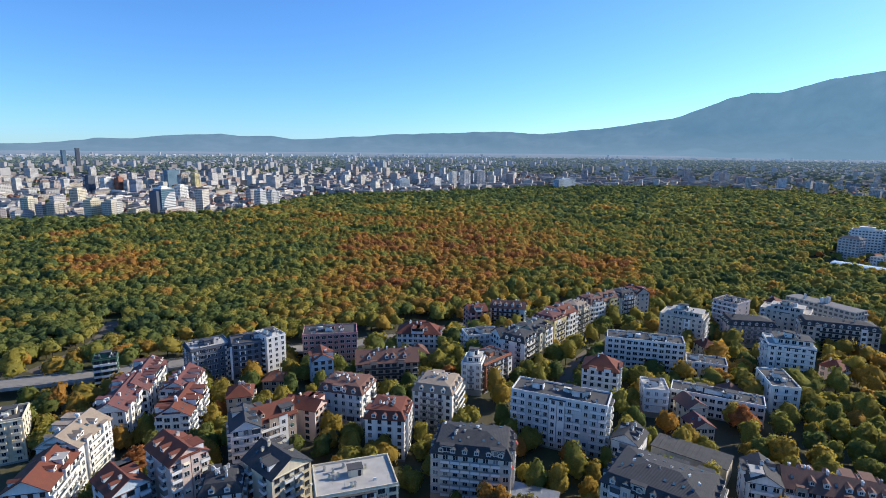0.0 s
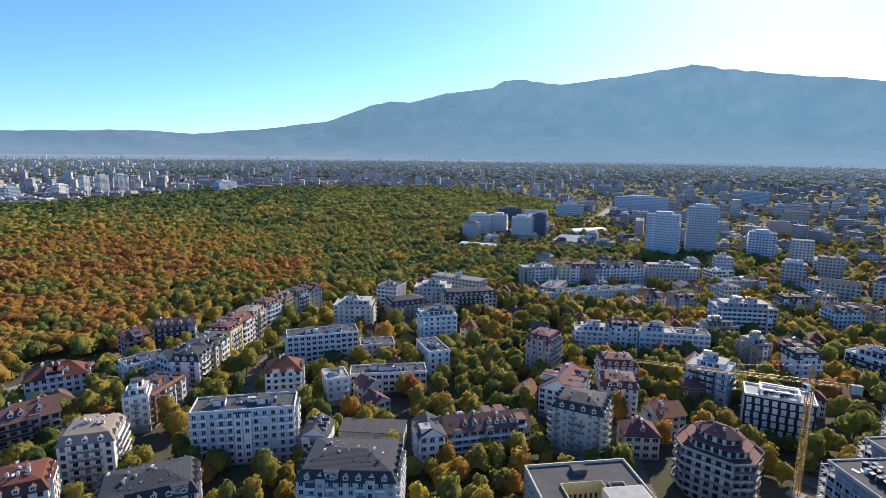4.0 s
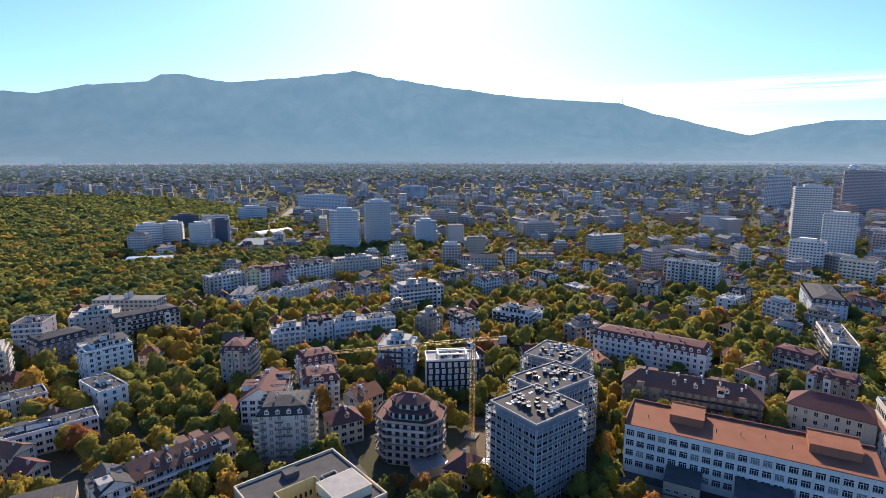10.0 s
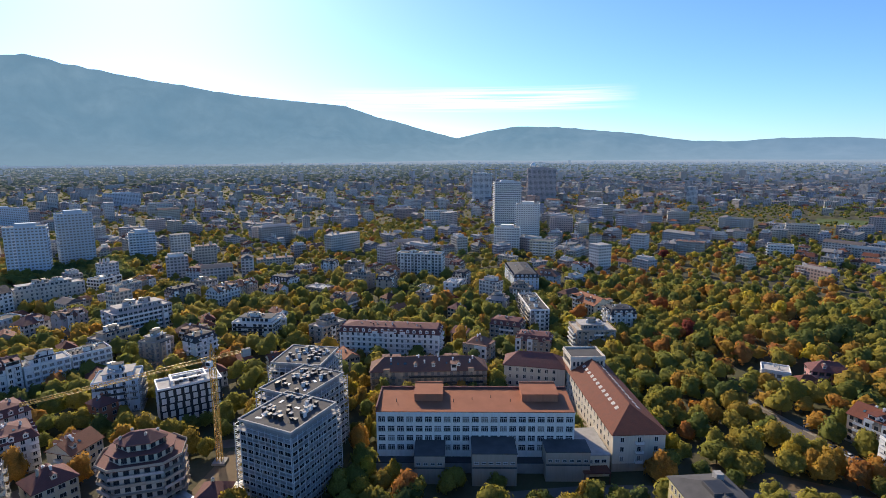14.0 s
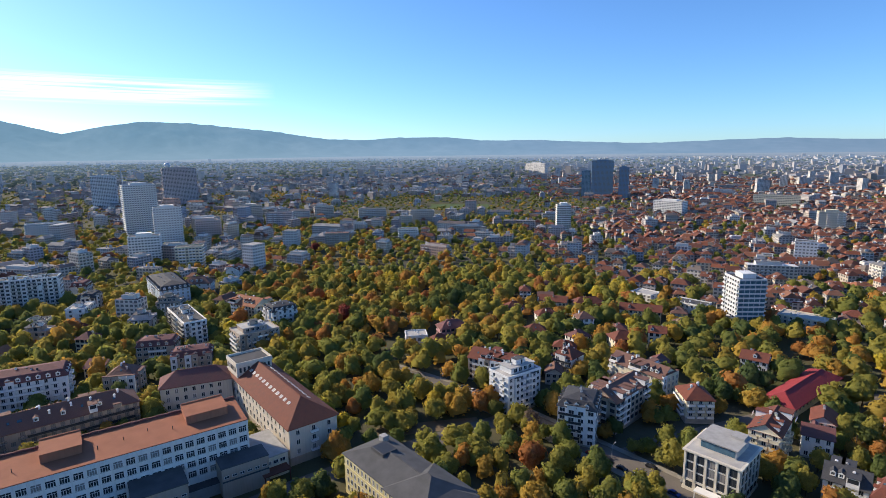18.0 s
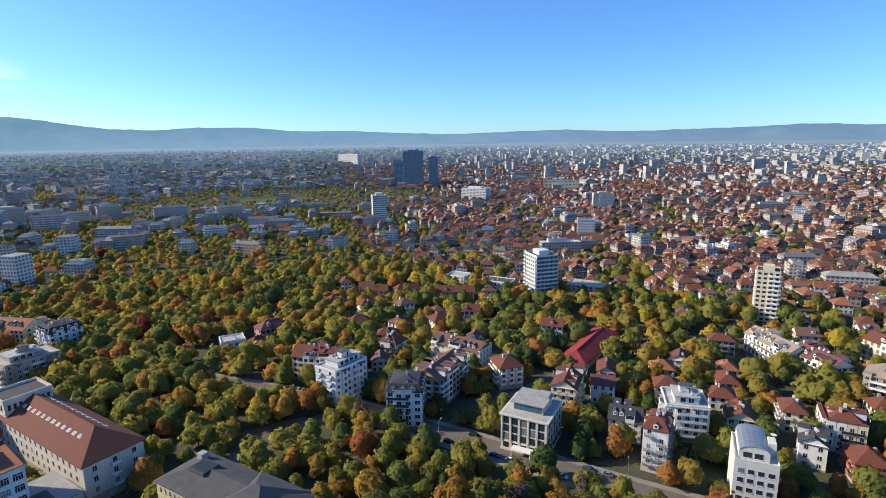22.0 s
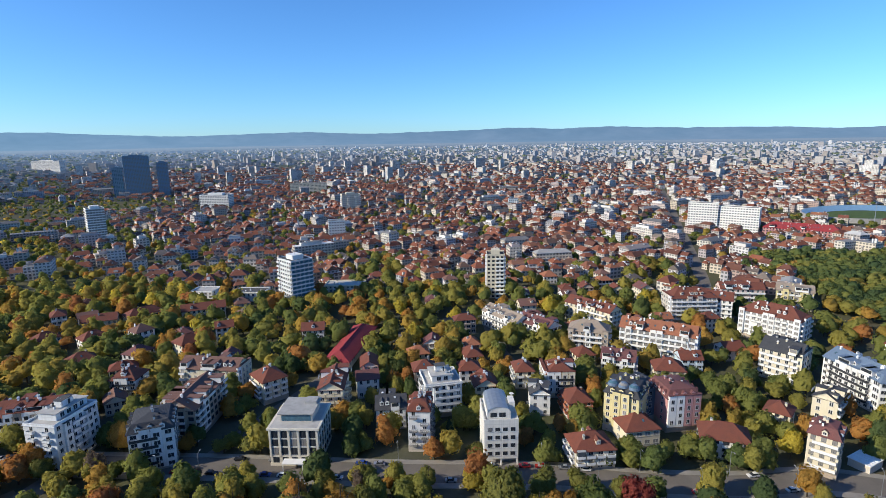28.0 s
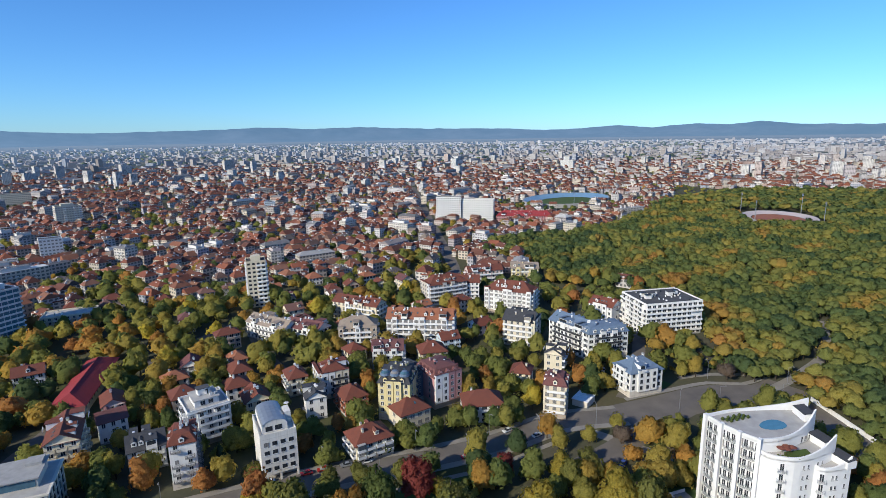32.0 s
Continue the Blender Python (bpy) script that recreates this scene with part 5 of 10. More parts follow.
building(72.8, -216.3, -171, 10.6, 20, 15, "cream", "gable_red", 84, fine=False, balconies=0.85)
building(223.9, -378.7, -179, 17.4, 14, 8, "white", "flat", 85, fine=False)
building(188.5, -381.8, -176, 23.5, 14, 7, "white", "flat", 86, fine=False)
building(121.1, -401.9, -175, 29.9, 16, 8, "cream", "flat", 87, fine=False)
building(26.3, -222.1, -162, 15.9, 16, 15, "white", "stepped", 88, fine=True)
building(30.9, -193.2, -177, 8.4, 12, 17, "white", "mansard_red", 89, fine=True)
building(45.8, -208.7, -169, 12.3, 12, 9, "white", "gable_slate", 90, fine=False)
building(7.1, -232.8, -168, 10.6, 12, 9, "cream", "gable_red", 91, fine=False)
building(-17.1, -223.6, -178, 8.6, 10, 10, "white", "gable_slate", 92, fine=False)
building(-27.0, -242.9, -174, 12.9, 14, 12, "cream", "hip_red", 93, fine=False)
building(-32.8, -222.7, -167, 10.5, 12, 8, "brick", "hip_red", 94, fine=False)
building(-10.9, -250.0, -170, 8.7, 12, 9, "cream", "hip_red", 95, fine=False)
building(-52.1, -213.5, 152, 13.8, 17, 17, "yellow", "mansard_slate", 96, fine=True, domes=3)
building(-60.2, -224.3, -151, 12.4, 15, 14, "slate", "flat", 97, fine=False)
building(-71.7, -217.9, -167, 13.9, 16, 15, "rose", "mansard_mauve", 98, fine=False)
building(-33.1, -186.4, -168, 14.8, 12, 8, "cream", "hip_red", 99, fine=True)
building(-53.6, -203.5, -165, 14.0, 12, 7, "cream", "hip_red", 100, fine=False)
building(-85.3, -289.2, 155, 38.1, 14, 16, "white", "gable_orange", 101, fine=False, balconies=0.85)
building(-58.8, -261.9, 165, 15.8, 12, 11, "white", "gable_mauve", 102, fine=False, balconies=0.85)
building(-50.2, -299.0, 166, 21.8, 14, 12, "tan", "hip_tan", 103, fine=False)
building(-58.8, -342.0, 135, 34.0, 12, 12, "cream", "gable_red", 104, fine=False)
building(-3.6, -325.7, 129, 32.2, 13, 10, "white", "gable_tan", 105, fine=False)
building(-22.5, -312.6, 133, 24.6, 13, 10, "white", "gable_mauve", 106, fine=False)
building(-121.4, -351.8, -173, 28.7, 14, 17, "beige", "hip_red", 107, fine=False, balconies=0.85)
building(-95.3, -271.0, -177, 10.5, 10, 8, "paleblue", "gable_red", 108, fine=False)
building(-80.7, -255.5, 176, 13.8, 12, 9, "cream", "hip_red", 109, fine=False)
building(-228.4, -256.8, 172, 36.3, 28, 20, "white", "flat", 110, fine=False, balconies=0.85)
building(-162.2, -246.2, 105, 28.0, 14, 15, "white", "gable_blue", 111, fine=False)
building(-170.9, -234.9, 173, 22.9, 14, 15, "white", "mansard_blue", 112, fine=False)
building(-161.4, -193.5, 179, 17.3, 13, 12, "white", "hip_blue", 113, fine=False)
building(-115.1, -188.2, 143, 9.5, 11, 15, "cream", "mansard_mauve", 114, fine=False)
building(-137.6, -226.7, 136, 9.1, 10, 10, "cream", "gable_slate", 115, fine=False)
building(-138.6, -266.5, 136, 17.5, 14, 15, "cream", "gable_slate", 116, fine=False, balconies=0.85)
building(-157.4, -317.5, 134, 32.4, 15, 17, "white", "hip_red", 117, fine=False, balconies=0.85)
building(-132.0, -358.0, 158, 34.8, 13, 15, "white", "gable_red", 118, fine=False, balconies=0.85)
building(-84.1, -196.6, 167, 16.9, 12, 8, "white", "hip_red", 119, fine=False)
building(-167.3, -387.7, 176, 28.3, 12, 13, "pink", "gable_red", 120, fine=False)
building(-201.2, -383.0, 157, 21.5, 12, 13, "yellow", "gable_tan", 121, fine=False)
building(-205.0, -279.6, 113, 16.5, 12, 12, "white", "gable_red", 122, fine=False)
building(-113.9, -217.7, 144, 9.4, 10, 8, "cream", "hip_red", 123, fine=False)
building(124.7, 162.9, -20, 34.9, 13, 11, "tan", "gable_dark", 124, fine=False)
building(100.9, 167.4, -19, 10.0, 14, 13, "white", "gable_slate", 125, fine=True)
building(235.3, 143.3, -31, 8.4, 10, 10, "brick", "hip_mauve", 126, fine=False)
building(347.7, 103.2, -64, 27.4, 14, 13, "white", "flat", 127, fine=False)
building(342.9, 105.2, -98, 27.0, 16, 14, "white", "stepped", 128, fine=False)
building(168.7, 70.3, -91, 9.8, 12, 7, "cream", "hip_mauve", 129, fine=True)
building(-172.4, 245.1, 28, 10.0, 9, 17, "green", "flat", 130, fine=False, clutter=0.2)
building(32.7, 281.4, 56, 15.2, 14, 18, "white", "mansard_slate", 131, fine=False)
building(42.2, 295.2, 55, 16.3, 14, 18, "cream", "gable_slate", 132, fine=False)
building(53.5, 313.9, 51, 14.1, 14, 19, "yellow", "mansard_mauve", 133, fine=False)
building(63.2, 325.9, 50, 14.4, 14, 19, "white", "gable_red", 134, fine=False)
building(73.3, 338.4, 51, 15.8, 14, 19, "cream", "mansard_tan", 135, fine=False)
building(87.8, 357.1, 37, 14.6, 14, 18, "white", "mansard_dark", 136, fine=False)
building(100.5, 367.0, 35, 14.5, 14, 18, "yellow", "gable_dark", 137, fine=False)
building(113.7, 374.6, 32, 14.1, 14, 18, "white", "mansard_slate", 138, fine=False)
building(126.6, 382.8, 26, 12.1, 14, 18, "beige", "gable_red", 139, fine=False)
building(-348.6, -664.7, 150, 76.5, 18, 9, "rose", "hip_crimson", 140, fine=False)


# ---- special buildings ----
def rows_of_windows(ob, xs, zs, y, turn, mesh, centre=(0, 0)):
    """Windows of a straight facade, each a part."""
    for z in zs:
        for lx in xs:
            part("window", mesh, None, ob, at=(centre[0] + lx * math.cos(turn) + y * math.sin(turn), centre[1] + lx * math.sin(turn) - y * math.cos(turn), z), turn=turn)


def school():
    """Long white school with a terracotta roof, three low annexes and a link to the old wing."""
    ob = thing("school_building", 199.5, -20.8, -93.5, "long white four-storey school with a terracotta coated flat roof", "school")
    w, d, h = 75.0, 18.0, 22.5
    take(199.5, -20.8, w, d, -93.5)
    take(186, -20.8, w, 12, -93.5)
    a, b = w / 2, d / 2
    part("wall", Shape().box(-a, a, -b, b, 0, h).ring(w + 0.3, d + 0.3, 0.3, h - 0.5, h).ring(w + 0.2, d + 0.2, 0.2, 3.6, 3.9), [WALL["white"]], ob)
    part("roof", Shape().face([(-a, -b, h + 0.3), (a, -b, h + 0.3), (a, b, h + 1.8), (-a, b, h + 1.8)]).face([(-a, -b, h), (a, -b, h), (a, -b, h + 0.3), (-a, -b, h + 0.3)])
         .face([(a, -b, h), (a, b, h), (a, b, h + 1.8), (a, -b, h + 0.3)]).face([(-a, b, h), (-a, -b, h), (-a, -b, h + 0.3), (-a, b, h + 1.8)]), [TERRACOTTA], ob)
    slab = shared(("parapet_panel", "school"), lambda: Shape().box(0, w / 30 - 0.06, -0.5, 0.1, 0, 2.5), [ROOF["mauve"]])
    for i in range(30):
        part("parapet_panel", slab, None, ob, at=(-a + i * w / 30, b, h + 0.12 * (i % 2)))
    part("parapet", Shape().box(-a - 0.2, -a + 0.3, -b, b, h, h + 2.2), [ROOF["mauve"]], ob)
    for x0, x1 in ((-a + 14, -a + 25), (a - 19, a - 5)):
        s = Shape().box(x0, x1, -1.5, b - 1, h, h + 4.0, 0).face([(x0 - 0.2, -1.8, h + 4.02), (x1 + 0.2, -1.8, h + 4.02), (x1 + 0.2, b - 0.8, h + 4.6), (x0 - 0.2, b - 0.8, h + 4.6)], 1)
        s.box(x0 - 0.1, x1 + 0.1, b - 1.2, b - 0.8, h + 3.6, h + 5.0, 0)
        part("roof_house", s, [WALL["brick"], TERRACOTTA], ob)
    mesh = shared(("window", 2.7, 2.3, "school"), lambda: window_shape(2.7, 2.3).box(-0.06, 0.06, -0.09, 0, 0.1, 2.3).box(-1.3, 1.3, -0.09, 0, 1.55, 1.65).box(-0.75, -0.65, -0.09, 0, 0.1, 1.6).box(0.65, 0.75, -0.09, 0, 0.1, 1.6), [FRAME, PANE, CONCRETE])
    rows_of_windows(ob, [-a + 2 + i * 3.55 for i in range(21)], [h - 3.9, h - 7.7, h - 11.5, h - 15.3], b, 0.0, mesh)
    rib = shared(("pilaster", "school"), lambda: Shape().box(-0.15, 0.15, -0.22, 0, 4, h - 0.6), [WALL["white"]])
    for i in range(22):
        part("pilaster", rib, None, ob, at=(-a + 0.2 + i * 3.55, -b, 0))
    for i in range(9):
        part("vent_pipe", Shape().tube(0, 0, -0.5, 1.2, 0.12, 0.12, 6), [DARK_METAL], ob, at=(-a + 7 + i * 7.4, -2 + (i % 3) * 1.6, h + 1))
    for x0, x1, z1, wide in ((-a + 15, -a + 26, 11, 11), (-a + 36, -a + 52, 12.5, 12), (a - 12, a + 4, 11.5, 9)):
        s = Shape().box(x0, x1, -b - wide, -b - 0.05, 0, z1, 0).box(x0 - 0.2, x1 + 0.2, -b - wide - 0.2, -b - 0.05, z1, z1 + 0.35, 1, True).box(x0, x1, -b - wide - 0.08, -b - wide, z1 * 0.55, z1 * 0.6, 1)
        part("annexe", s, [WALL["tan"], BITUMEN], ob)
        for i in range(int((x1 - x0) / 2.6)):
            part("window", shared(("window", 1.6, 0.9, "annexe"), lambda: window_shape(1.6, 0.9), [FRAME, PANE, CONCRETE]), None, ob, at=(x0 + 1.5 + i * 2.6, -b - wide, z1 * 0.68))
    part("annexe", Shape().box(-a - 2, a, -b - 4, -b - 0.06, 0, 4.2, 0).box(-a - 2.2, a, -b - 4.2, -b - 0.06, 4.2, 4.5, 1, True), [CONCRETE, BITUMEN], ob)
    link = thing("school_link", 192, -63.5, -90, "low cream link with flat grey roof and red canopy", "building")
    take(192, -63.5, 12, 20, -90)
    part("wall", Shape().box(-6, 6, -10, 10, 0, 8.5), [WALL["cream"]], link)
    part("roof", Shape().box(-6.3, 6.3, -10.3, 10.3, 8.5, 8.9, 0, True), [CONCRETE], link)
    part("canopy", Shape().box(-5, 5, -15, -10.05, 4.2, 4.6, 0, True).box(-4.8, -4.5, -14.8, -14.5, 0, 4.2, 0).box(4.5, 4.8, -14.8, -14.5, 0, 4.2, 0), [ROOF["red"]], link)
    mesh2 = shared(("window", 2.0, 1.4, "link"), lambda: window_shape(2.0, 1.4), [FRAME, PANE, CONCRETE])
    rows_of_windows(link, [-4, -1.4, 1.2, 3.8], [5.6], 10, 0.0, mesh2)


def old_wing():
    """The long old wing with a red hipped roof and rows of skylights, its tower and the cross wing."""
    ob = thing("school_wing", 221, -81.5, -90, "long cream school wing with red hipped roof and skylights", "school")
    w, d, h = 20.0, 72.0, 15.5
    take(221, -81.5, w, d, -90)
    a, b = w / 2, d / 2
    part("wall", Shape().box(-a, a, -b, b, 0, h).ring(w + 0.4, d + 0.4, 0.4, h - 0.5, h).ring(w + 0.3, d + 0.3, 0.3, 0, 3.2, 1), [WALL["beige"], WALL["tan"]], ob)
    part("roof", pitched(d, w, h, 6.2, 11.0, 0.9), [ROOF["red"]], ob, turn=math.pi / 2)
    slope = math.atan2(6.2, a)
    for sgn in (-1, 1):
        for i in range(12):
            sk = part("skylight", shared(("skylight_large",), lambda: Shape().box(-0.7, 0.7, -0.9, 0.9, 0, 0.14, 0).face([(-0.6, -0.8, 0.145), (0.6, -0.8, 0.145), (0.6, 0.8, 0.145), (-0.6, 0.8, 0.145)], 1), [WHITE, PALE_ROOF]), None, ob)
            sk.matrix_local = Matrix.Translation((sgn * a * 0.42, -b + 13 + i * 3.9, h + 6.2 * 0.58 + 0.24)) @ Matrix.Rotation(sgn * slope, 4, "Y")
    mesh = shared(("window", 1.5, 2.0, "wing"), lambda: window_shape(1.5, 2.0), [FRAME, PANE, CONCRETE])
    for i, lx in enumerate((-6.5, 0, 6.5)):
        for z in (4.2, 8.0, 11.8):
            part("window", mesh, None, ob, at=(lx, -b, z))
            if i == 1:
                part("balcony", shared(("balcony", 3.0, "white"), lambda: balcony_shape(3.0, 1.25, True), [CONCRETE, WHITE]), None, ob, at=(lx, -b, z - 0.5))
    for turn, off in ((math.pi / 2, a), (-math.pi / 2, a)):
        rows_of_windows(ob, [-b + 4 + i * 4.2 for i in range(16)], [4.6, 8.2, 11.8], off, turn, mesh)
    tower = thing("school_tower", 251, -80, -90, "cream stair tower with arched openings and a flat paved top", "tower")
    take(251, -80, 17, 15, -90)
    part("wall", Shape().box(-8.2, 8.2, -7, 7, 0, 22).ring(17.2, 14.8, 0.6, 21.2, 22).ring(17.0, 14.6, 0.5, 16.9, 17.4), [WALL["beige"]], tower)
    part("roof", Shape().face([(-7.6, -6.4, 22.1), (7.6, -6.4, 22.1), (7.6, 6.4, 22.1), (-7.6, 6.4, 22.1)]), [BITUMEN], tower)
    part("parapet", Shape().ring(16.8, 14.4, 0.4, 22, 23), [WALL["beige"]], tower)
    arch = shared(("window", 1.0, 2.2, "tower"), lambda: window_shape(1.0, 2.2), [DARK_FRAME, PANE, CONCRETE])
    rows_of_windows(tower, [-6.6 + i * 1.9 for i in range(8)], [18.2], 7, 0.0, arch)
    rows_of_windows(tower, [-5 + i * 1.9 for i in range(6)], [18.2], 8.2, -math.pi / 2, arch)
    cross = thing("school_wing", 260, -58, -105, "cream cross wing of the school with a wine-red hipped roof", "school")
    take(260, -58, 30, 14, -105)
    part("wall", Shape().box(-15, 15, -7, 7, 0, 15), [WALL["beige"]], cross)
    part("roof", pitched(30, 14, 15, 4.6, 6.5, 0.8), [ROOF["mauve"]], cross)
    rows_of_windows(cross, [-12 + i * 3.6 for i in range(7)], [4.4, 8.0, 11.6], 7, 0.0, mesh)


def unfinished_block():
    """Grey concrete apartment block under construction, stepped in three segments, with scaffolding."""
    ob = thing("apartment_building_under_construction", 0, 0, 0, "raw grey concrete apartment block wrapped in scaffolding", "building")
    h, n = 30.0, 10
    slotx = []
    for k, (x, y, w, d, rot) in enumerate(((180, 46.5, 24, 22.5, -28), (206, 47, 26, 20, -28), (234, 51.5, 22, 22, -12))):
        take(x, y, w + 3, d + 3, rot)
        m = Matrix.Translation((x, y, 0)) @ Matrix.Rotation(radians(rot), 4, "Z")
        a, b = w / 2, d / 2
        z1 = h + 0.1 * k
        s = Shape()
        s.add(Shape().box(-a, a, -b, b, 0, z1 - 3.2), m)
        s.add(Shape().box(-a + 1.2, a - 1.2, -b + 1.2, b - 1.2, z1 - 3.2, z1), m)
        part("wall", s, [WALL["raw"]], ob)
        slab = Shape()
        for f in range(1, n):
            slab.add(Shape().ring(w + 1.8, d + 1.8, 1.2, f * 3.0 - 0.22, f * 3.0), m)
        part("floor_slab", slab, [PALE_ROOF], ob, kind="stuff")
        part("roof", Shape().add(Shape().face([(-a, -b, z1 + 0.06), (a, -b, z1 + 0.06), (a, b, z1 + 0.06), (-a, b, z1 + 0.06)]).ring(w + 0.6, d + 0.6, 0.5, z1 - 0.4, z1 + 0.5, 1), m), [BITUMEN, PALE_ROOF], ob)
        # the shade inside each opening is painted on a flat sheet
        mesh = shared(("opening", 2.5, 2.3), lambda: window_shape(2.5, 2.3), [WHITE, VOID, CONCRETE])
        for turn, length, off in ((-math.pi / 2, d, a), (0.0, w, b), (math.pi / 2, d, a), (math.pi, w, b)):
            cols = int(length / 3.0)
            for i in range(cols):
                lx = (i + 0.5 - cols / 2) * length / cols
                for f in range(n - 1):
                    o = part("window", mesh, None, ob)
                    o.matrix_local = m @ Matrix.Translation((lx * math.cos(turn) + off * math.sin(turn), lx * math.sin(turn) - off * math.cos(turn), f * 3.0 + 0.6)) @ Matrix.Rotation(turn, 4, "Z")
        rnd = random.Random(40 + k)
        for _ in range(30):
            px, py = rnd.uniform(-a + 3, a - 3), rnd.uniform(-b + 3, b - 3)
            tall = rnd.uniform(0.8, 1.9)
            o = part("roof_vent", Shape().box(-0.6, 0.6, -0.5, 0.5, 0, tall, 0).box(-0.75, 0.75, -0.65, 0.65, tall, tall + 0.15, 1, True), [DARK_METAL if _ % 3 else WHITE, PALE_ROOF if _ % 2 else DARK_METAL], ob)
            o.matrix_local = m @ Matrix.Translation((px, py, z1 + 0.06))
        for _ in range(5):
            o = part("roof_panel", Shape().box(-1.1, 1.1, -0.5, 0.5, 0, 0.18), [WHITE], ob)
            o.matrix_local = m @ Matrix.Translation((rnd.uniform(-a + 3, a - 3), rnd.uniform(-b + 3, b - 3), z1 + 0.06)) @ Matrix.Rotation(rnd.uniform(0, 3), 4, "Z")
        poles = Shape()
        for sgn in (-1, 1):
            for i in range(int(w / 2.4) + 1):
                px = -a - 1 + i * (w + 2) / int(w / 2.4)
                poles.beam((px, sgn * (b + 1.3), 0), (px, sgn * (b + 1.3), z1 - 0.8), 0.19)
            for i in range(int(d / 2.4) + 1):
                py = -b - 1 + i * (d + 2) / int(d / 2.4)
                poles.beam((sgn * (a + 1.3), py, 0), (sgn * (a + 1.3), py, z1 - 0.8), 0.19)
            for f in range(19):
                z = 1.5 + f * 1.5
                poles.beam((-a - 1.3, sgn * (b + 1.3), z), (a + 1.3, sgn * (b + 1.3), z), 0.15).beam((sgn * (a + 1.3), -b - 1.3, z), (sgn * (a + 1.3), b + 1.3, z), 0.15)
        o = part("scaffolding", poles, [SCAFFOLD], ob, kind="stuff")
        o.matrix_local = m


def tower_crane():
    """Yellow tower crane: lattice mast, jib, counter-jib and cab."""
    ob = thing("tower_crane", 199, 79, 0, "yellow lattice tower crane over the building site", "crane")
    take(199, 79, 6, 6, 0)
    mast = Shape()
    q = 0.9
    for sx, sy in ((-q, -q), (q, -q), (q, q), (-q, q)):
        mast.beam((sx, sy, 0), (sx, sy, 43), 0.22)
    for i in range(24):
        z, up = i * 1.79, (i + 1) * 1.79
        mast.beam((-q, -q, z), (q, -q, up), 0.1).beam((q, q, z), (-q, q, up), 0.1).beam((-q, q, z), (-q, -q, up), 0.1).beam((q, -q, z), (q, q, up), 0.1)
        mast.beam((-q, -q, up), (q, -q, up), 0.1).beam((q, q, up), (-q, q, up), 0.1).beam((-q, -q, up), (-q, q, up), 0.1).beam((q, -q, up), (q, q, up), 0.1)
    part("mast", mast, [CRANE_YELLOW], ob)
    part("base", Shape().box(-2.5, 2.5, -2.5, 2.5, 0, 0.8), [CONCRETE], ob)
    ang = math.atan2(124.9 - 79, 161.3 - 199)

    def lattice(length, t):
        s = Shape()
        for y0 in (-0.6, 0.6):
            s.beam((0, y0, 0), (length, y0, 0), t)
        s.beam((0, 0, 1.2), (length, 0, 0.9), t)
        k = int(length / 1.6)
        for i in range(k):
            x0, x1, x2 = i * length / k, (i + 0.5) * length / k, (i + 1) * length / k
            for y0 in (-0.6, 0.6):
                s.beam((x0, y0, 0), (x1, 0, 1.15), t * 0.5).beam((x1, 0, 1.15), (x2, y0, 0), t * 0.5)
            s.beam((x0, -0.6, 0), (x0, 0.6, 0), t * 0.5)
        return s
    part("jib", lattice(58.0, 0.17), [CRANE_YELLOW], ob, at=(0, 0, 42.5), turn=ang)
    part("counter_jib", lattice(15.0, 0.17), [CRANE_YELLOW], ob, at=(0, 0, 42.5), turn=ang + math.pi)
    part("counterweight", Shape().box(-1.6, 1.6, -0.8, 0.8, -2.0, 1.0, 0, True), [CONCRETE], ob, at=(-13 * math.cos(ang), -13 * math.sin(ang), 42.5), turn=ang)
    part("peak", Shape().beam((-0.8, -0.8, 43), (0, 0, 49), 0.18).beam((0.8, -0.8, 43), (0, 0, 49), 0.18).beam((0.8, 0.8, 43), (0, 0, 49), 0.18).beam((-0.8, 0.8, 43), (0, 0, 49), 0.18), [CRANE_YELLOW], ob)
    part("tie_rod", Shape().beam((0, 0, 49), (40 * math.cos(ang), 40 * math.sin(ang), 43.6), 0.07).beam((0, 0, 49), (-13 * math.cos(ang), -13 * math.sin(ang), 43.5), 0.07), [DARK_METAL], ob)
    part("cab", Shape().box(0.95, 2.6, -1, 1, 40.2, 42.3, 0, True).box(2.6, 2.65, -0.8, 0.8, 40.8, 42.0, 1), [WHITE, PANE], ob, turn=ang + 0.6)


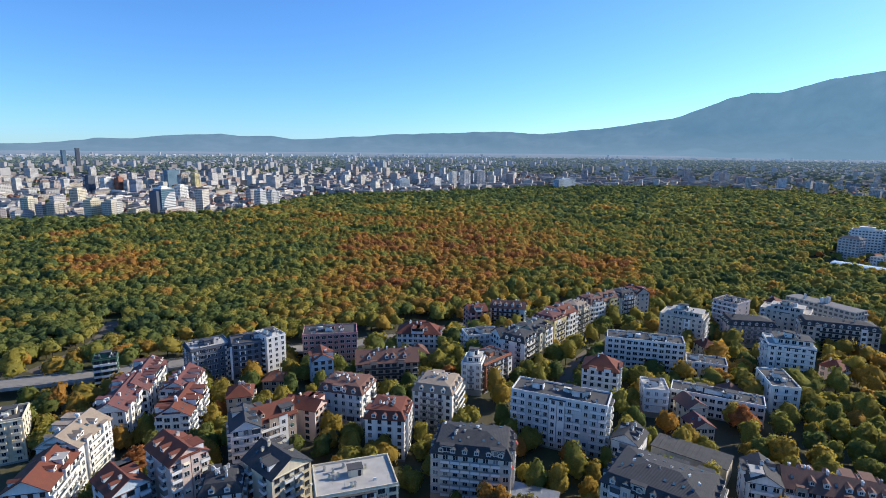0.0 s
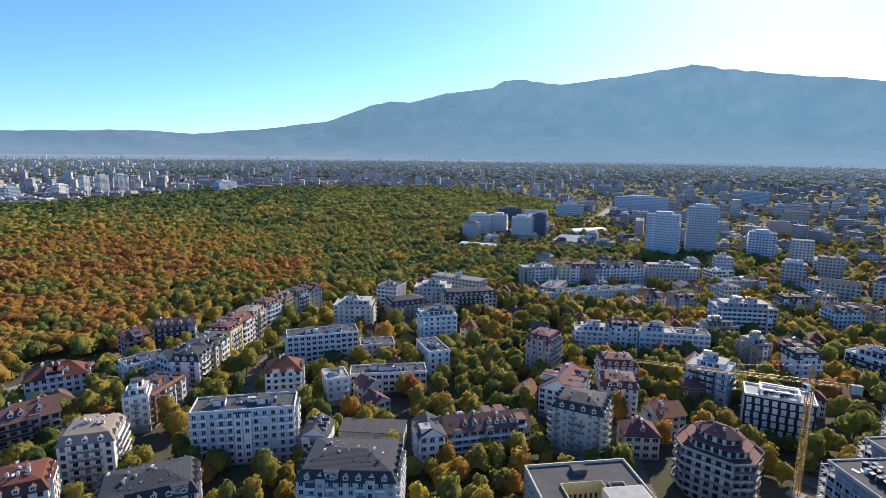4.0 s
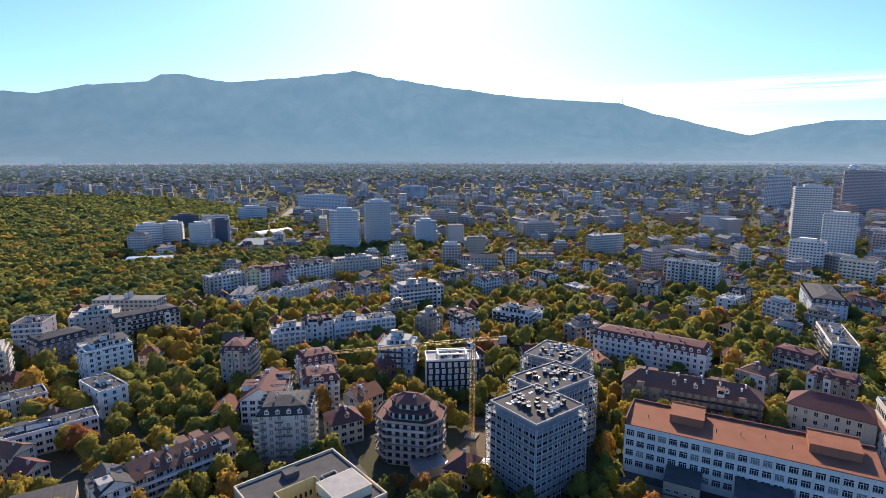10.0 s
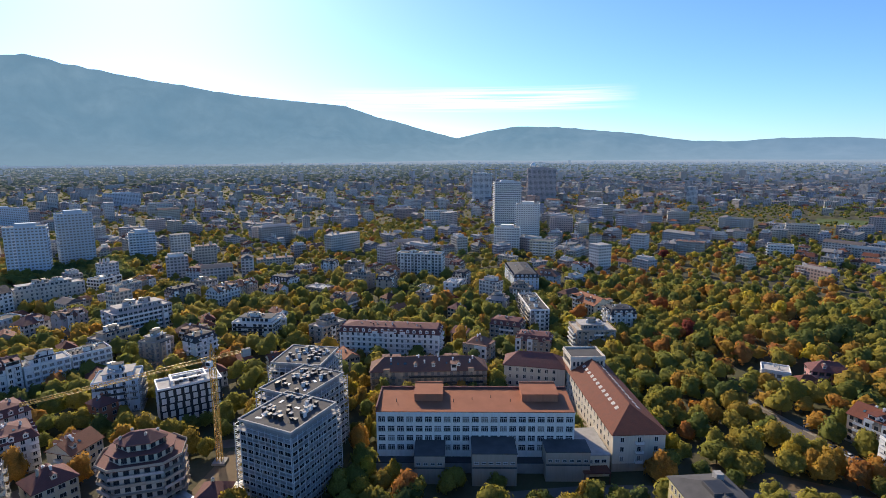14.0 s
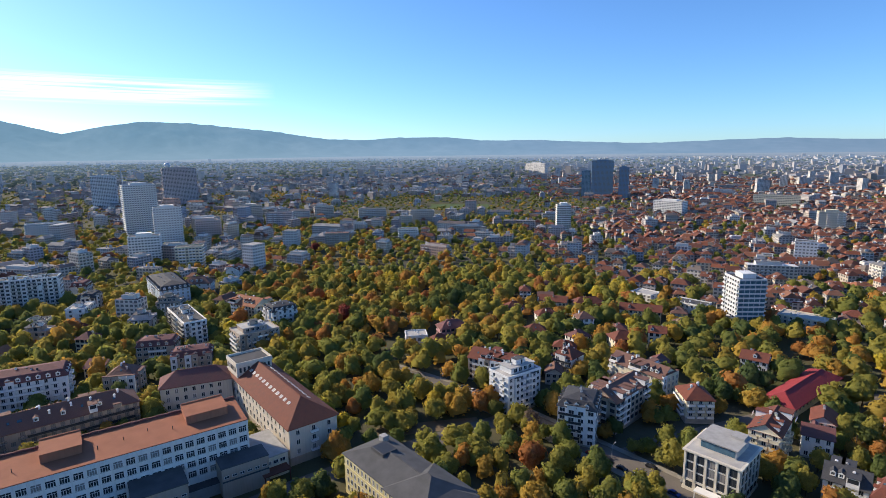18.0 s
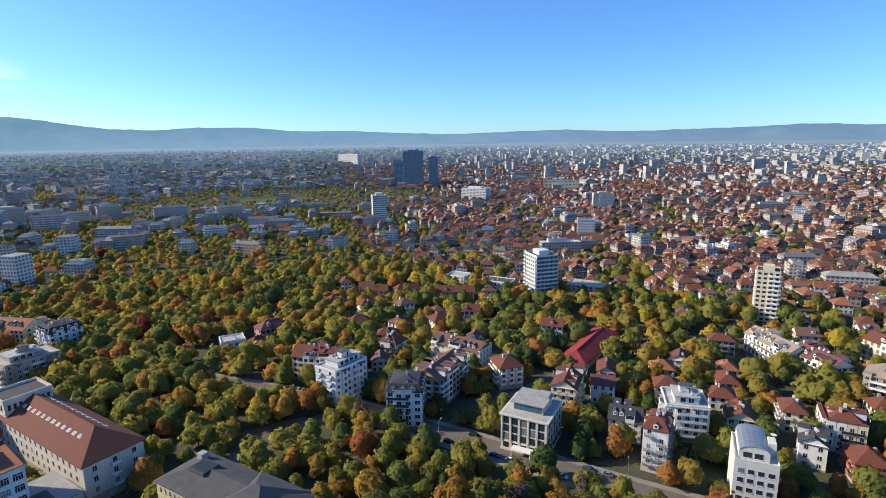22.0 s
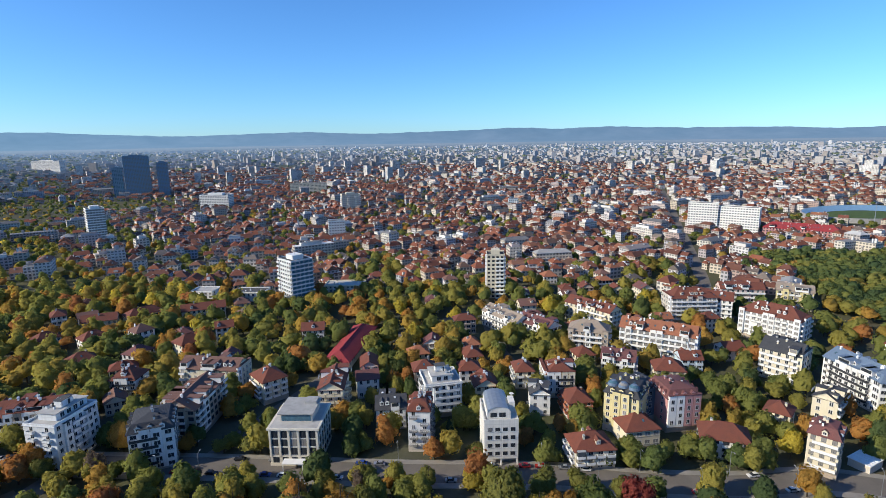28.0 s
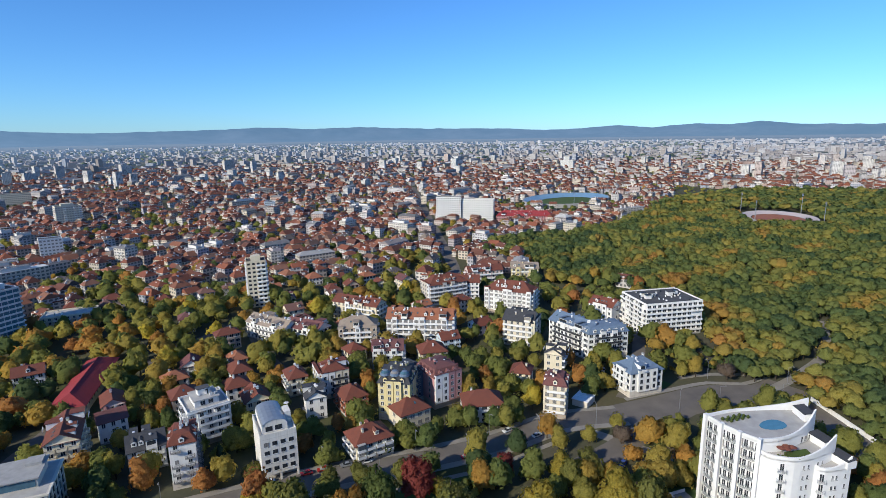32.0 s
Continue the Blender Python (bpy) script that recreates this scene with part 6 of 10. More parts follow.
def court_building():
    """Flat-roofed office round a small yellow light well."""
    ob = thing("office_building", 119, 100, -24.5, "tan flat-roofed office building round a yellow light well", "building")
    w, d, h = 34.0, 33.0, 17.0
    take(119, 100, w, d, -24.5)
    a, b = w / 2, d / 2
    x0, x1, y0, y1 = -9.0, 4.5, -6.0, 5.5
    s = Shape()
    s.box(-a, x0, -b, b, 0, h).box(x1, a, -b, b, 0, h).box(x0, x1, -b, y0, 0, h).box(x0, x1, y1, b, 0, h)
    part("wall", s, [WALL["tan"]], ob)
    deck = Shape()
    for p0, p1, q0, q1 in ((-a + 0.4, x0, -b + 0.4, b - 0.4), (x1, a - 0.4, -b + 0.4, b - 0.4), (x0, x1, -b + 0.4, y0), (x0, x1, y1, b - 0.4)):
        deck.face([(p0, q0, h + 0.05), (p1, q0, h + 0.05), (p1, q1, h + 0.05), (p0, q1, h + 0.05)])
    part("roof", deck, [BITUMEN], ob)
    part("parapet", Shape().ring(w + 0.2, d + 0.2, 0.45, h, h + 0.9), [WALL["cream"]], ob)
    well = Shape()
    well.box(x0, x0 + 0.3, y0, y1, 6, h + 0.9).box(x1 - 0.3, x1, y0, y1, 6, h + 0.9).box(x0 + 0.3, x1 - 0.3, y0, y0 + 0.3, 6, h + 0.9).box(x0 + 0.3, x1 - 0.3, y1 - 0.3, y1, 6, h + 0.9)
    part("light_well", well.face([(x0, y0, 6), (x1, y0, 6), (x1, y1, 6), (x0, y1, 6)]), [WALL["yellow"]], ob)
    slim = shared(("window", 0.8, 1.7, "well"), lambda: window_shape(0.8, 1.7), [DARK_FRAME, PANE, CONCRETE])
    for z in (8.0, 12.2):
        for i in range(7):
            part("window", slim, None, ob, at=(x0 + 1.6 + i * 1.7, y1 - 0.3, z))
        for i in range(5):
            part("window", slim, None, ob, at=(x1 - 0.3, y0 + 1.7 + i * 1.9, z), turn=-math.pi / 2)
    part("roof_house", Shape().box(1.5, 14.0, -13, -1.5, h, h + 3.2, 0).ring(0.1, 0.1, 0.05, h, h, 0), [WALL["cream"]], ob)
    part("roof_house_deck", Shape().face([(1.9, -12.6, h + 3.25), (13.6, -12.6, h + 3.25), (13.6, -1.9, h + 3.25), (1.9, -1.9, h + 3.25)]), [PALE_ROOF], ob)
    part("roof_hatch", Shape().box(-3, 1.5, 10, 13.5, h, h + 1.8), [BITUMEN], ob)
    part("lift_frame", Shape().ring(5, 4, 0.35, h, h + 0.7), [CONCRETE], ob, at=(8.6, 2.6, 0))
    mesh = shared(("window", 1.5, 1.6, "office"), lambda: window_shape(1.5, 1.6), [FRAME, PANE, CONCRETE])
    for turn, length, off in ((0.0, w, b), (-math.pi / 2, d, a), (math.pi / 2, d, a), (math.pi, w, b)):
        rows_of_windows(ob, [(i - 4.5) * 3.2 for i in range(10)], [2, 5.6, 9.2, 12.8], off, turn, mesh)


def yellow_institute():
    """Yellow-walled institute with a grey hipped metal roof."""
    ob = thing("institute_building", 134, -90, 182, "pale yellow institute with a grey metal hipped roof", "building")
    take(134, -90, 48, 20, 182)
    part("wall", Shape().box(-24, 24, -9, 9, 0, 15).ring(48.6, 18.6, 0.4, 14.4, 15).ring(48.3, 18.3, 0.3, 10.6, 10.9), [WALL["yellow"]], ob)
    part("roof", pitched(48, 18, 15, 3.2, 9.0, 0.7), [BITUMEN], ob)
    part("roof_house", Shape().box(-16, -9, -3, 3, 16, 18.6, 0).face([(-15.6, -2.6, 18.65), (-9.4, -2.6, 18.65), (-9.4, 2.6, 18.65), (-15.6, 2.6, 18.65)], 1), [BITUMEN, DARK_METAL], ob)
    part("roof_house", Shape().box(-21, -18.5, 3.5, 6, 15.5, 18.4, 0), [CONCRETE], ob)
    part("cross_roof", pitched(20, 20, 15, 5.0, 9.0, 0.6), [BITUMEN], ob, at=(12, 0, 0.05))
    slim = shared(("window", 1.1, 1.9, "institute"), lambda: window_shape(1.1, 1.9), [FRAME, PANE, CONCRETE])
    for turn, length, off in ((0.0, 48, 9), (math.pi, 48, 9), (math.pi / 2, 18, 24), (-math.pi / 2, 18, 24)):
        k = int(length / 2.3)
        rows_of_windows(ob, [(i + 0.5 - k / 2) * 2.3 for i in range(k)], [2, 5, 8, 11.6], off, turn, slim)


def white_hotel():
    """White hotel: a bowed glazed flank with white fins, and three curved terraces that step down, each ending in a rising sail."""
    ob = thing("hotel", -139, -101, 0, "white eight-storey hotel with bowed glazed flank and curved roof sails", "hotel")
    take(-144, -108, 42, 36, 10)

    def curve(pts, n):
        """n + 1 points along a smooth line."""
        line = smooth_line(pts, 0.6)
        return [line[round(i * (len(line) - 1) / n)] for i in range(n + 1)]

    flank = curve([(10.5, -19.8), (10.4, -14.5), (9.2, -8.5), (7.2, -3.4)], 12)
    deck_front = curve([(7.2, -3.4), (2.0, -2.0), (-3.0, -1.9), (-10.3, -3.0), (-16.4, -4.9)], 14)
    rear = curve([(-23.0, -12.2), (-17.5, -14.0), (-9.2, -17.0), (0.2, -19.3), (10.5, -19.8)], 10)
    low_front = curve([(7.2, -3.4), (6.6, -0.6), (4.4, 1.6), (0.8, 3.6), (-4.5, 4.1), (-10.4, 3.7), (-14.9, 3.0)], 14)
    end_front = curve([(-5.6, 4.0), (-6.4, 6.2), (-10.5, 7.2), (-15.5, 7.6)], 8)
    levels = ((flank + deck_front[1:] + rear[:-1], 30.0), (low_front + [Vector((-17.2, -4.5)), Vector((-3, -3))], 26.6), (end_front + [Vector((-18.5, 2.0)), Vector((-8, 2.0))], 23.4))
    for plan, z in levels:
        s = Shape()
        for i in range(len(plan)):
            p, q = plan[i], plan[(i + 1) % len(plan)]
            s.face([(p.x, p.y, 0), (q.x, q.y, 0), (q.x, q.y, z), (p.x, p.y, z)])
        part("wall", s, [WHITE], ob)
        part("roof", Shape().face([(p.x, p.y, z - 0.05) for p in plan]), [PALE_ROOF], ob)

    def sail(line, z0, low, high, name="roof_sail"):
        """A parapet 0.45 thick that swings up towards the end of its line."""
        w = Shape()
        n = len(line) - 1
        for i in range(n):
            p, q = line[i], line[i + 1]
            za, zb = [z0 + low + (high - low) * max(0.0, (t / n - 0.35) / 0.65) ** 2.2 for t in (i, i + 1)]
            u = (q - p).normalized()
            o = Vector((-u.y, u.x)) * 0.45
            pts = [(p.x, p.y, z0 - 0.4), (q.x, q.y, z0 - 0.4), (q.x, q.y, zb), (p.x, p.y, za)]
            w.face(pts).face([(x + o.x, y + o.y, z) for x, y, z in pts][::-1])
            w.face([(p.x, p.y, za), (q.x, q.y, zb), (q.x + o.x, q.y + o.y, zb), (p.x + o.x, p.y + o.y, za)])
            if i == n - 1:
                w.face([(q.x, q.y, 0), (q.x + o.x, q.y + o.y, 0), (q.x + o.x, q.y + o.y, zb), (q.x, q.y, zb)])
        part(name, w, [WHITE], ob)

    sail(deck_front, 30.0, 0.9, 5.0)
    sail(low_front, 26.6, 1.0, 4.6)
    sail(end_front, 23.4, 0.9, 3.4)
    sail(rear[::-1], 30.0, 0.9, 4.0)
    sail(flank, 30.0, 0.8, 0.8, "parapet")
    # glazed lean-to roofs under the high ends of the sails
    for x, y, z, turn in ((-17.5, -9.5, 30.0, 1.2), (-13.5, -0.6, 26.6, 1.45), (-15.0, 5.2, 23.4, 1.5)):
        part("lean_to", Shape().box(-3.0, 3.0, -1.6, 1.6, 0, 2.2, 1).face([(-3.1, -1.8, 2.25), (3.1, -1.8, 2.25), (3.1, 1.8, 2.8), (-3.1, 1.8, 2.8)], 0), [ROOF["slate"], WHITE], ob, at=(x, y, z), turn=turn)
    for i in range(5):
        part("window", shared(("window", 1.3, 2.0, "hotel_terrace"), lambda: window_shape(1.3, 2.0), [FRAME, PANE, CONCRETE]), None, ob, at=(-4.5 - i * 1.9, -2.3 - i * 0.16, 26.8), turn=math.pi + 0.1)
    pane = shared(("window", 1.15, 2.5, "hotel"), lambda: window_shape(1.15, 2.5), [FRAME, PANE, CONCRETE])
    small = shared(("window", 0.8, 1.5, "hotel_small"), lambda: window_shape(0.8, 1.5), [WHITE, PANE, CONCRETE])
    rail = shared(("balcony", 1.5, "hotel"), lambda: balcony_shape(1.5, 0.6, False), [WHITE, STEEL])
    wide = shared(("balcony", 2.2, "hotel"), lambda: balcony_shape(2.2, 0.9, False), [WHITE, STEEL])
    for i in range(12):
        p, q = flank[i], flank[i + 1]
        u = q - p
        turn = math.atan2(u.y, u.x)
        mid = (p + q) / 2
        if i % 4 == 0 or i == 11:
            at = p if i < 11 else q
            part("fin", Shape().box(-0.55, 0.55, -1.1, 0.3, 0, 31.2), [WHITE], ob, at=(at.x, at.y, 0), turn=turn)
        for f in range(9):
            part("window", pane, None, ob, at=(mid.x, mid.y, 1.2 + f * 3.2), turn=turn)
            if i % 4 not in (0,) and f:
                part("balcony", rail, None, ob, at=(mid.x, mid.y, 0.9 + f * 3.2), turn=turn)
    for line, floors, cols in ((low_front, 8, (3, 6, 7, 9, 10)), (end_front, 7, (1, 3, 4, 6))):
        for i in cols:
            p, q = line[i], line[i + 1]
            u = q - p
            turn = math.atan2(u.y, u.x)
            mid = (p + q) / 2
            for f in range(floors):
                z = 1.4 + f * 3.15
                if i == cols[0]:
                    part("window", pane, None, ob, at=(mid.x, mid.y, z - 0.4), turn=turn)
                    part("balcony", wide, None, ob, at=(mid.x, mid.y, z - 0.6), turn=turn)
                else:
                    part("window", small, None, ob, at=(mid.x, mid.y, z), turn=turn)
    # oval pool of blue water on the top deck
    pool = Shape()
    pool.face([(-5 + 4.6 * math.cos(i * math.pi / 8) * (1 + 0.2 * math.cos(i * math.pi / 8)), -9.0 + 2.7 * math.sin(i * math.pi / 8), 30.12) for i in range(16)])
    part("glass_skylight", pool, [WATER], ob, "oval blue glazed skylight")
    part("roof_lawn", Shape().face([(0.5, -1.0, 26.7), (2.8, 1.2, 26.7), (-0.5, 2.8, 26.7), (-6, 2.9, 26.7), (-7, 0, 26.7)]), [LAWN], ob)
    bush = lambda: Shape().tube(0, 0, 0, 0.5, 0.35, 0.6, 7).tube(0, 0, 0.5, 1.1, 0.6, 0.15, 7)
    for i in range(12):
        part("shrub", shared(("shrub",), bush, [LEAF["green"]]), None, ob, at=(7.5 - i * 0.75, -16.6 + (i % 3) * 0.9, 30.05))
    for i in range(11):
        part("shrub", shared(("shrub",), bush, [LEAF["green"]]), None, ob, at=(4.4 - i * 0.85, 0.4 + min(2.6, i * 0.55) + (i % 2) * 0.2, 26.65))
    for i in range(4):
        part("sunshade", shared(("sunshade",), lambda: Shape().tube(0, 0, 0, 2.2, 0.04, 0.04, 5).tube(0, 0, 2.0, 2.6, 1.3, 0.1, 8), [ROOF["red"]]), None, ob, at=(2.2 - i * 1.1, -0.6 + (i % 2) * 0.8, 26.65))
    part("terrace", Shape().box(12.5, 19, -24, 2, 0, 1.2, 0).box(18.6, 19, -24, 2, 1.2, 2.2, 1).box(12.5, 19, -24.3, -24, 0, 2.2, 1), [PAVING, WHITE], ob)


def classical_villa():
    """White office villa with tall windows between pilasters and a roof pavilion."""
    ob = thing("villa", 76, -184, -175.5, "cream stone four-storey villa with tall windows and a glazed roof pavilion", "building")
    take(76, -184, 20, 20, -175.5)
    a, b, h = 9.0, 9.5, 15.0
    part("wall", Shape().box(-a, a, -b, b, 0, h).ring(19.4, 20.4, 0.8, h - 0.5, h + 0.1).ring(18.4, 19.4, 0.3, 3.6, 3.9).ring(18.5, 19.5, 0.4, 0, 1.2), [VILLA_STONE], ob)
    pil = shared(("pilaster",), lambda: Shape().box(-0.35, 0.35, -0.35, 0, 3.9, h - 0.5), [VILLA_STONE])
    tall = shared(("window", 2.3, 2.8, "villa"), lambda: window_shape(2.3, 2.8), [DARK_FRAME, PANE, WHITE])
    for turn, length, off in ((0.0, 18, b), (math.pi / 2, 19, a), (-math.pi / 2, 19, a)):
        for i in range(6):
            lx = (i - 2.5) * 3.5
            part("pilaster", pil, None, ob, at=(lx * math.cos(turn) + off * math.sin(turn), lx * math.sin(turn) - off * math.cos(turn), 0), turn=turn)
        rows_of_windows(ob, [(i - 2) * 3.5 for i in range(5)], [0.8, 4.4, 7.8, 11.2], off, turn, tall)
    part("terrace", Shape().face([(-8.8, -9.3, h + 0.14), (8.8, -9.3, h + 0.14), (8.8, 9.3, h + 0.14), (-8.8, 9.3, h + 0.14)]), [PALE_ROOF], ob)
    pav = part("pavilion", Shape().box(-6, 6, -5, 7, h, h + 3.4, 0).box(-6.7, 6.7, -5.8, 7.7, h + 3.4, h + 3.8, 1, True), [WALL["beige"], CONCRETE], ob)
    part("window_band", Shape().box(-5.5, 5.5, -5.12, -5, h + 0.6, h + 2.8, 0), [BLUE_PANE], pav)
    part("roof_screen", Shape().box(1.5, 6, 2, 6.5, h + 3.8, h + 4.8), [CONCRETE], ob)
    part("porch", Shape().box(-4, 4, -13, -9.6, 2.6, 2.9, 0, True).box(-3.8, -3.5, -12.8, -12.5, 0, 2.6).box(3.5, 3.8, -12.8, -12.5, 0, 2.6), [WHITE], ob)


def arched_office():
    """Narrow white office of six storeys with an arched metal roof and dishes."""
    ob = thing("office_building", 0.5, -189, -172, "white six-storey office with an arched grey metal roof", "building")
    take(0.5, -189, 14, 18, -172)
    a, b, h = 6.2, 8.5, 17.5
    part("wall", Shape().box(-a, a, -b, b, 2.8, h, 0, True).box(-a, -a + 0.6, -b, -b + 0.6, 0, 2.8).box(a - 0.6, a, -b, -b + 0.6, 0, 2.8).box(-a, a, -b + 3, b, 0, 2.8).box(-0.3, 0.3, -b, -b + 0.6, 0, 2.8), [OFFICE_WHITE], ob)
    part("penthouse", Shape().box(-a + 1.2, a - 2.6, -b + 2, b, h, h + 3.0).box(a - 2.6, a - 0.4, -2, 3, h, h + 4.4), [OFFICE_WHITE], ob)
    s = Shape()
    for i in range(8):
        t0, t1 = math.pi * i / 8, math.pi * (i + 1) / 8
        x0, z0, x1, z1 = -0.7 - 4.2 * math.cos(t0), h + 3 + 1.9 * math.sin(t0), -0.7 - 4.2 * math.cos(t1), h + 3 + 1.9 * math.sin(t1)
        s.face([(x0, -b + 1.8, z0), (x0, b + 0.2, z0), (x1, b + 0.2, z1), (x1, -b + 1.8, z1)][::-1])
        s.face([(x0, -b + 2, h + 3), (x1, -b + 2, h + 3), (x1, -b + 2, z1), (x0, -b + 2, z0)], 1)
    part("arched_roof", s, [STEEL, OFFICE_WHITE], ob)
    win = shared(("window", 1.7, 1.5, "arched"), lambda: window_shape(1.7, 1.5), [DARK_FRAME, PANE, WHITE])
    rows_of_windows(ob, [-4.2, -1.4, 1.4, 4.2], [4.2, 7.4, 10.6, 13.8], b, 0.0, win)
    rows_of_windows(ob, [-5, 0, 5], [4.2, 7.4, 10.6, 13.8], a, math.pi / 2, win)
    rows_of_windows(ob, [-2.6, 0.6], [h + 0.8], b - 2, 0.0, shared(("window", 2.4, 1.8, "arched_top"), lambda: window_shape(2.4, 1.8), [DARK_FRAME, PANE, WHITE]))
    part("terrace", Shape().ring(2 * a, 2 * b, 0.25, h, h + 1.0), [OFFICE_WHITE], ob)
    part("satellite_dish", Shape().tube(0, 0, 0, 1.4, 0.08, 0.08, 6).tube(0, 0, 1.4, 1.9, 0.2, 0.95, 12), [OFFICE_WHITE], ob, at=(5, 1, h + 4.4))


def terraced_block():
    """Apartment block with cut corners, balconies round every storey and set-back upper floors under wine-red tiles."""
    ob = thing("apartment_building", 176.5, 96.0, -76, "beige apartment block with cut corners, terraces and wine-red roof", "building")
    take(176.5, 96.0, 26, 20, -76)

    def plan(grow, cut=5.0):
        a, b = 12.0 + grow, 9.0 + grow
        return [(-a + cut, -b), (a - cut, -b), (a, -b + cut), (a, b - cut), (a - cut, b), (-a + cut, b), (-a, b - cut), (-a, -b + cut)]

    def prism(s, pts, z0, z1, slot=0, top=None):
        for i, p in enumerate(pts):
            q = pts[(i + 1) % len(pts)]
            s.face([(*p, z0), (*q, z0), (*q, z1), (*p, z1)], slot)
        return s.face([(*p, z1) for p in pts], slot if top is None else top)

    storeys, fh = 6, 2.95
    h = storeys * fh
    part("wall", prism(Shape(), plan(0), 0, h - 0.3, 0), [WALL["beige"]], ob)
    for k in range(1, storeys + 1):
        s = Shape()
        outer, inner = plan(1.3), plan(1.15)
        prism(s, outer, k * fh - 0.2, k * fh, 0)
        for i in range(8):
            if (i + k) % 3 == 0 and k < storeys:
                continue  # a bay without a balcony wall
            j = (i + 1) % 8
            s.face([(*outer[i], k * fh), (*outer[j], k * fh), (*outer[j], k * fh + 0.95), (*outer[i], k * fh + 0.95)], 1)
            s.face([(*inner[j], k * fh), (*inner[i], k * fh), (*inner[i], k * fh + 0.95), (*inner[j], k * fh + 0.95)], 1)
            s.face([(*outer[i], k * fh + 0.95), (*outer[j], k * fh + 0.95), (*inner[j], k * fh + 0.95), (*inner[i], k * fh + 0.95)], 1)
        part("balcony", s, [WALL["tan"] if k < storeys else ROOF["mauve"], WALL["pinkgrey"] if k % 2 else WALL["tan"]], ob)
    for level, (grow, z0, z1, count) in enumerate(((0.0, 0.0, h, storeys), (-2.4, h, h + 2.9, 1), (-4.6, h + 2.9, h + 5.6, 1))):
        pts = plan(grow, 4.2)
        if level:
            up = part("penthouse", prism(Shape(), pts, z0, z1), [WALL["cream"]], ob)
            rim_pts = plan(grow + 0.9, 4.2)
            part("roof_edge", prism(Shape(), rim_pts, z1 - 0.05, z1 + 0.25).face([(*p, z1 - 0.05) for p in rim_pts[::-1]]), [ROOF["mauve"]], up)
        g = Shape()
        for i in range(8):
            p, q = Vector(pts[i]), Vector(pts[(i + 1) % 8])
            u = q - p
            cols = max(1, int(u.length / 2.7))
            turn = math.atan2(u.y, u.x)
            for c in range(cols):
                at = p + u * ((c + 0.5) / cols)
                for k in range(count):
                    g.add(window_shape(1.7, 2.0), Matrix.Translation((at.x, at.y, z0 + k * fh + 0.45)) @ Matrix.Rotation(turn, 4, "Z"))
        part("glazing", g, [DARK_FRAME, PANE, CONCRETE], ob, kind="stuff")
    s = Shape()
    low, z = plan(-3.8, 4.2), h + 5.85
    for i in range(8):
        p, q = low[i], low[(i + 1) % 8]
        s.face([(*p, z), (*q, z), (q[0] * 0.35, q[1] * 0.12, z + 2.6), (p[0] * 0.35, p[1] * 0.12, z + 2.6)])
    part("roof", s.face([(p[0] * 0.35, p[1] * 0.12, z + 2.6) for p in low]), [ROOF["mauve"]], ob)
    for px, py, tall in ((-3, 2, 3.4), (2, -2, 3.2), (5, 1.5, 2.6), (-6, -1, 2.4)):
        part("chimney", shared(("chimney", "beige"), lambda: chimney_shape(1.3), [WALL["beige"], CONCRETE]), None, ob, at=(px, py, h + 3.6 + tall))


terraced_block()


def red_hall():
    """Long low sports hall with a crimson sheet roof."""
    ob = thing("sports_hall", 84, -285, -92, "long low hall with a crimson sheet-metal roof", "hall")
    take(84, -285, 54, 15, -92)
    part("wall", Shape().box(-27, 27, -6.5, 6.5, 0, 5.5), [WALL["cream"]], ob)
    part("roof", pitched(54, 13, 5.5, 3.4, 6.0, 1.2), [ROOF["crimson"]], ob)
    mesh = shared(("window", 1.8, 1.5, "hall"), lambda: window_shape(1.8, 1.5), [FRAME, PANE, CONCRETE])
    for turn, off in ((0.0, 6.5), (math.pi, 6.5)):
        rows_of_windows(ob, [-24 + i * 4 for i in range(13)], [2.4], off, turn, mesh)


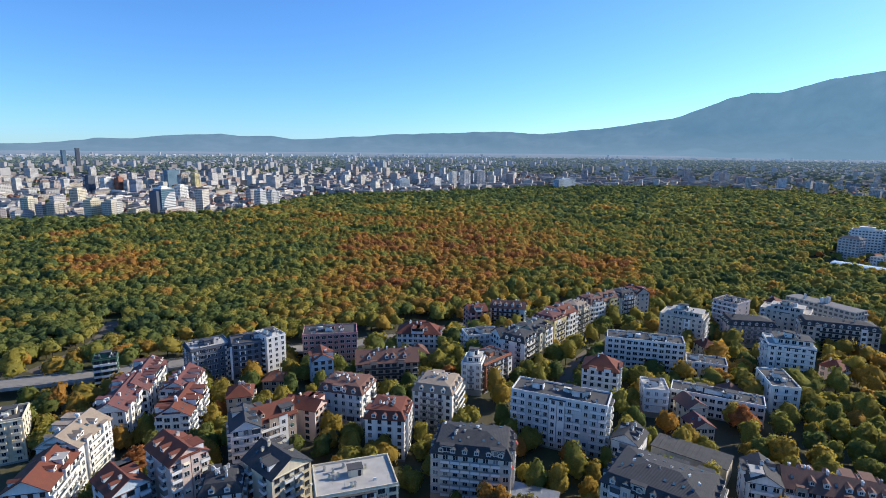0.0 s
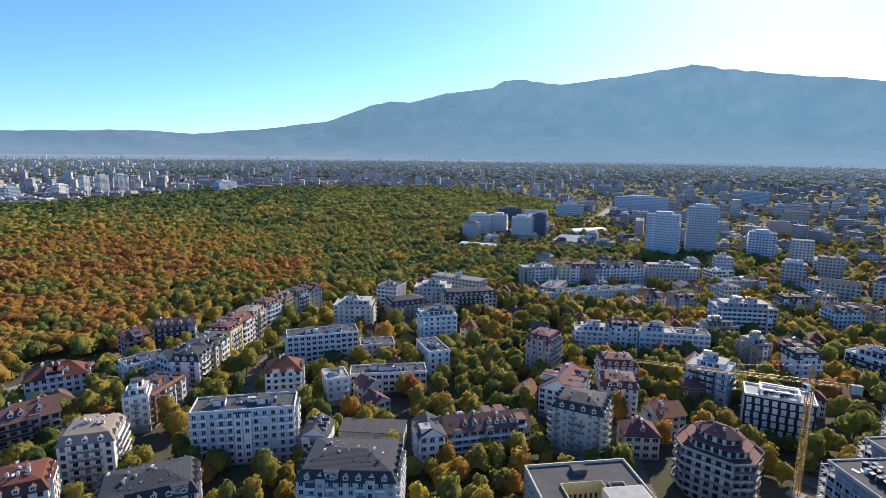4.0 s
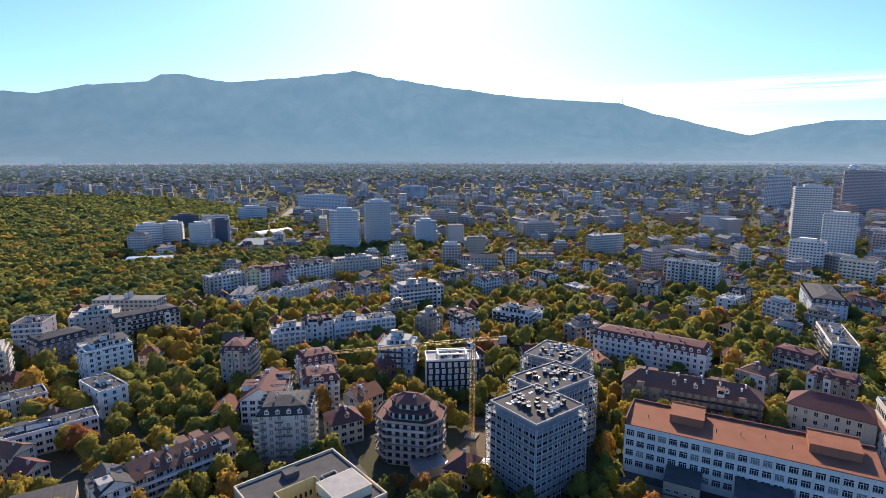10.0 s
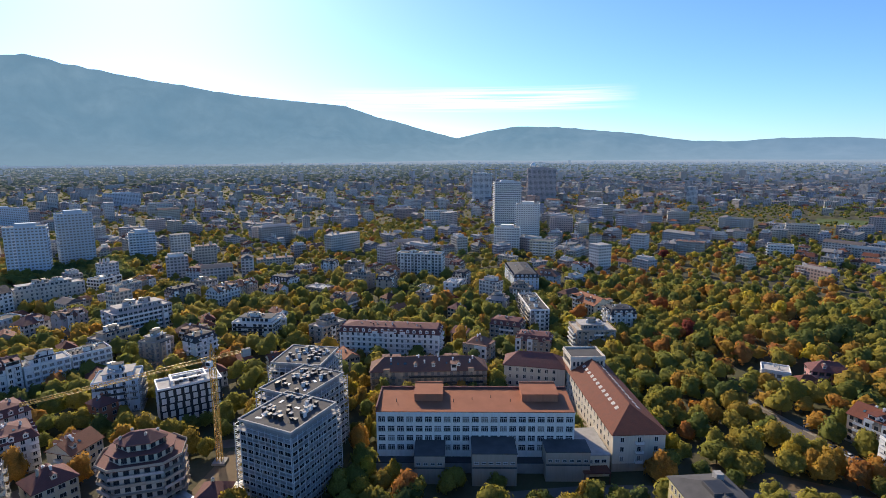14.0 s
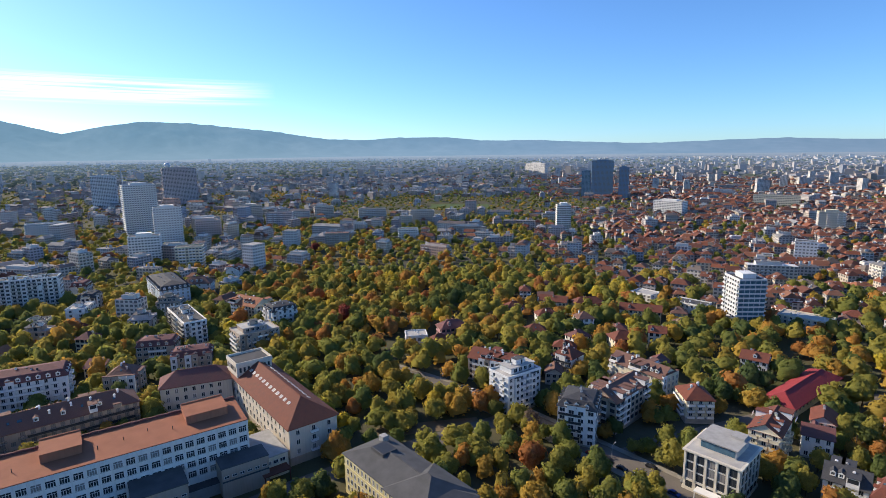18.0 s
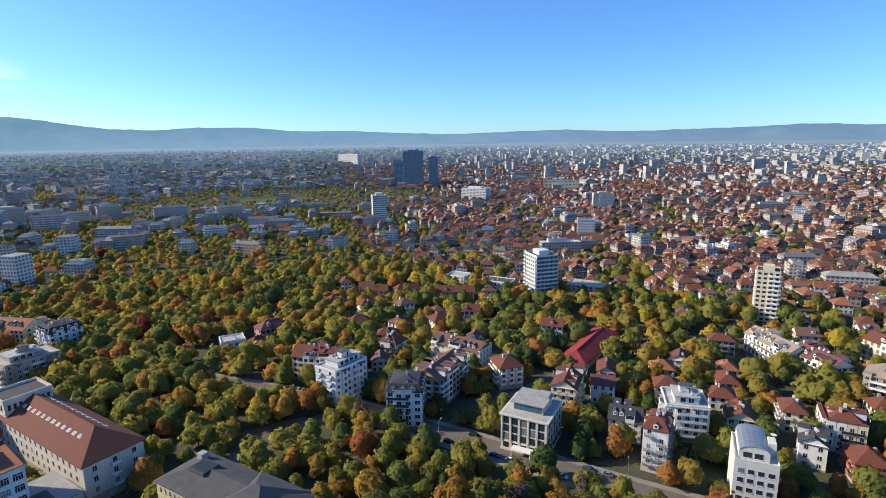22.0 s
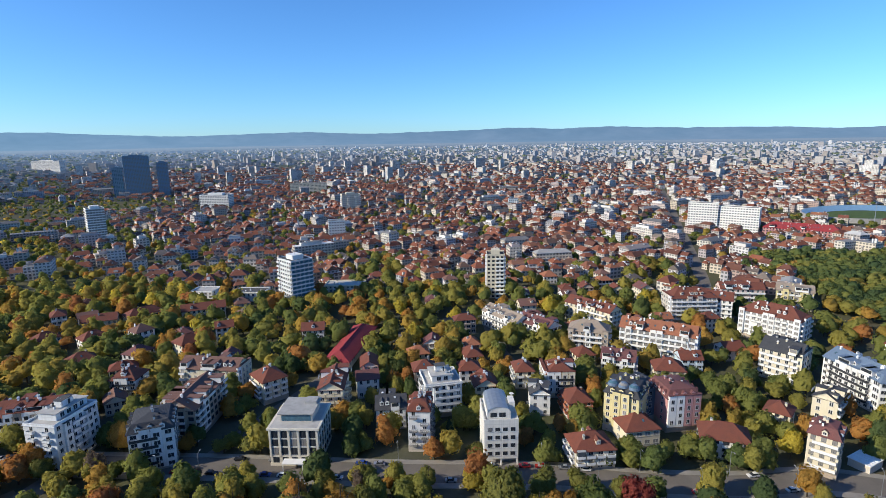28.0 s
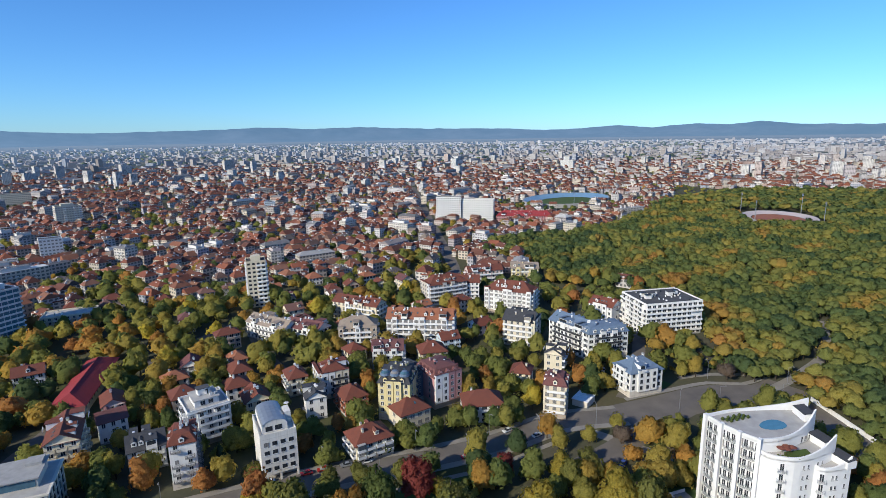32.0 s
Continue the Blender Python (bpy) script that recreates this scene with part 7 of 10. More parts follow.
def high_rise(x, y, rot, w, d, h, wall, balcony=0.5, name="tower_block", label="", crown=True, seed=1, glazed=-1):
    """A slab or tower block with window rows and balcony bands; its far-off windows are one part."""
    ob = thing(name, x, y, rot, label or f"tall {WALL_WORDS[wall]} tower block above the trees", "tower block")
    take(x, y, w, d, rot)
    rnd = random.Random(seed)
    a, b = w / 2, d / 2
    part("wall", Shape().box(-a, a, -b, b, 0, h), [WALL[wall]], ob)
    n = max(2, int(h / 2.9))
    fh = h / n
    s = Shape()
    for side, (length, turn, off) in enumerate(((w, 0.0, b), (d, math.pi / 2, a), (w, math.pi, b), (d, -math.pi / 2, a))):
        cols = max(2, int(length / 3.0))
        kinds = [rnd.random() < balcony for _ in range(cols)]
        m0 = Matrix.Rotation(turn, 4, "Z")
        for k in range(n):
            z = k * fh
            for i in range(cols):
                lx = (i + 0.5 - cols / 2) * length / cols
                c = length / cols
                if side == glazed:
                    s.add(Shape().face([(lx - c * 0.46, -off - 0.03, z + 0.7), (lx + c * 0.46, -off - 0.03, z + 0.7), (lx + c * 0.46, -off - 0.03, z + 2.6), (lx - c * 0.46, -off - 0.03, z + 2.6)], 2), m0)
                    continue
                s.add(Shape().face([(lx - c * 0.3, -off - 0.03, z + 0.9), (lx + c * 0.3, -off - 0.03, z + 0.9), (lx + c * 0.3, -off - 0.03, z + 2.3), (lx - c * 0.3, -off - 0.03, z + 2.3)], 0), m0)
                if kinds[i]:
                    s.add(Shape().box(lx - c * 0.48, lx + c * 0.48, -off - 1.1, -off - 0.04, z, z + 0.95, 1, True), m0)
    # panes past 450 m are paler: reflected sky is put into their colour
    part("glazing", s, [BLUE_PANE if wall == "glassblue" else LOGGIA_PANE if math.hypot(x, y) > 450 else PANE, WALL[wall] if seed % 2 else WHITE, BLUE_PANE], ob, kind="stuff")
    part("parapet", Shape().ring(w + 0.3, d + 0.3, 0.4, h, h + 0.8), [WALL[wall]], ob)
    part("roof", Shape().face([(-a, -b, h + 0.05), (a, -b, h + 0.05), (a, b, h + 0.05), (-a, b, h + 0.05)]), [BITUMEN], ob)
    if crown:
        part("lift_house", Shape().box(-w * 0.25, w * 0.25, -d * 0.25, d * 0.25, h, h + 3.4), [WALL[wall]], ob)
        part("mast", Shape().tube(0, 0, h + 3.4, h + 9, 0.12, 0.06, 6), [STEEL], ob)
    return ob


def sail_tower(x, y, rot, w, d, h):
    """Glass office tower whose front carries white sunshades that step out along a curve, like a sail."""
    ob = thing("office_tower", x, y, rot, "green-blue glass office tower with a curved sail of white bands", "tower block")
    take(x, y, w, d, rot)
    a, b = w / 2, d / 2
    part("wall", Shape().box(-a * 0.55, a, -b, b, 0, h), [WALL["glassblue"]], ob)
    part("side_wing", Shape().box(-a, -a * 0.55, -b + 2, b, 0, h - 2.5), [WALL["slate"]], ob)
    part("top_frame", Shape().box(-a * 0.55, a * 0.7, -b - 0.4, b, h, h + 1.6, 0, True), [WHITE], ob)
    part("lift_house", Shape().box(-a * 0.2, a * 0.4, -b * 0.5, b * 0.5, h + 1.6, h + 4.6), [WHITE], ob)
    n = 15
    for k in range(n):
        z = 1.5 + (h - 7) * k / n
        x0 = -a * 0.5 + a * 1.35 * (1 - math.sqrt(max(0.0, 1 - (k / n) ** 2)))
        part("sunshade_band", Shape().box(x0, a + 0.5, -b - 0.7, -b, z, z + 1.55, 0, True), [WHITE], ob)
    for k in range(13):
        part("window_band", Shape().box(-a * 0.55, a, -b - 0.06, -b, 2.5 + k * 3.4, 4.4 + k * 3.4), [BLUE_PANE], ob)
    return ob


def black_white_block():
    """New office block of dark cladding with white panels and a framed white roof."""
    ob = thing("office_building", 240.5, 107, -59, "dark office block with white panels and a framed white roof", "building")
    take(240.5, 107, 27, 14, -59)
    a, b, h = 13.0, 6.5, 17.0
    part("wall", Shape().loft(26, 13, [(0, 0, 0), (h - 0.6, 0, 0), (h - 0.6, 0.3, 0), (h, 0.3, 0)]), [DARK_METAL], ob)
    panel = shared(("wall_panel",), lambda: Shape().box(-0.95, 0.95, -0.18, 0, 0, 2.5, 0, True), [WALL["white"]])
    for turn, length, off in ((0.0, 26, b), (math.pi / 2, 13, a), (-math.pi / 2, 13, a)):
        k = int(length / 3.2)
        for i in range(k):
            for f in range(5):
                lx = (i + 0.5 - k / 2) * 3.2 + (0.5 if f % 2 else -0.5) * 0.3
                part("wall_panel", panel, None, ob, at=(lx * math.cos(turn) + off * math.sin(turn), lx * math.sin(turn) - off * math.cos(turn), 0.9 + f * 3.2), turn=turn)
    part("roof", Shape().face([(-a, -b, h + 0.04), (a, -b, h + 0.04), (a, b, h + 0.04), (-a, b, h + 0.04)]), [PALE_ROOF], ob)
    part("parapet", Shape().ring(26.6, 13.6, 0.5, h, h + 0.9), [WHITE], ob)
    part("roof_frame", Shape().ring(15, 8.4, 0.8, h + 2.3, h + 2.8).box(-7.4, -6.9, -4.1, -3.6, h, h + 2.3).box(6.9, 7.4, -4.1, -3.6, h, h + 2.3).box(-7.4, -6.9, 3.6, 4.1, h, h + 2.3).box(6.9, 7.4, 3.6, 4.1, h, h + 2.3), [WHITE], ob)
    for i in range(6):
        part("roof_unit", shared(("roof_unit",), lambda: Shape().box(-0.8, 0.8, -0.7, 0.7, 0, 1.6), [DARK_METAL]), None, ob, at=(-5 + i * 2.0, (i % 3 - 1) * 1.8, h + 0.04))


def low_sheds():
    """Small sheds of the building site and a bright metal roof."""
    for x, y, w, d, h, rot, mat, words in ((25, 163, 16, 10, 5, -20, STEEL, "low workshop with a bright dented metal roof"), (176, 63, 10, 5, 3.2, 20, WHITE, "white site cabin beside the crane"),
                                           (168, 84, 12, 8, 4, -35, STEEL, "low site shed with a pale sheet roof"), (188, 92, 9, 6, 3.4, -20, PALE_ROOF, "small flat-roofed shed on the building site"),
                                           (87, 188, 26, 11, 8, -36, BITUMEN, "long low block with a dark slatted roof"), (-131, -191, 9, 7, 3, 35, WHITE, "white canopy beside the boulevard")):
        ob = thing("shed", x, y, rot, words, "shed")
        take(x, y, w, d, rot)
        part("wall", Shape().box(-w / 2, w / 2, -d / 2, d / 2, 0, h), [WALL["beige"]], ob)
        part("roof", Shape().box(-w / 2 - 0.3, w / 2 + 0.3, -d / 2 - 0.3, d / 2 + 0.3, h, h + 0.25, 0, True), [mat], ob)
        for i in range(int(w / 1.6)):
            part("roof_rib", shared(("roof_rib", d), lambda: Shape().box(-0.07, 0.07, -d / 2, d / 2, 0, 0.12), [mat]), None, ob, at=(-w / 2 + 0.8 + i * 1.6, 0, h + 0.25))


black_white_block()
low_sheds()
school()
old_wing()
unfinished_block()
tower_crane()
court_building()
yellow_institute()
white_hotel()
classical_villa()
arched_office()
red_hall()


# ---- high-rise landmarks ----
high_rise(4, -401, -178, 12.9, 14, 33.0, "cream", 0.9, label="tall beige tower block with stacked balconies", crown=True, seed=2)
high_rise(151, -377, -130, 17.4, 20, 33.3, "panel", 0.85, label="white and blue-grey tower block above the trees", crown=True, seed=3, glazed=0)
high_rise(-254, -711, 156, 33.9, 14, 34.0, "white", 0.0, label="long cream hospital slab with window rows", crown=False, seed=4)
high_rise(-291, -695, 148, 45.5, 14, 30.5, "white", 0.0, label="long cream hospital slab with window rows", crown=False, seed=5)
high_rise(489, -604, -134, 19.1, 18, 42.2, "white", 0.3, label="slender white tower with a grey flank", crown=True, seed=6, glazed=0)
high_rise(810, -1145, -143, 51.4, 30, 90.6, "glassblue", 0.0, label="dark glass office tower on the skyline", crown=True, seed=7)
high_rise(746, -1141, -150, 22.1, 25, 76.5, "glassblue", 0.0, label="dark glass office tower on the skyline", crown=True, seed=8)
high_rise(856, -1145, -151, 20.6, 25, 65.1, "glassblue", 0.0, label="dark glass office tower on the skyline", crown=True, seed=9)
high_rise(248, -876, -156, 30.1, 20, 30.7, "cream", 0.4, label="", crown=True, seed=10)
high_rise(199, -636, -160, 19.3, 14, 22.8, "white", 0.4, label="", crown=False, seed=11)
high_rise(440, -1213, -162, 81.3, 22, 23.1, "cream", 0.0, label="wide pale civic slab behind the red roofs", crown=False, seed=12)
high_rise(507, -924, -176, 52, 24, 26.1, "white", 0.0, label="", crown=True, seed=13)
high_rise(1721, -1925, -184, 126, 24, 58, "white", 0.0, label="", crown=True, seed=14)
high_rise(-20, -899, -177, 15.6, 14, 19.5, "paleblue", 0.0, label="", crown=False, seed=15)
high_rise(225, -610, -161, 10.2, 14, 8.0, "white", 0.0, label="", crown=False, seed=16)
high_rise(1352, -157, -103, 45.2, 22, 73.3, "panel", 0.4, label="grey unfinished tower block on the skyline", crown=True, seed=17)
high_rise(881, -143, -89, 41.7, 20, 75.3, "panel", 0.8, label="raw concrete tower frame under construction", crown=True, seed=18)
_sphere_tower = high_rise(1345, -304, -98, 69.4, 24, 86.3, "pinkgrey", 0.2, label="pinkish tower block with a white sphere on top", crown=True, seed=19)
high_rise(762, -154, -101, 32.2, 18, 50.7, "white", 0.2, label="", crown=True, seed=20)
high_rise(664, -109, -104, 30.5, 18, 30.3, "white", 0.5, label="", crown=True, seed=21)
high_rise(608, -141, -113, 26.5, 16, 22.2, "cream", 0.6, label="", crown=False, seed=22)
high_rise(891, -435, -110, 33.1, 14, 23.5, "beige", 0.5, label="", crown=False, seed=23)
high_rise(812, -488, -120, 46.5, 14, 21.0, "beige", 0.5, label="", crown=False, seed=24)
high_rise(955, -327, -113, 37.2, 14, 27.7, "beige", 0.5, label="", crown=True, seed=25)
high_rise(840, -333, -121, 40.4, 14, 24.5, "pinkgrey", 0.5, label="", crown=False, seed=26)
high_rise(717, -525, -119, 38.7, 14, 23.1, "beige", 0.5, label="", crown=False, seed=27)
high_rise(596, -413, -123, 25.4, 14, 15.9, "white", 0.4, label="", crown=False, seed=28)
high_rise(785, -209, -108, 31.4, 14, 27.9, "pinkgrey", 0.4, label="", crown=True, seed=29)
high_rise(550, 389, -63, 34.4, 20, 50.9, "paleblue", 0.2, label="pale blue-grey tower block over the trees", crown=True, seed=30)
high_rise(599, 373, -50, 31.9, 20, 58.8, "paleblue", 0.4, label="pale pinkish tower block over the trees", crown=True, seed=31)
high_rise(630, 318, -60, 26.2, 16, 33.3, "paleblue", 0.3, label="", crown=True, seed=32)
high_rise(460, 623, -38, 27.9, 15, 31.1, "white", 0.6, label="white and dark apartment block beside the wood", crown=True, seed=33)
high_rise(487, 614, -45, 22.6, 15, 30.8, "white", 0.6, label="white and dark apartment block beside the wood", crown=True, seed=34)
high_rise(496, 576, -32, 23.4, 15, 30.7, "white", 0.6, label="white and dark apartment block beside the wood", crown=True, seed=35)
high_rise(529, 575, -39, 21.3, 15, 32.2, "slate", 0.6, label="dark apartment block beside the wood", crown=True, seed=36)
high_rise(589, 714, -41, 38.5, 15, 25.8, "slate", 0.5, label="dark apartment block beside the wood", crown=True, seed=37)
high_rise(625, 689, -48, 37.5, 15, 23.3, "white", 0.5, label="white and dark apartment block beside the wood", crown=False, seed=38)
high_rise(715, 700, -36, 46.0, 18, 28.3, "paleblue", 0.0, label="", crown=True, seed=39)
high_rise(941, 721, -48, 102.5, 20, 32.9, "paleblue", 0.0, label="", crown=True, seed=40)
high_rise(977, -35, -92, 50.2, 14, 20.5, "white", 0.3, label="", crown=False, seed=41)
high_rise(1313, 700, -67, 76.4, 18, 33.6, "paleblue", 0.0, label="", crown=True, seed=42)
high_rise(-582, 840, 67, 21.7, 18, 33.8, "cream", 0.4, label="", crown=True, seed=43)
high_rise(-554, 842, 81, 23.6, 18, 31.2, "beige", 0.4, label="", crown=True, seed=44)
high_rise(-527, 866, 74, 25.5, 18, 18.3, "cream", 0.2, label="", crown=False, seed=45)
sail_tower(-507, 905, 67, 33.8, 20, 47.6)
high_rise(-734, 1416, 68, 20, 16, 45, "tan", 0.3, label="ochre and grey tower block in the eastern estate", crown=True, seed=62)
high_rise(-702, 1420, 68, 16, 16, 46, "yellow", 0.3, label="ochre and grey tower block in the eastern estate", crown=True, seed=63)
high_rise(-866, 1310, 70, 30, 16, 41, "white", 0.2, label="wide white tower block in the eastern estate", crown=True, seed=64)
high_rise(-842, 1316, 70, 15, 16, 41, "brick", 0.2, label="brick-red tower block beside a white one", crown=True, seed=65)
high_rise(-910, 1305, 150, 26, 16, 45, "slate", 0.2, label="dark grey tower block in the eastern estate", crown=True, seed=66)
for _x, _y, _w, _h, _wall, _words, _seed in ((-2015, 2720, 35, 95, "glassblue", "tall blue glass office tower far across the city", 67), (-1952, 2735, 21, 105, "slate", "slender dark office tower far across the city", 68),
                                             (-482, 2914, 18, 55, "paleblue", "pale tower block of a far estate", 69), (-450, 2922, 18, 55, "paleblue", "pale tower block of a far estate", 70),
                                             (-420, 2928, 18, 55, "paleblue", "pale tower block of a far estate", 71)):
    _s = float(rim(math.hypot(_x, _y))) / math.hypot(_x, _y)
    high_rise(_x * _s, _y * _s, 140, _w * _s, 16 * _s, _h * _s, _wall, 0.0, label=_words, crown=False, seed=_seed).location.z = float(rise_of(math.hypot(_x, _y) * _s))
high_rise(-818, 1518, 61, 35.6, 20, 52.1, "glassblue", 0.0, label="", crown=True, seed=47)
high_rise(-583, 1114, 77, 23.2, 16, 37.4, "white", 0.2, label="", crown=True, seed=48)
high_rise(-635, 827, 82, 19.4, 16, 29.9, "beige", 0.4, label="", crown=True, seed=49)
high_rise(-684, 836, 78, 16.3, 16, 35.6, "cream", 0.4, label="", crown=True, seed=50)
high_rise(-655, 825, 72, 11.3, 16, 28.1, "pink", 0.4, label="", crown=True, seed=51)
high_rise(-758, 1051, 86, 24.0, 18, 33.3, "cream", 0.4, label="", crown=True, seed=52)
high_rise(-381, 1019, 65, 15.1, 16, 37.3, "panel", 0.4, label="", crown=True, seed=53)
high_rise(-375, 1070, 59, 19.2, 16, 31.3, "panel", 0.4, label="", crown=True, seed=54)
high_rise(-157, 1462, 41, 33.1, 18, 36.1, "paleblue", 0.2, label="", crown=True, seed=55)
high_rise(-72, 1532, 54, 28.4, 18, 36.2, "white", 0.4, label="", crown=True, seed=56)
high_rise(-26, 1623, 47, 18.3, 16, 49.9, "white", 0.4, label="", crown=True, seed=57)
high_rise(12, 1653, 41, 27.1, 18, 52.3, "white", 0.4, label="", crown=True, seed=58)
high_rise(56, 1683, 34, 29.2, 18, 51.5, "white", 0.4, label="", crown=True, seed=59)
high_rise(301, 1602, 41, 75.1, 20, 32.6, "paleblue", 0.0, label="", crown=True, seed=60)
high_rise(507, 687, 11, 33.5, 18, 20.0, "paleblue", 0.4, label="", crown=False, seed=61)


_ball = Shape()
for _i in range(6):
    _t0, _t1 = math.pi * (_i / 6 - 0.5), math.pi * ((_i + 1) / 6 - 0.5)
    _ball.tube(0, 0, 7 + 7 * math.sin(_t0), 7 + 7 * math.sin(_t1), 7 * math.cos(_t0) + 0.05, 7 * math.cos(_t1) + 0.05, 12, cap=_i == 5)
part("radar_dome", _ball, [WHITE], _sphere_tower, "white round radar dome", at=(-22, 0, 86.3))
_mast = thing("broadcast_mast", 4736, 597, 0, "thin steel broadcast mast on the mountain ridge", "mast", z=505.0)
part("shaft", Shape().tube(0, 0, 0, 62, 3.0, 1.2, 6), [STEEL], _mast)
_jib = thing("tower_crane", 905, -128, 25, "slender far-off tower crane beside the concrete frame", "crane")
part("mast", Shape().box(-0.8, 0.8, -0.8, 0.8, 0, 98), [STEEL], _jib)
part("jib", Shape().box(-12, 34, -0.5, 0.5, 94, 95.2, 0, True), [CRANE_YELLOW], _jib)


# ---- plan of the zones ----
WOOD_YAW = np.array([-318, -300, -260, -240, -232, -228.5, -226, -222, -217, -212, -208, -205, -203])
WOOD_NEAR = np.array([366, 250, 200, 228, 270, 289, 334, 420, 443, 435, 490, 560, 600])
WOOD_FAR = np.array([1037, 1100, 1300, 1300, 1250, 1200, 1150, 1000, 720, 640, 620, 600, 600])
PARK_YAW = np.array([-50, -45, -37, -31.4, -27, -21, -17, -8, -5, 2, 12.7, 18, 21, 25, 27.7, 34.5, 42])
PARK_NEAR = np.array([900, 880, 860, 667, 550, 500, 463, 452, 440, 373, 352, 348, 350, 354, 358, 349, 366])
PARK_FAR = np.array([900, 1200, 1636, 1778, 1810, 1836, 1780, 1665, 1560, 1410, 1333, 1180, 1064, 1000, 1000, 1007, 1037])


GROVE_YAW = np.array([-63, -62, -57, -53, -48, -43, -40, -34.7, -31, -22, -21])
GROVE_NEAR = np.array([690, 592, 600, 620, 590, 560, 482, 455, 465, 465, 490])
GROVE_FAR = np.array([690, 720, 690, 716, 682, 670, 645, 660, 700, 700, 510])


def headings(x, y):
    a = np.degrees(np.arctan2(-x, y))
    return np.where(a > 42, a - 360, a)


def in_wood(x, y):
    yaw, r = headings(x, y), np.hypot(x, y)
    one = (yaw >= -50) & (r > np.interp(yaw, PARK_YAW, PARK_NEAR)) & (r < np.interp(yaw, PARK_YAW, PARK_FAR))
    two = (yaw <= -203) & (r > np.interp(yaw, WOOD_YAW, WOOD_NEAR)) & (r < np.interp(yaw, WOOD_YAW, WOOD_FAR))
    grove = (yaw > -63) & (yaw < -21) & (r > np.interp(yaw, GROVE_YAW, GROVE_NEAR)) & (r < np.interp(yaw, GROVE_YAW, GROVE_FAR))
    return one | two | grove


BELT_YAW = np.array([-180, -176, -166, -155, -147, -142.6, -134, -128, -122, -116, -110, -106])
BELT_NEAR = np.array([420, 335, 305, 335, 330, 325, 215, 215, 215, 215, 250, 300])
BELT_FAR = np.array([420, 418, 413, 415, 473, 541, 608, 672, 668, 700, 560, 420])


def in_belt(x, y):
    """The belt of old park trees beyond the boulevard, with hardly a house in it."""
    yaw, r = headings(x, y), np.hypot(x, y)
    return (yaw > -180) & (yaw < -106) & (r > np.interp(yaw, BELT_YAW, BELT_NEAR)) & (r < np.interp(yaw, BELT_YAW, BELT_FAR))


FAR_PARK_YAW = np.array([-150, -145, -137, -126, -118, -112, -104])
FAR_PARK_NEAR = np.array([1230, 1110, 1020, 1000, 1080, 1480, 1560])
FAR_PARK_FAR = np.array([1240, 1290, 1380, 1430, 1300, 1640, 1640])


def in_far_park(x, y):
    """A park with a meadow between the western blocks, and the yellow avenue that runs on from it."""
    yaw, r = headings(x, y), np.hypot(x, y)
    return (yaw > -150) & (yaw < -104) & (r > np.interp(yaw, FAR_PARK_YAW, FAR_PARK_NEAR)) & (r < np.interp(yaw, FAR_PARK_YAW, FAR_PARK_FAR))


def is_free(x, y, margin=0.0):
    ok = np.ones(len(x), bool)
    for cx, cy, hw, hd, a in TAKEN:
        dx, dy = x - cx, y - cy
        u, v = dx * math.cos(a) + dy * math.sin(a), -dx * math.sin(a) + dy * math.cos(a)
        ok &= ~((abs(u) < hw + margin) & (abs(v) < hd + margin))
    return ok


def scatter(cell, r0, r1, seed, jitter=0.42):
    """Points of a shaken grid between two distances from the middle of the plan."""
    g = np.random.default_rng(seed)
    k = int(r1 / cell) + 1
    i, j = np.meshgrid(np.arange(-k, k + 1), np.arange(-k, k + 1))
    x = (i + g.uniform(-jitter, jitter, i.shape)).ravel() * cell
    y = (j + g.uniform(-jitter, jitter, j.shape)).ravel() * cell
    r = np.hypot(x, y)
    ok = (r > r0) & (r < r1)
    return x[ok], y[ok], g


def patches(x, y, size, seed):
    """Smooth noise from 0 to 1 over the plan, in patches of about that many metres."""
    out = np.zeros(len(x))
    g = np.random.default_rng(seed)
    for k in range(10):
        a, f = g.uniform(0, 2 * math.pi), g.uniform(0.5, 1.7) / size
        out += np.sin((x * math.cos(a) + y * math.sin(a)) * f * 2 * math.pi + g.uniform(0, 6.3))
    return np.clip(0.5 + out / 9, 0, 1)


# ---- villas between the larger houses ----
for _x, _y, _rot, _w, _d, _h, _wall, _roof, _seed in ((255.7, -209.5, -110, 18, 11, 9.2, "rose", "hip_mauve", 801), (247.8, -192.5, -100, 13, 10, 6.0, "pink", "hip_red", 802),
                                                      (261.6, -185.5, -120, 13, 11, 7.5, "white", "flat", 803), (268.2, -278, -115, 13, 10, 6.4, "cream", "hip_red", 804),
                                                      (240.8, -282, -120, 14, 10, 6.4, "white", "hip_red", 805), (258.5, -311, -150, 20, 11, 7.0, "cream", "gable_red", 806),
                                                      (238.7, -326, -125, 22, 11, 7.0, "cream", "hip_red", 807), (199.7, -333, -150, 27, 11, 9.0, "cream", "gable_red", 808),
                                                      (174.8, -273, -120, 14, 11, 9.2, "cream", "hip_red", 809), (213.7, -288, -120, 10.5, 10, 9.2, "white", "hip_dark", 810),
                                                      (222, -250, -130, 13, 10, 6.4, "cream", "hip_red", 811), (198, -262, -100, 12, 10, 6.4, "white", "hip_mauve", 812)):
    if is_free(np.array([_x]), np.array([_y]), 3.0)[0]:
        building(_x, _y, _rot, _w, _d, _h, _wall, _roof, _seed, "house", False, 2.8, 3.0, 0.25)


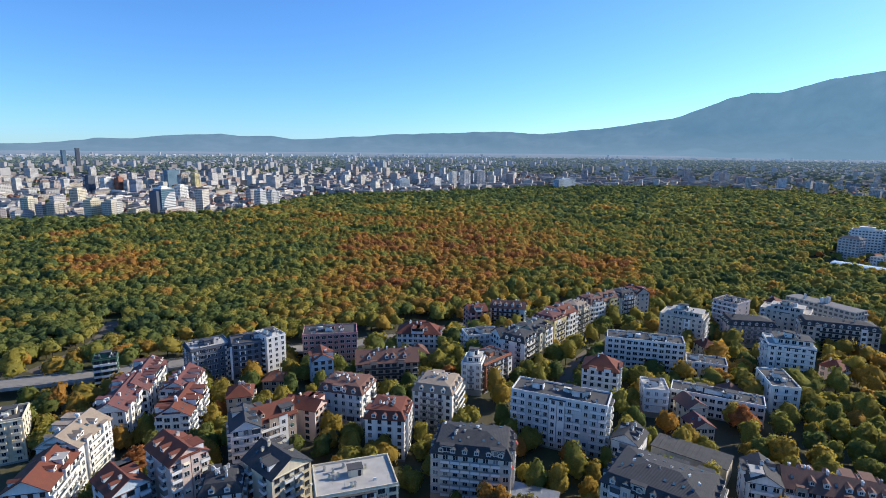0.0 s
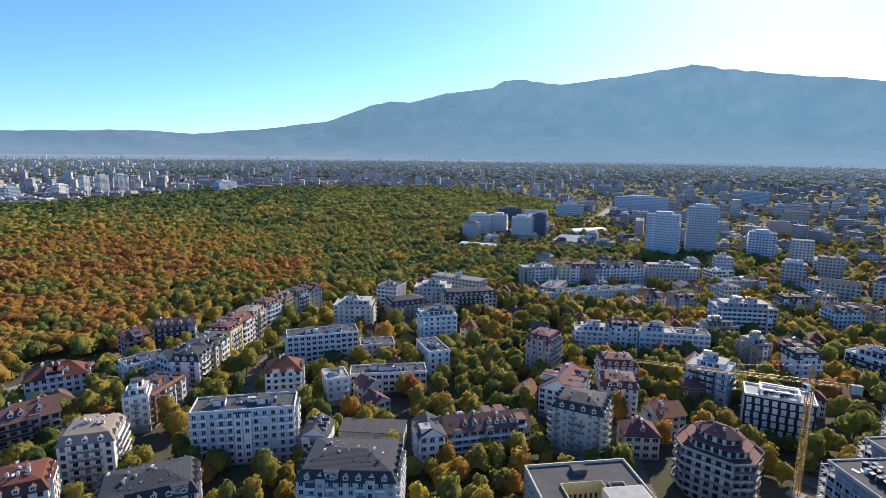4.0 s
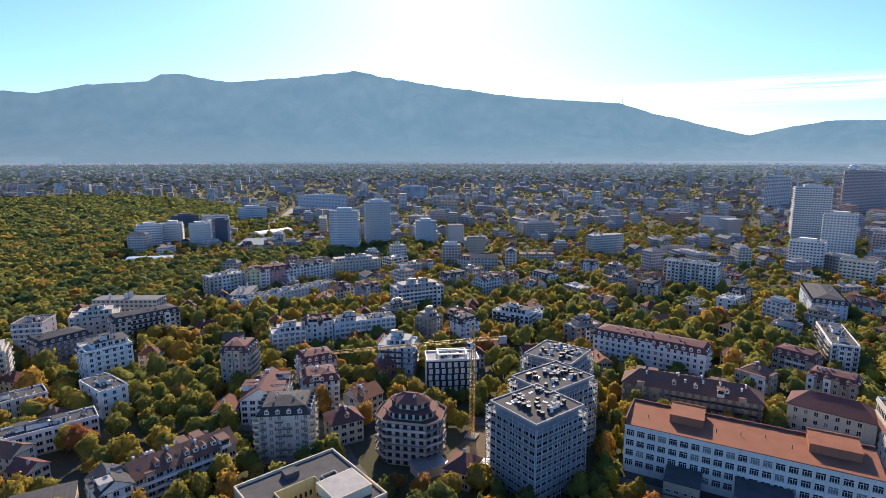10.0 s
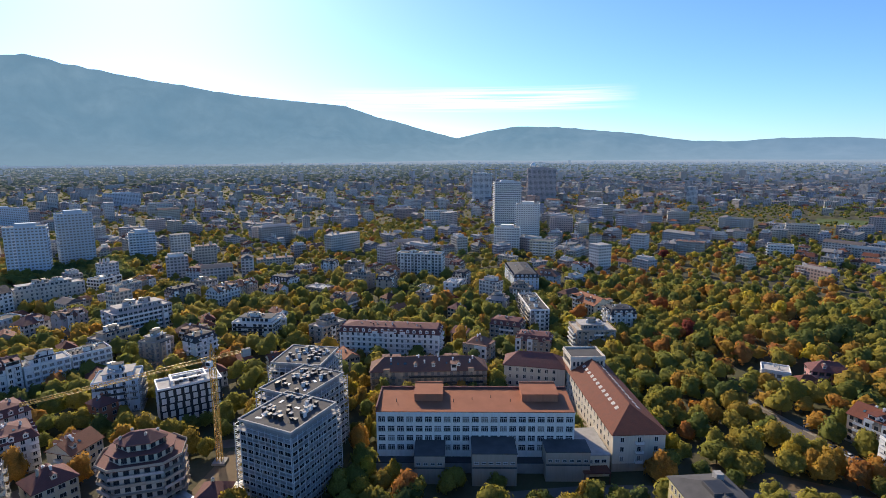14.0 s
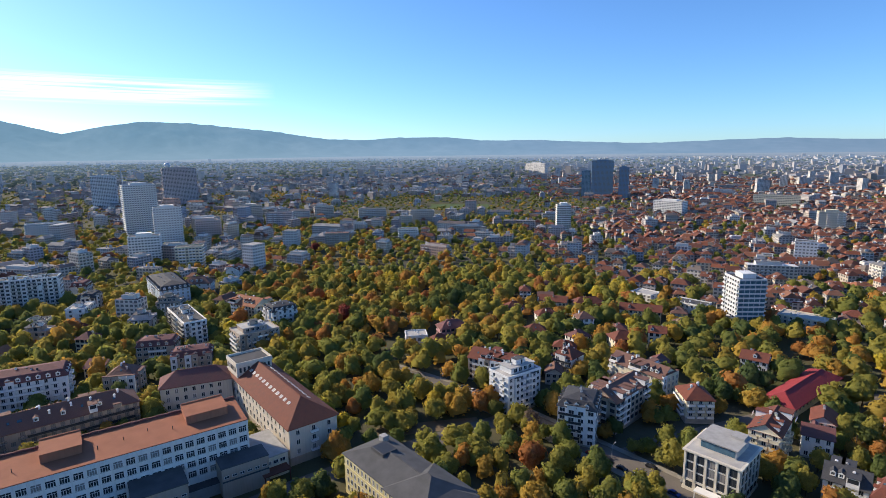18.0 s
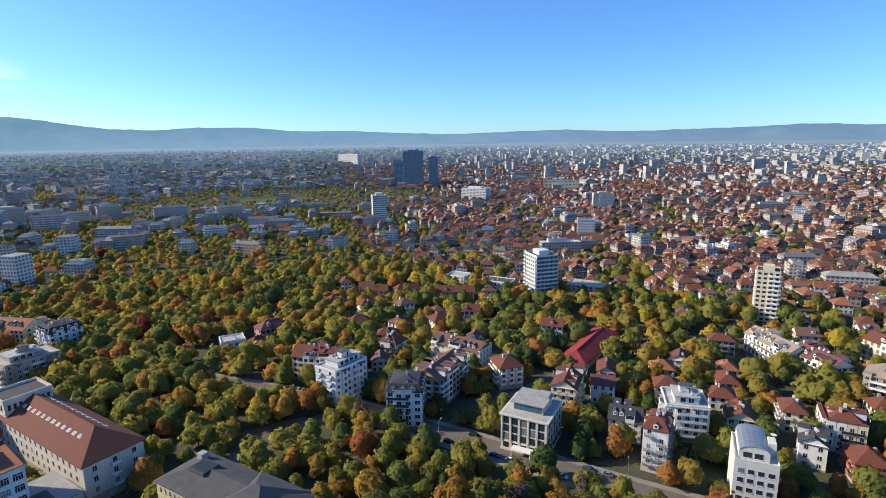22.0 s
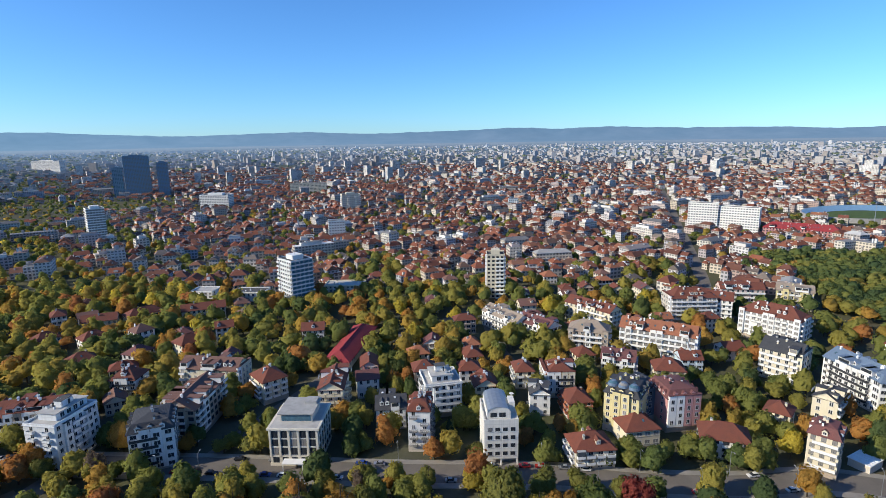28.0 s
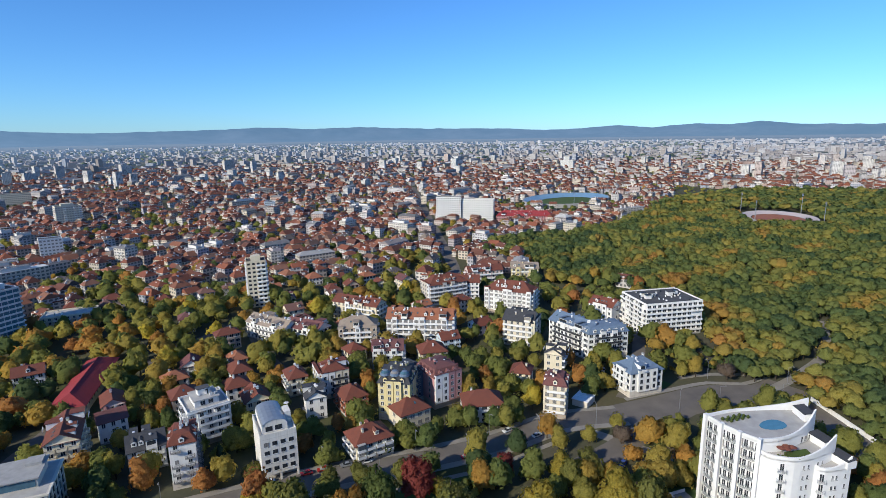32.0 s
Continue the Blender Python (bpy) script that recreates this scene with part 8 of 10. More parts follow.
def villas():
    x, y, g = scatter(21.0, 215, 460, 5, 0.3)
    yaw, r = headings(x, y), np.hypot(x, y)
    chance = np.zeros(len(x))
    north = (yaw < -136) & (yaw > -203)
    chance[north & (r > 205)] = 0.58
    chance[(yaw < -136) & (yaw > -163) & (r > 205)] = 0.3
    chance[(yaw < -58) & (yaw > -106) & (r > 250)] = 0.28
    chance[(yaw <= -101) & (yaw > -136) & (r > 330)] = 0.12
    chance[(yaw > -58) & (yaw < -25) & (r > 210)] = 0.28
    chance[(yaw > -25) & (yaw < 30) & (r < 300)] = 0.3
    chance[in_belt(x, y)] *= 0.12
    chance[(yaw < -136) & (yaw > -153) & (r > 320) & (r < 430)] = 0.5
    chance[in_wood(x, y)] = 0
    pick = g.uniform(size=len(x)) < chance
    x, y = x[pick], y[pick]
    n = 0
    for px, py in zip(x, y):
        if not is_free(np.array([px]), np.array([py]), 6.0)[0]:
            continue
        k = 700 + n
        rnd = random.Random(k)
        turn = 12 + 90 * rnd.randint(0, 3) + rnd.uniform(-8, 8) + (25 if px > 150 else 0)
        wall = rnd.choice(["white", "cream", "cream", "beige", "pink", "white", "tan"])
        tone = rnd.choice(["red", "red", "red", "mauve", "orange", "dark"])
        building(px, py, turn, rnd.uniform(9, 13), rnd.uniform(8, 11), rnd.choice([6.0, 6.4, 9.0, 9.2]), wall, rnd.choice(["hip_", "hip_", "gable_"]) + tone, k, "house", False, 2.8, 3.0, 0.15)
        n += 1
        if n > 150:
            break


villas()


def apartment_quarter():
    """Four- to six-storey houses with dark roofs on the sunward side of the plan."""
    x, y, g = scatter(30.0, 245, 560, 15, 0.3)
    yaw, r = headings(x, y), np.hypot(x, y)
    pick = (yaw < -50) & (yaw > -112) & ~in_belt(x, y) & ~in_wood(x, y) & (g.uniform(size=len(x)) < np.where(r < 420, 0.62, 0.5))
    n = 0
    for px, py in zip(x[pick], y[pick]):
        if not is_free(np.array([px]), np.array([py]), 9.0)[0]:
            continue
        rnd = random.Random(1500 + n)
        turn = math.degrees(math.atan2(-px, py)) * 0 - 28 + 90 * rnd.randint(0, 3) + rnd.uniform(-10, 10)
        roof = rnd.choice(["hip_dark", "hip_mauve", "mansard_mauve", "mansard_slate", "stepped", "gable_dark", "gable_red", "stepped", "flat"])
        building(px, py, turn, rnd.uniform(13, 25), rnd.uniform(11, 14), rnd.choice([9.0, 12.0, 12.5, 15.0]), rnd.choice(["white", "beige", "pinkgrey", "cream", "tan", "tan", "panel"]), roof, 1500 + n,
                 "apartment_building", False, 3.0, 3.0, 0.5)
        n += 1
        if n >= 75:
            break


apartment_quarter()


# ---- cars and street lamps ----
CAR_PAINT = {"white": plain("car_white", (0.7, 0.7, 0.7), 0.25, 0, 0.05, 1, 0.5), "silver": plain("car_silver", (0.4, 0.41, 0.43), 0.3, 0.6, 0.05, 1, 0.5),
             "black": plain("car_black", (0.02, 0.02, 0.022), 0.25, 0, 0.05, 1, 0.5), "red": plain("car_red", (0.35, 0.03, 0.03), 0.25, 0, 0.05, 1, 0.5),
             "blue": plain("car_blue", (0.04, 0.08, 0.28), 0.25, 0, 0.05, 1, 0.5), "yellow": plain("car_yellow", (0.65, 0.42, 0.02), 0.3, 0, 0.05, 1, 0.5)}


def car(paint):
    ob = thing("car", 0, 0, 0, f"{paint} parked car on the grey asphalt", "car", "cars along the streets")
    s = Shape().box(-2.1, 2.1, -0.85, 0.85, 0.3, 0.85, 0, True)
    b0 = [(-1.5, -0.8, 0.85), (1.1, -0.8, 0.85), (1.1, 0.8, 0.85), (-1.5, 0.8, 0.85)]
    b1 = [(-1.1, -0.66, 1.45), (0.4, -0.66, 1.45), (0.4, 0.66, 1.45), (-1.1, 0.66, 1.45)]
    part("body", s.face(b1), [CAR_PAINT[paint]], ob)
    c = Shape()
    for i in range(4):
        j = (i + 1) % 4
        c.face([b0[i], b0[j], b1[j], b1[i]])
    part("cabin_glass", c, [PANE], ob)
    for sx in (-1.3, 1.3):
        for sy in (-0.86, 0.86):
            w = part("wheel", shared(("wheel",), lambda: Shape().tube(0, 0, -0.1, 0.1, 0.32, 0.32, 10), [DARK_METAL]), None, ob, at=(sx, sy, 0.36))
            w.rotation_euler = (math.pi / 2, 0, 0)
    return ob


CARS = {k: car(k) for k in CAR_PAINT}
_first = {k: True for k in CARS}


def park(x, y, turn, paint):
    m = Matrix.Translation((x, y, 0.05)) @ Matrix.Rotation(turn, 4, "Z")
    if _first[paint]:
        _first[paint] = False
        CARS[paint].matrix_basis = m
    else:
        copy_thing(CARS[paint], m)


def traffic():
    rnd = random.Random(77)
    tones = ["white", "silver", "black", "silver", "white", "black", "red", "blue"]
    line = smooth_line(BOULEVARD, 6.5)
    for i, p in enumerate(line[8:-6]):
        u = (line[i + 9] - p).normalized()
        for off in (-4.6, 4.6):
            if rnd.random() < 0.42:
                q = p + Vector((-u.y, u.x)) * off
                park(q.x, q.y, math.atan2(u.y, u.x) + (0 if off < 0 else math.pi) + rnd.uniform(-0.04, 0.04), rnd.choice(tones))
    park(130, -168, math.pi, "yellow")
    for k in range(9):
        park(182 + k * 2.9 + rnd.uniform(-0.3, 0.3), 141 - k * 3.9, math.atan2(-27, 20) + rnd.uniform(-0.1, 0.1), rnd.choice(tones))
    for k in range(5):
        park(-150 - k * 9, -206 - k * 10, math.atan2(35, 30), rnd.choice(tones))
    park(-118, -146, 0.6, "blue")
    for k in range(6):
        park(205 + k * 2.6, 118 - k * 1.5, 1.0, rnd.choice(tones))


traffic()


def street_lamp():
    ob = thing("street_lamp", 0, 0, 0, "grey steel street lamp on the pavement", "street lamp", "lamps along the boulevard")
    part("pole", Shape().tube(0, 0, 0, 9.0, 0.11, 0.06, 6), [STEEL], ob)
    part("arm", Shape().beam((0, 0, 8.9), (1.8, 0, 9.4), 0.08), [STEEL], ob)
    part("lamp_head", Shape().box(1.5, 2.3, -0.15, 0.15, 9.35, 9.5, 0, True), [CONCRETE], ob)
    return ob


LAMP = street_lamp()
LAMP.matrix_basis = Matrix.Translation((120, -162, 0.16))
_line = smooth_line(BOULEVARD, 24.0)
for _i, _p in enumerate(_line[2:-1]):
    _u = (_line[_i + 3] - _p).normalized()
    _q = _p + Vector((-_u.y, _u.x)) * (6.3 if _i % 2 else -6.3)
    copy_thing(LAMP, Matrix.Translation((_q.x, _q.y, 0.1)) @ Matrix.Rotation(math.atan2(_u.y, _u.x) + (math.pi / 2 if not _i % 2 else -math.pi / 2), 4, "Z"))
for _x, _y in ((-185, -168), (-200, -190), (-212, -160), (-165, -170), (-230, -172)):
    copy_thing(LAMP, Matrix.Translation((_x, _y, 0.06)) @ Matrix.Rotation(_x * 0.7, 4, "Z"))


# ---- raised road at the edge of the wood ----
def viaduct():
    pts = [(-330, 195), (-217, 236), (-180, 249), (-141, 269), (-95, 295), (-40, 327), (-12, 340), (40, 372), (100, 400)]
    ob = thing("viaduct", 0, 0, 0, "raised concrete road with guard rails along the wood", "bridge")
    line = smooth_line(pts, 8)
    deck, rails, piers = Shape(), Shape(), []
    for i in range(len(line) - 1):
        p, q = line[i], line[i + 1]
        z0, z1 = [max(0.3, 5.5 * min(1, max(0, (-r.x - 60) / 60))) for r in (p, q)]
        u = (q - p).normalized()
        nrm = Vector((-u.y, u.x))
        a, b, c, d = p - nrm * 6, q - nrm * 6, q + nrm * 6, p + nrm * 6
        deck.face([(a.x, a.y, z0), (b.x, b.y, z1), (c.x, c.y, z1), (d.x, d.y, z0)], 0)
        deck.face([(a.x, a.y, z0 - 1.1), (b.x, b.y, z1 - 1.1), (b.x, b.y, z1 + 0.5), (a.x, a.y, z0 + 0.5)], 1)
        deck.face([(d.x, d.y, z0 + 0.5), (c.x, c.y, z1 + 0.5), (c.x, c.y, z1 - 1.1), (d.x, d.y, z0 - 1.1)], 1)
        for e, f in ((a, b), (d, c)):
            rails.beam((e.x, e.y, z0 + 1.1), (f.x, f.y, z1 + 1.1), 0.1)
            rails.beam((e.x, e.y, z0 + 0.5), (e.x, e.y, z0 + 1.1), 0.1)
        if z0 > 3 and i % 2 == 0:
            piers.append((p, z0))
        TAKEN.append((p.x, p.y, 6.0, 8.0, math.atan2(u.y, u.x)))
    part("deck", deck, [PAVING, CONCRETE], ob)
    part("guard_rail", rails, [STEEL], ob)
    for p, z in piers:
        part("pier", Shape().box(-0.6, 0.6, -4, 4, 0, z - 1.0), [CONCRETE], ob, at=(p.x, p.y, 0), turn=0.5)


viaduct()

def stadium(x, y, rx, ry, rot, name_label, field, tall):
    ob = thing("stadium", x, y, rot, name_label, "stadium")
    s = Shape()
    n = 40
    for i in range(n):
        a0, a1 = 2 * math.pi * i / n, 2 * math.pi * (i + 1) / n
        for k0, z0, k1, z1, slot in ((0.72, 0.6, 0.97, tall, 0), (0.97, tall, 1.0, tall, 1), (1.0, tall, 1.0, 0.0, 1)):
            s.face([(rx * k0 * math.cos(a0), ry * k0 * math.sin(a0), z0), (rx * k1 * math.cos(a0), ry * k1 * math.sin(a0), z1), (rx * k1 * math.cos(a1), ry * k1 * math.sin(a1), z1), (rx * k0 * math.cos(a1), ry * k0 * math.sin(a1), z0)][::-1], slot)
    part("stand", s, [BLUE_SEATS if field is LAWN else WALL["pinkgrey"], CONCRETE], ob)
    part("pitch", Shape().face([(rx * 0.7 * math.cos(2 * math.pi * i / n), ry * 0.7 * math.sin(2 * math.pi * i / n), 0.5) for i in range(n)]), [field], ob)
    for sx, sy in ((-1, -1), (1, -1), (1, 1), (-1, 1)):
        part("floodlight_mast", Shape().tube(0, 0, 0, 28, 0.5, 0.3, 8).box(-2, 2, -0.4, 0.4, 27, 30, 0, True), [STEEL], ob, at=(sx * rx * 0.8, sy * ry * 0.85, 0))
    take(x, y, rx * 2, ry * 2, rot)


stadium(-520, -835, 100, 66, 30, "pale blue bowl stadium among the park trees", LAWN, 6.5)
stadium(-668, -540, 62, 45, 52, "pinkish stadium with a red running track", TERRACOTTA, 3.5)


def swimming_dome():
    ob = thing("inflated_hall", 400, 540, 35, "pale blue arched sports hall at the edge of the wood", "hall")
    take(400, 540, 30, 56, 35)
    s = Shape()
    for i in range(10):
        t0, t1 = math.pi * i / 10, math.pi * (i + 1) / 10
        p = [(-13 * math.cos(t0), -26, 7.5 * math.sin(t0)), (-13 * math.cos(t1), -26, 7.5 * math.sin(t1)), (-13 * math.cos(t1), 26, 7.5 * math.sin(t1)), (-13 * math.cos(t0), 26, 7.5 * math.sin(t0))]
        s.face(p[::-1]).face([(0, -26, 0), p[0], p[1]]).face([(0, 26, 0), p[2], p[3]])
    part("shell", s, [plain("pale_blue_membrane", (0.52, 0.66, 0.74), 0.5, 0, 0.1, 0.3)], ob)
    vault = thing("sports_hall", 622, 572, -10, "white arched sports hall with ribbed roof", "hall")
    take(622, 572, 62, 30, -10)
    v = Shape()
    for i in range(10):
        t0, t1 = math.pi * i / 10, math.pi * (i + 1) / 10
        y0, z0, y1, z1 = -13 * math.cos(t0), 3 + 5.0 * math.sin(t0), -13 * math.cos(t1), 3 + 5.0 * math.sin(t1)
        v.face([(-30, y0, z0), (30, y0, z0), (30, y1, z1), (-30, y1, z1)])
        v.face([(-30, 0, 3), (-30, y1, z1), (-30, y0, z0)]).face([(30, 0, 3), (30, y0, z0), (30, y1, z1)])
    part("roof", v, [WHITE], vault)
    part("wall", Shape().box(-30, 30, -13, 13, 0, 3.0), [WALL["white"]], vault)
    for i in range(12):
        part("roof_rib", shared(("roof_rib", "vault"), lambda: Shape().tube(0, 0, -0.15, 0.15, 13.15, 13.15, 24), [CONCRETE]), None, vault, at=(-28 + i * 5.1, 0, 3)).matrix_local = Matrix.Translation((-28 + i * 5.1, 0, 3)) @ Matrix.Diagonal((1, 1, 0.388, 1)) @ Matrix.Rotation(math.pi / 2, 4, "Y")
    hall = thing("sports_hall", 533, 520, 35, "low blue-roofed sports hall beside the wood", "hall")
    take(533, 520, 60, 34, 35)
    part("wall", Shape().box(-30, 30, -16, 16, 0, 6), [WALL["white"]], hall)
    part("roof", Shape().box(-30.5, 30.5, -16.5, 16.5, 6, 6.6, 0, True), [ROOF["blue"]], hall)


swimming_dome()


# ---- the town further off: one joined mesh a kind ----
def quads_to_mesh(name, co, quads, mats, slots, kinds, uv=None, normals=None):
    me = bpy.data.meshes.new(name)
    me.vertices.add(len(co))
    me.vertices.foreach_set("co", np.ascontiguousarray(co, np.float32).ravel())
    me.loops.add(len(quads) * 4)
    me.loops.foreach_set("vertex_index", np.ascontiguousarray(quads, np.int32).ravel())
    me.polygons.add(len(quads))
    me.polygons.foreach_set("loop_start", np.arange(0, len(quads) * 4, 4, dtype=np.int32))
    for mat in mats:
        me.materials.append(mat)
    me.polygons.foreach_set("use_smooth", np.zeros(len(quads), bool))
    me.polygons.foreach_set("material_index", np.ascontiguousarray(slots, np.int32))
    me.attributes.new("kind", "FLOAT", "FACE").data.foreach_set("value", np.ascontiguousarray(kinds, np.float32))
    if uv is not None:
        me.uv_layers.new(name="UVMap").data.foreach_set("uv", np.ascontiguousarray(uv, np.float32).ravel())
    me.update(calc_edges=True)
    if normals is not None:
        me.polygons.foreach_set("use_smooth", np.ones(len(quads), bool))
        me.normals_split_custom_set_from_vertices(np.ascontiguousarray(normals, np.float32))
    return new(name, me)


BOX = np.array([(-1, -1, 0), (1, -1, 0), (1, 1, 0), (-1, 1, 0), (-1, -1, 1), (1, -1, 1), (1, 1, 1), (-1, 1, 1)], float)


def town(name, x, y, turn, w, d, h, rise, mats, seed, label, eaves=0.4):
    """Houses as boxes with hipped (or, where rise is nothing, flat) roofs, joined; window rows by the walls' material."""
    g = np.random.default_rng(seed)
    n = len(x)
    half = np.stack([w / 2, d / 2], 1)
    base = BOX[None] * np.concatenate([half, h[:, None]], 1)[:, None, :]
    e = half + np.where(rise > 0.2, eaves, 0.02)[:, None]
    roof = np.concatenate([BOX[None, :4] * np.concatenate([e, np.zeros((n, 1))], 1)[:, None, :] + np.stack([0 * h, 0 * h, h + 0.02], 1)[:, None, :]], 1)
    inn = np.where(rise > 0.2, np.minimum(w, d) / 2 * 0.95, 0.05)
    hip = np.where(g.uniform(size=n) < 0.45, 0.12, g.uniform(0.6, 1.0, n))  # how far the ridge's ends stand in: low for gables
    hx, hy = np.where(w >= d, hip, 1.0), np.where(w >= d, 1.0, hip)
    top = BOX[None, :4] * np.stack([np.maximum(e[:, 0] - inn * hx, 0.15), np.maximum(e[:, 1] - inn * hy, 0.15), 0 * h], 1)[:, None, :] + np.stack([0 * h, 0 * h, h + np.maximum(rise, 0.06)], 1)[:, None, :]
    p = np.concatenate([base, roof, top], 1)
    c, s = np.cos(turn)[:, None], np.sin(turn)[:, None]
    co = np.stack([p[..., 0] * c - p[..., 1] * s + x[:, None], p[..., 0] * s + p[..., 1] * c + y[:, None], p[..., 2] + rise_of(np.hypot(x, y))[:, None]], -1).reshape(-1, 3)
    f = np.array([(0, 1, 5, 4), (1, 2, 6, 5), (2, 3, 7, 6), (3, 0, 4, 7), (8, 9, 13, 12), (9, 10, 14, 13), (10, 11, 15, 14), (11, 8, 12, 15), (12, 13, 14, 15)])
    quads = (f[None] + 16 * np.arange(n)[:, None, None]).reshape(-1, 4)
    slots = np.tile([0, 0, 0, 0, 1, 1, 1, 1, 1], n)
    kinds = np.stack([g.uniform(size=n)] * 4 + [g.uniform(size=n)] * 5, 1).ravel()
    uv = np.zeros((n, 9, 4, 2))
    for k in range(4):
        wide = w if k % 2 == 0 else d
        uv[:, k, 1, 0] = uv[:, k, 2, 0] = np.round(wide / 3.2) * 3.2
        uv[:, k, 2, 1] = uv[:, k, 3, 1] = np.round(h / 2.9) * 2.9
    ob = quads_to_mesh(name, co, quads, mats, slots, kinds, uv)
    return tagged(ob, label, "town", kind="stuff")


def roof_clutter(name, label, x, y, turn, w, d, h, rise, reach, balcony_reach):
    """Set-back storeys, stair huts, dormers, chimneys and stacked balconies, joined."""
    g = np.random.default_rng(57)
    r = np.hypot(x, y)
    rows = []
    for i in np.nonzero(r < reach)[0]:
        flat = rise[i] < 0.2
        if flat and g.random() < 0.6:
            rows.append((i, g.uniform(-0.1, 0.1) * w[i], 0, w[i] * g.uniform(0.5, 0.8), d[i] * 0.65, h[i], h[i] + 2.9))
        top = h[i] + (2.9 if flat else rise[i] * 0.75)
        for _ in range(int(g.integers(2, 5)) if flat else int(g.integers(1, 4))):
            side = (2.6, 1.8) if flat else (1.3, 1.3)
            rows.append((i, g.uniform(-0.35, 0.35) * w[i], g.uniform(-0.22, 0.22) * d[i], g.uniform(0.8, side[0]), g.uniform(0.8, side[1]), h[i], top + g.uniform(0.5, 1.4)))
        if not flat and g.random() < 0.5:
            rows.append((i, g.uniform(-0.25, 0.25) * w[i], g.choice([-0.3, 0.3]) * d[i], g.uniform(1.6, 3.6), d[i] * 0.36, h[i] - 0.3, h[i] + rise[i] * g.uniform(0.5, 0.75)))
        if r[i] < balcony_reach:
            c, s = math.cos(turn[i]), math.sin(turn[i])
            for nx, ny, length, off in ((0, -1, w[i], d[i] / 2), (0, 1, w[i], d[i] / 2), (1, 0, d[i], w[i] / 2), (-1, 0, d[i], w[i] / 2)):
                wx, wy = nx * c - ny * s, nx * s + ny * c
                if wx * x[i] + wy * y[i] > -0.2 * r[i]:
                    continue
                for k in range(int(length / 4.2)):
                    if g.random() < 0.3:
                        u = (k + 0.5) * 4.2 - length / 2
                        for f in range(1, int(h[i] / 3.0)):
                            bx, by = (u, ny * (off + 0.6)) if ny else (nx * (off + 0.6), u)
                            rows.append((i, bx, by, 2.5 if ny else 1.1, 1.1 if ny else 2.5, f * 3.0, f * 3.0 + 1.0))
    n = len(rows)
    k = np.array([q[0] for q in rows])
    q = np.array([q[1:] for q in rows], float)
    p = BOX[None] * np.stack([q[:, 2] / 2, q[:, 3] / 2, q[:, 5] - q[:, 4]], 1)[:, None, :] + np.stack([q[:, 0], q[:, 1], q[:, 4]], 1)[:, None, :]
    c, s = np.cos(turn[k])[:, None], np.sin(turn[k])[:, None]
    co = np.stack([p[..., 0] * c - p[..., 1] * s + x[k][:, None], p[..., 0] * s + p[..., 1] * c + y[k][:, None], p[..., 2]], -1).reshape(-1, 3)
    f = np.array([(0, 1, 5, 4), (1, 2, 6, 5), (2, 3, 7, 6), (3, 0, 4, 7), (4, 5, 6, 7)])
    ob = quads_to_mesh(name, co, (f[None] + 8 * np.arange(n)[:, None, None]).reshape(-1, 4), [TOWER_WALL, TOWN_FLAT], np.tile([0, 0, 0, 0, 1], n), np.repeat(g.uniform(size=n), 5), np.zeros((n, 5, 4, 2)))
    tagged(ob, label, "town", kind="stuff")


def rim_town(name, x, y, turn, w, d, h, seed, label):
    """The estates at the rim of the plain: plain bodies with flat tops, joined."""
    g = np.random.default_rng(seed)
    n = len(x)
    p = BOX[None] * np.stack([w / 2, d / 2, h], 1)[:, None, :]
    c, s = np.cos(turn)[:, None], np.sin(turn)[:, None]
    co = np.stack([p[..., 0] * c - p[..., 1] * s + x[:, None], p[..., 0] * s + p[..., 1] * c + y[:, None], p[..., 2] + rise_of(np.hypot(x, y))[:, None]], -1).reshape(-1, 3)
    f = np.array([(0, 1, 5, 4), (1, 2, 6, 5), (2, 3, 7, 6), (3, 0, 4, 7), (4, 5, 6, 7)])
    kinds = np.stack([g.uniform(size=n)] * 4 + [g.uniform(size=n)], 1).ravel()
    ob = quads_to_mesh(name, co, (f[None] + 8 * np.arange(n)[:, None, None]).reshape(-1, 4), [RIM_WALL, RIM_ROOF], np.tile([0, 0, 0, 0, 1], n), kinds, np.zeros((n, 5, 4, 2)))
    return tagged(ob, label, "town", kind="stuff")


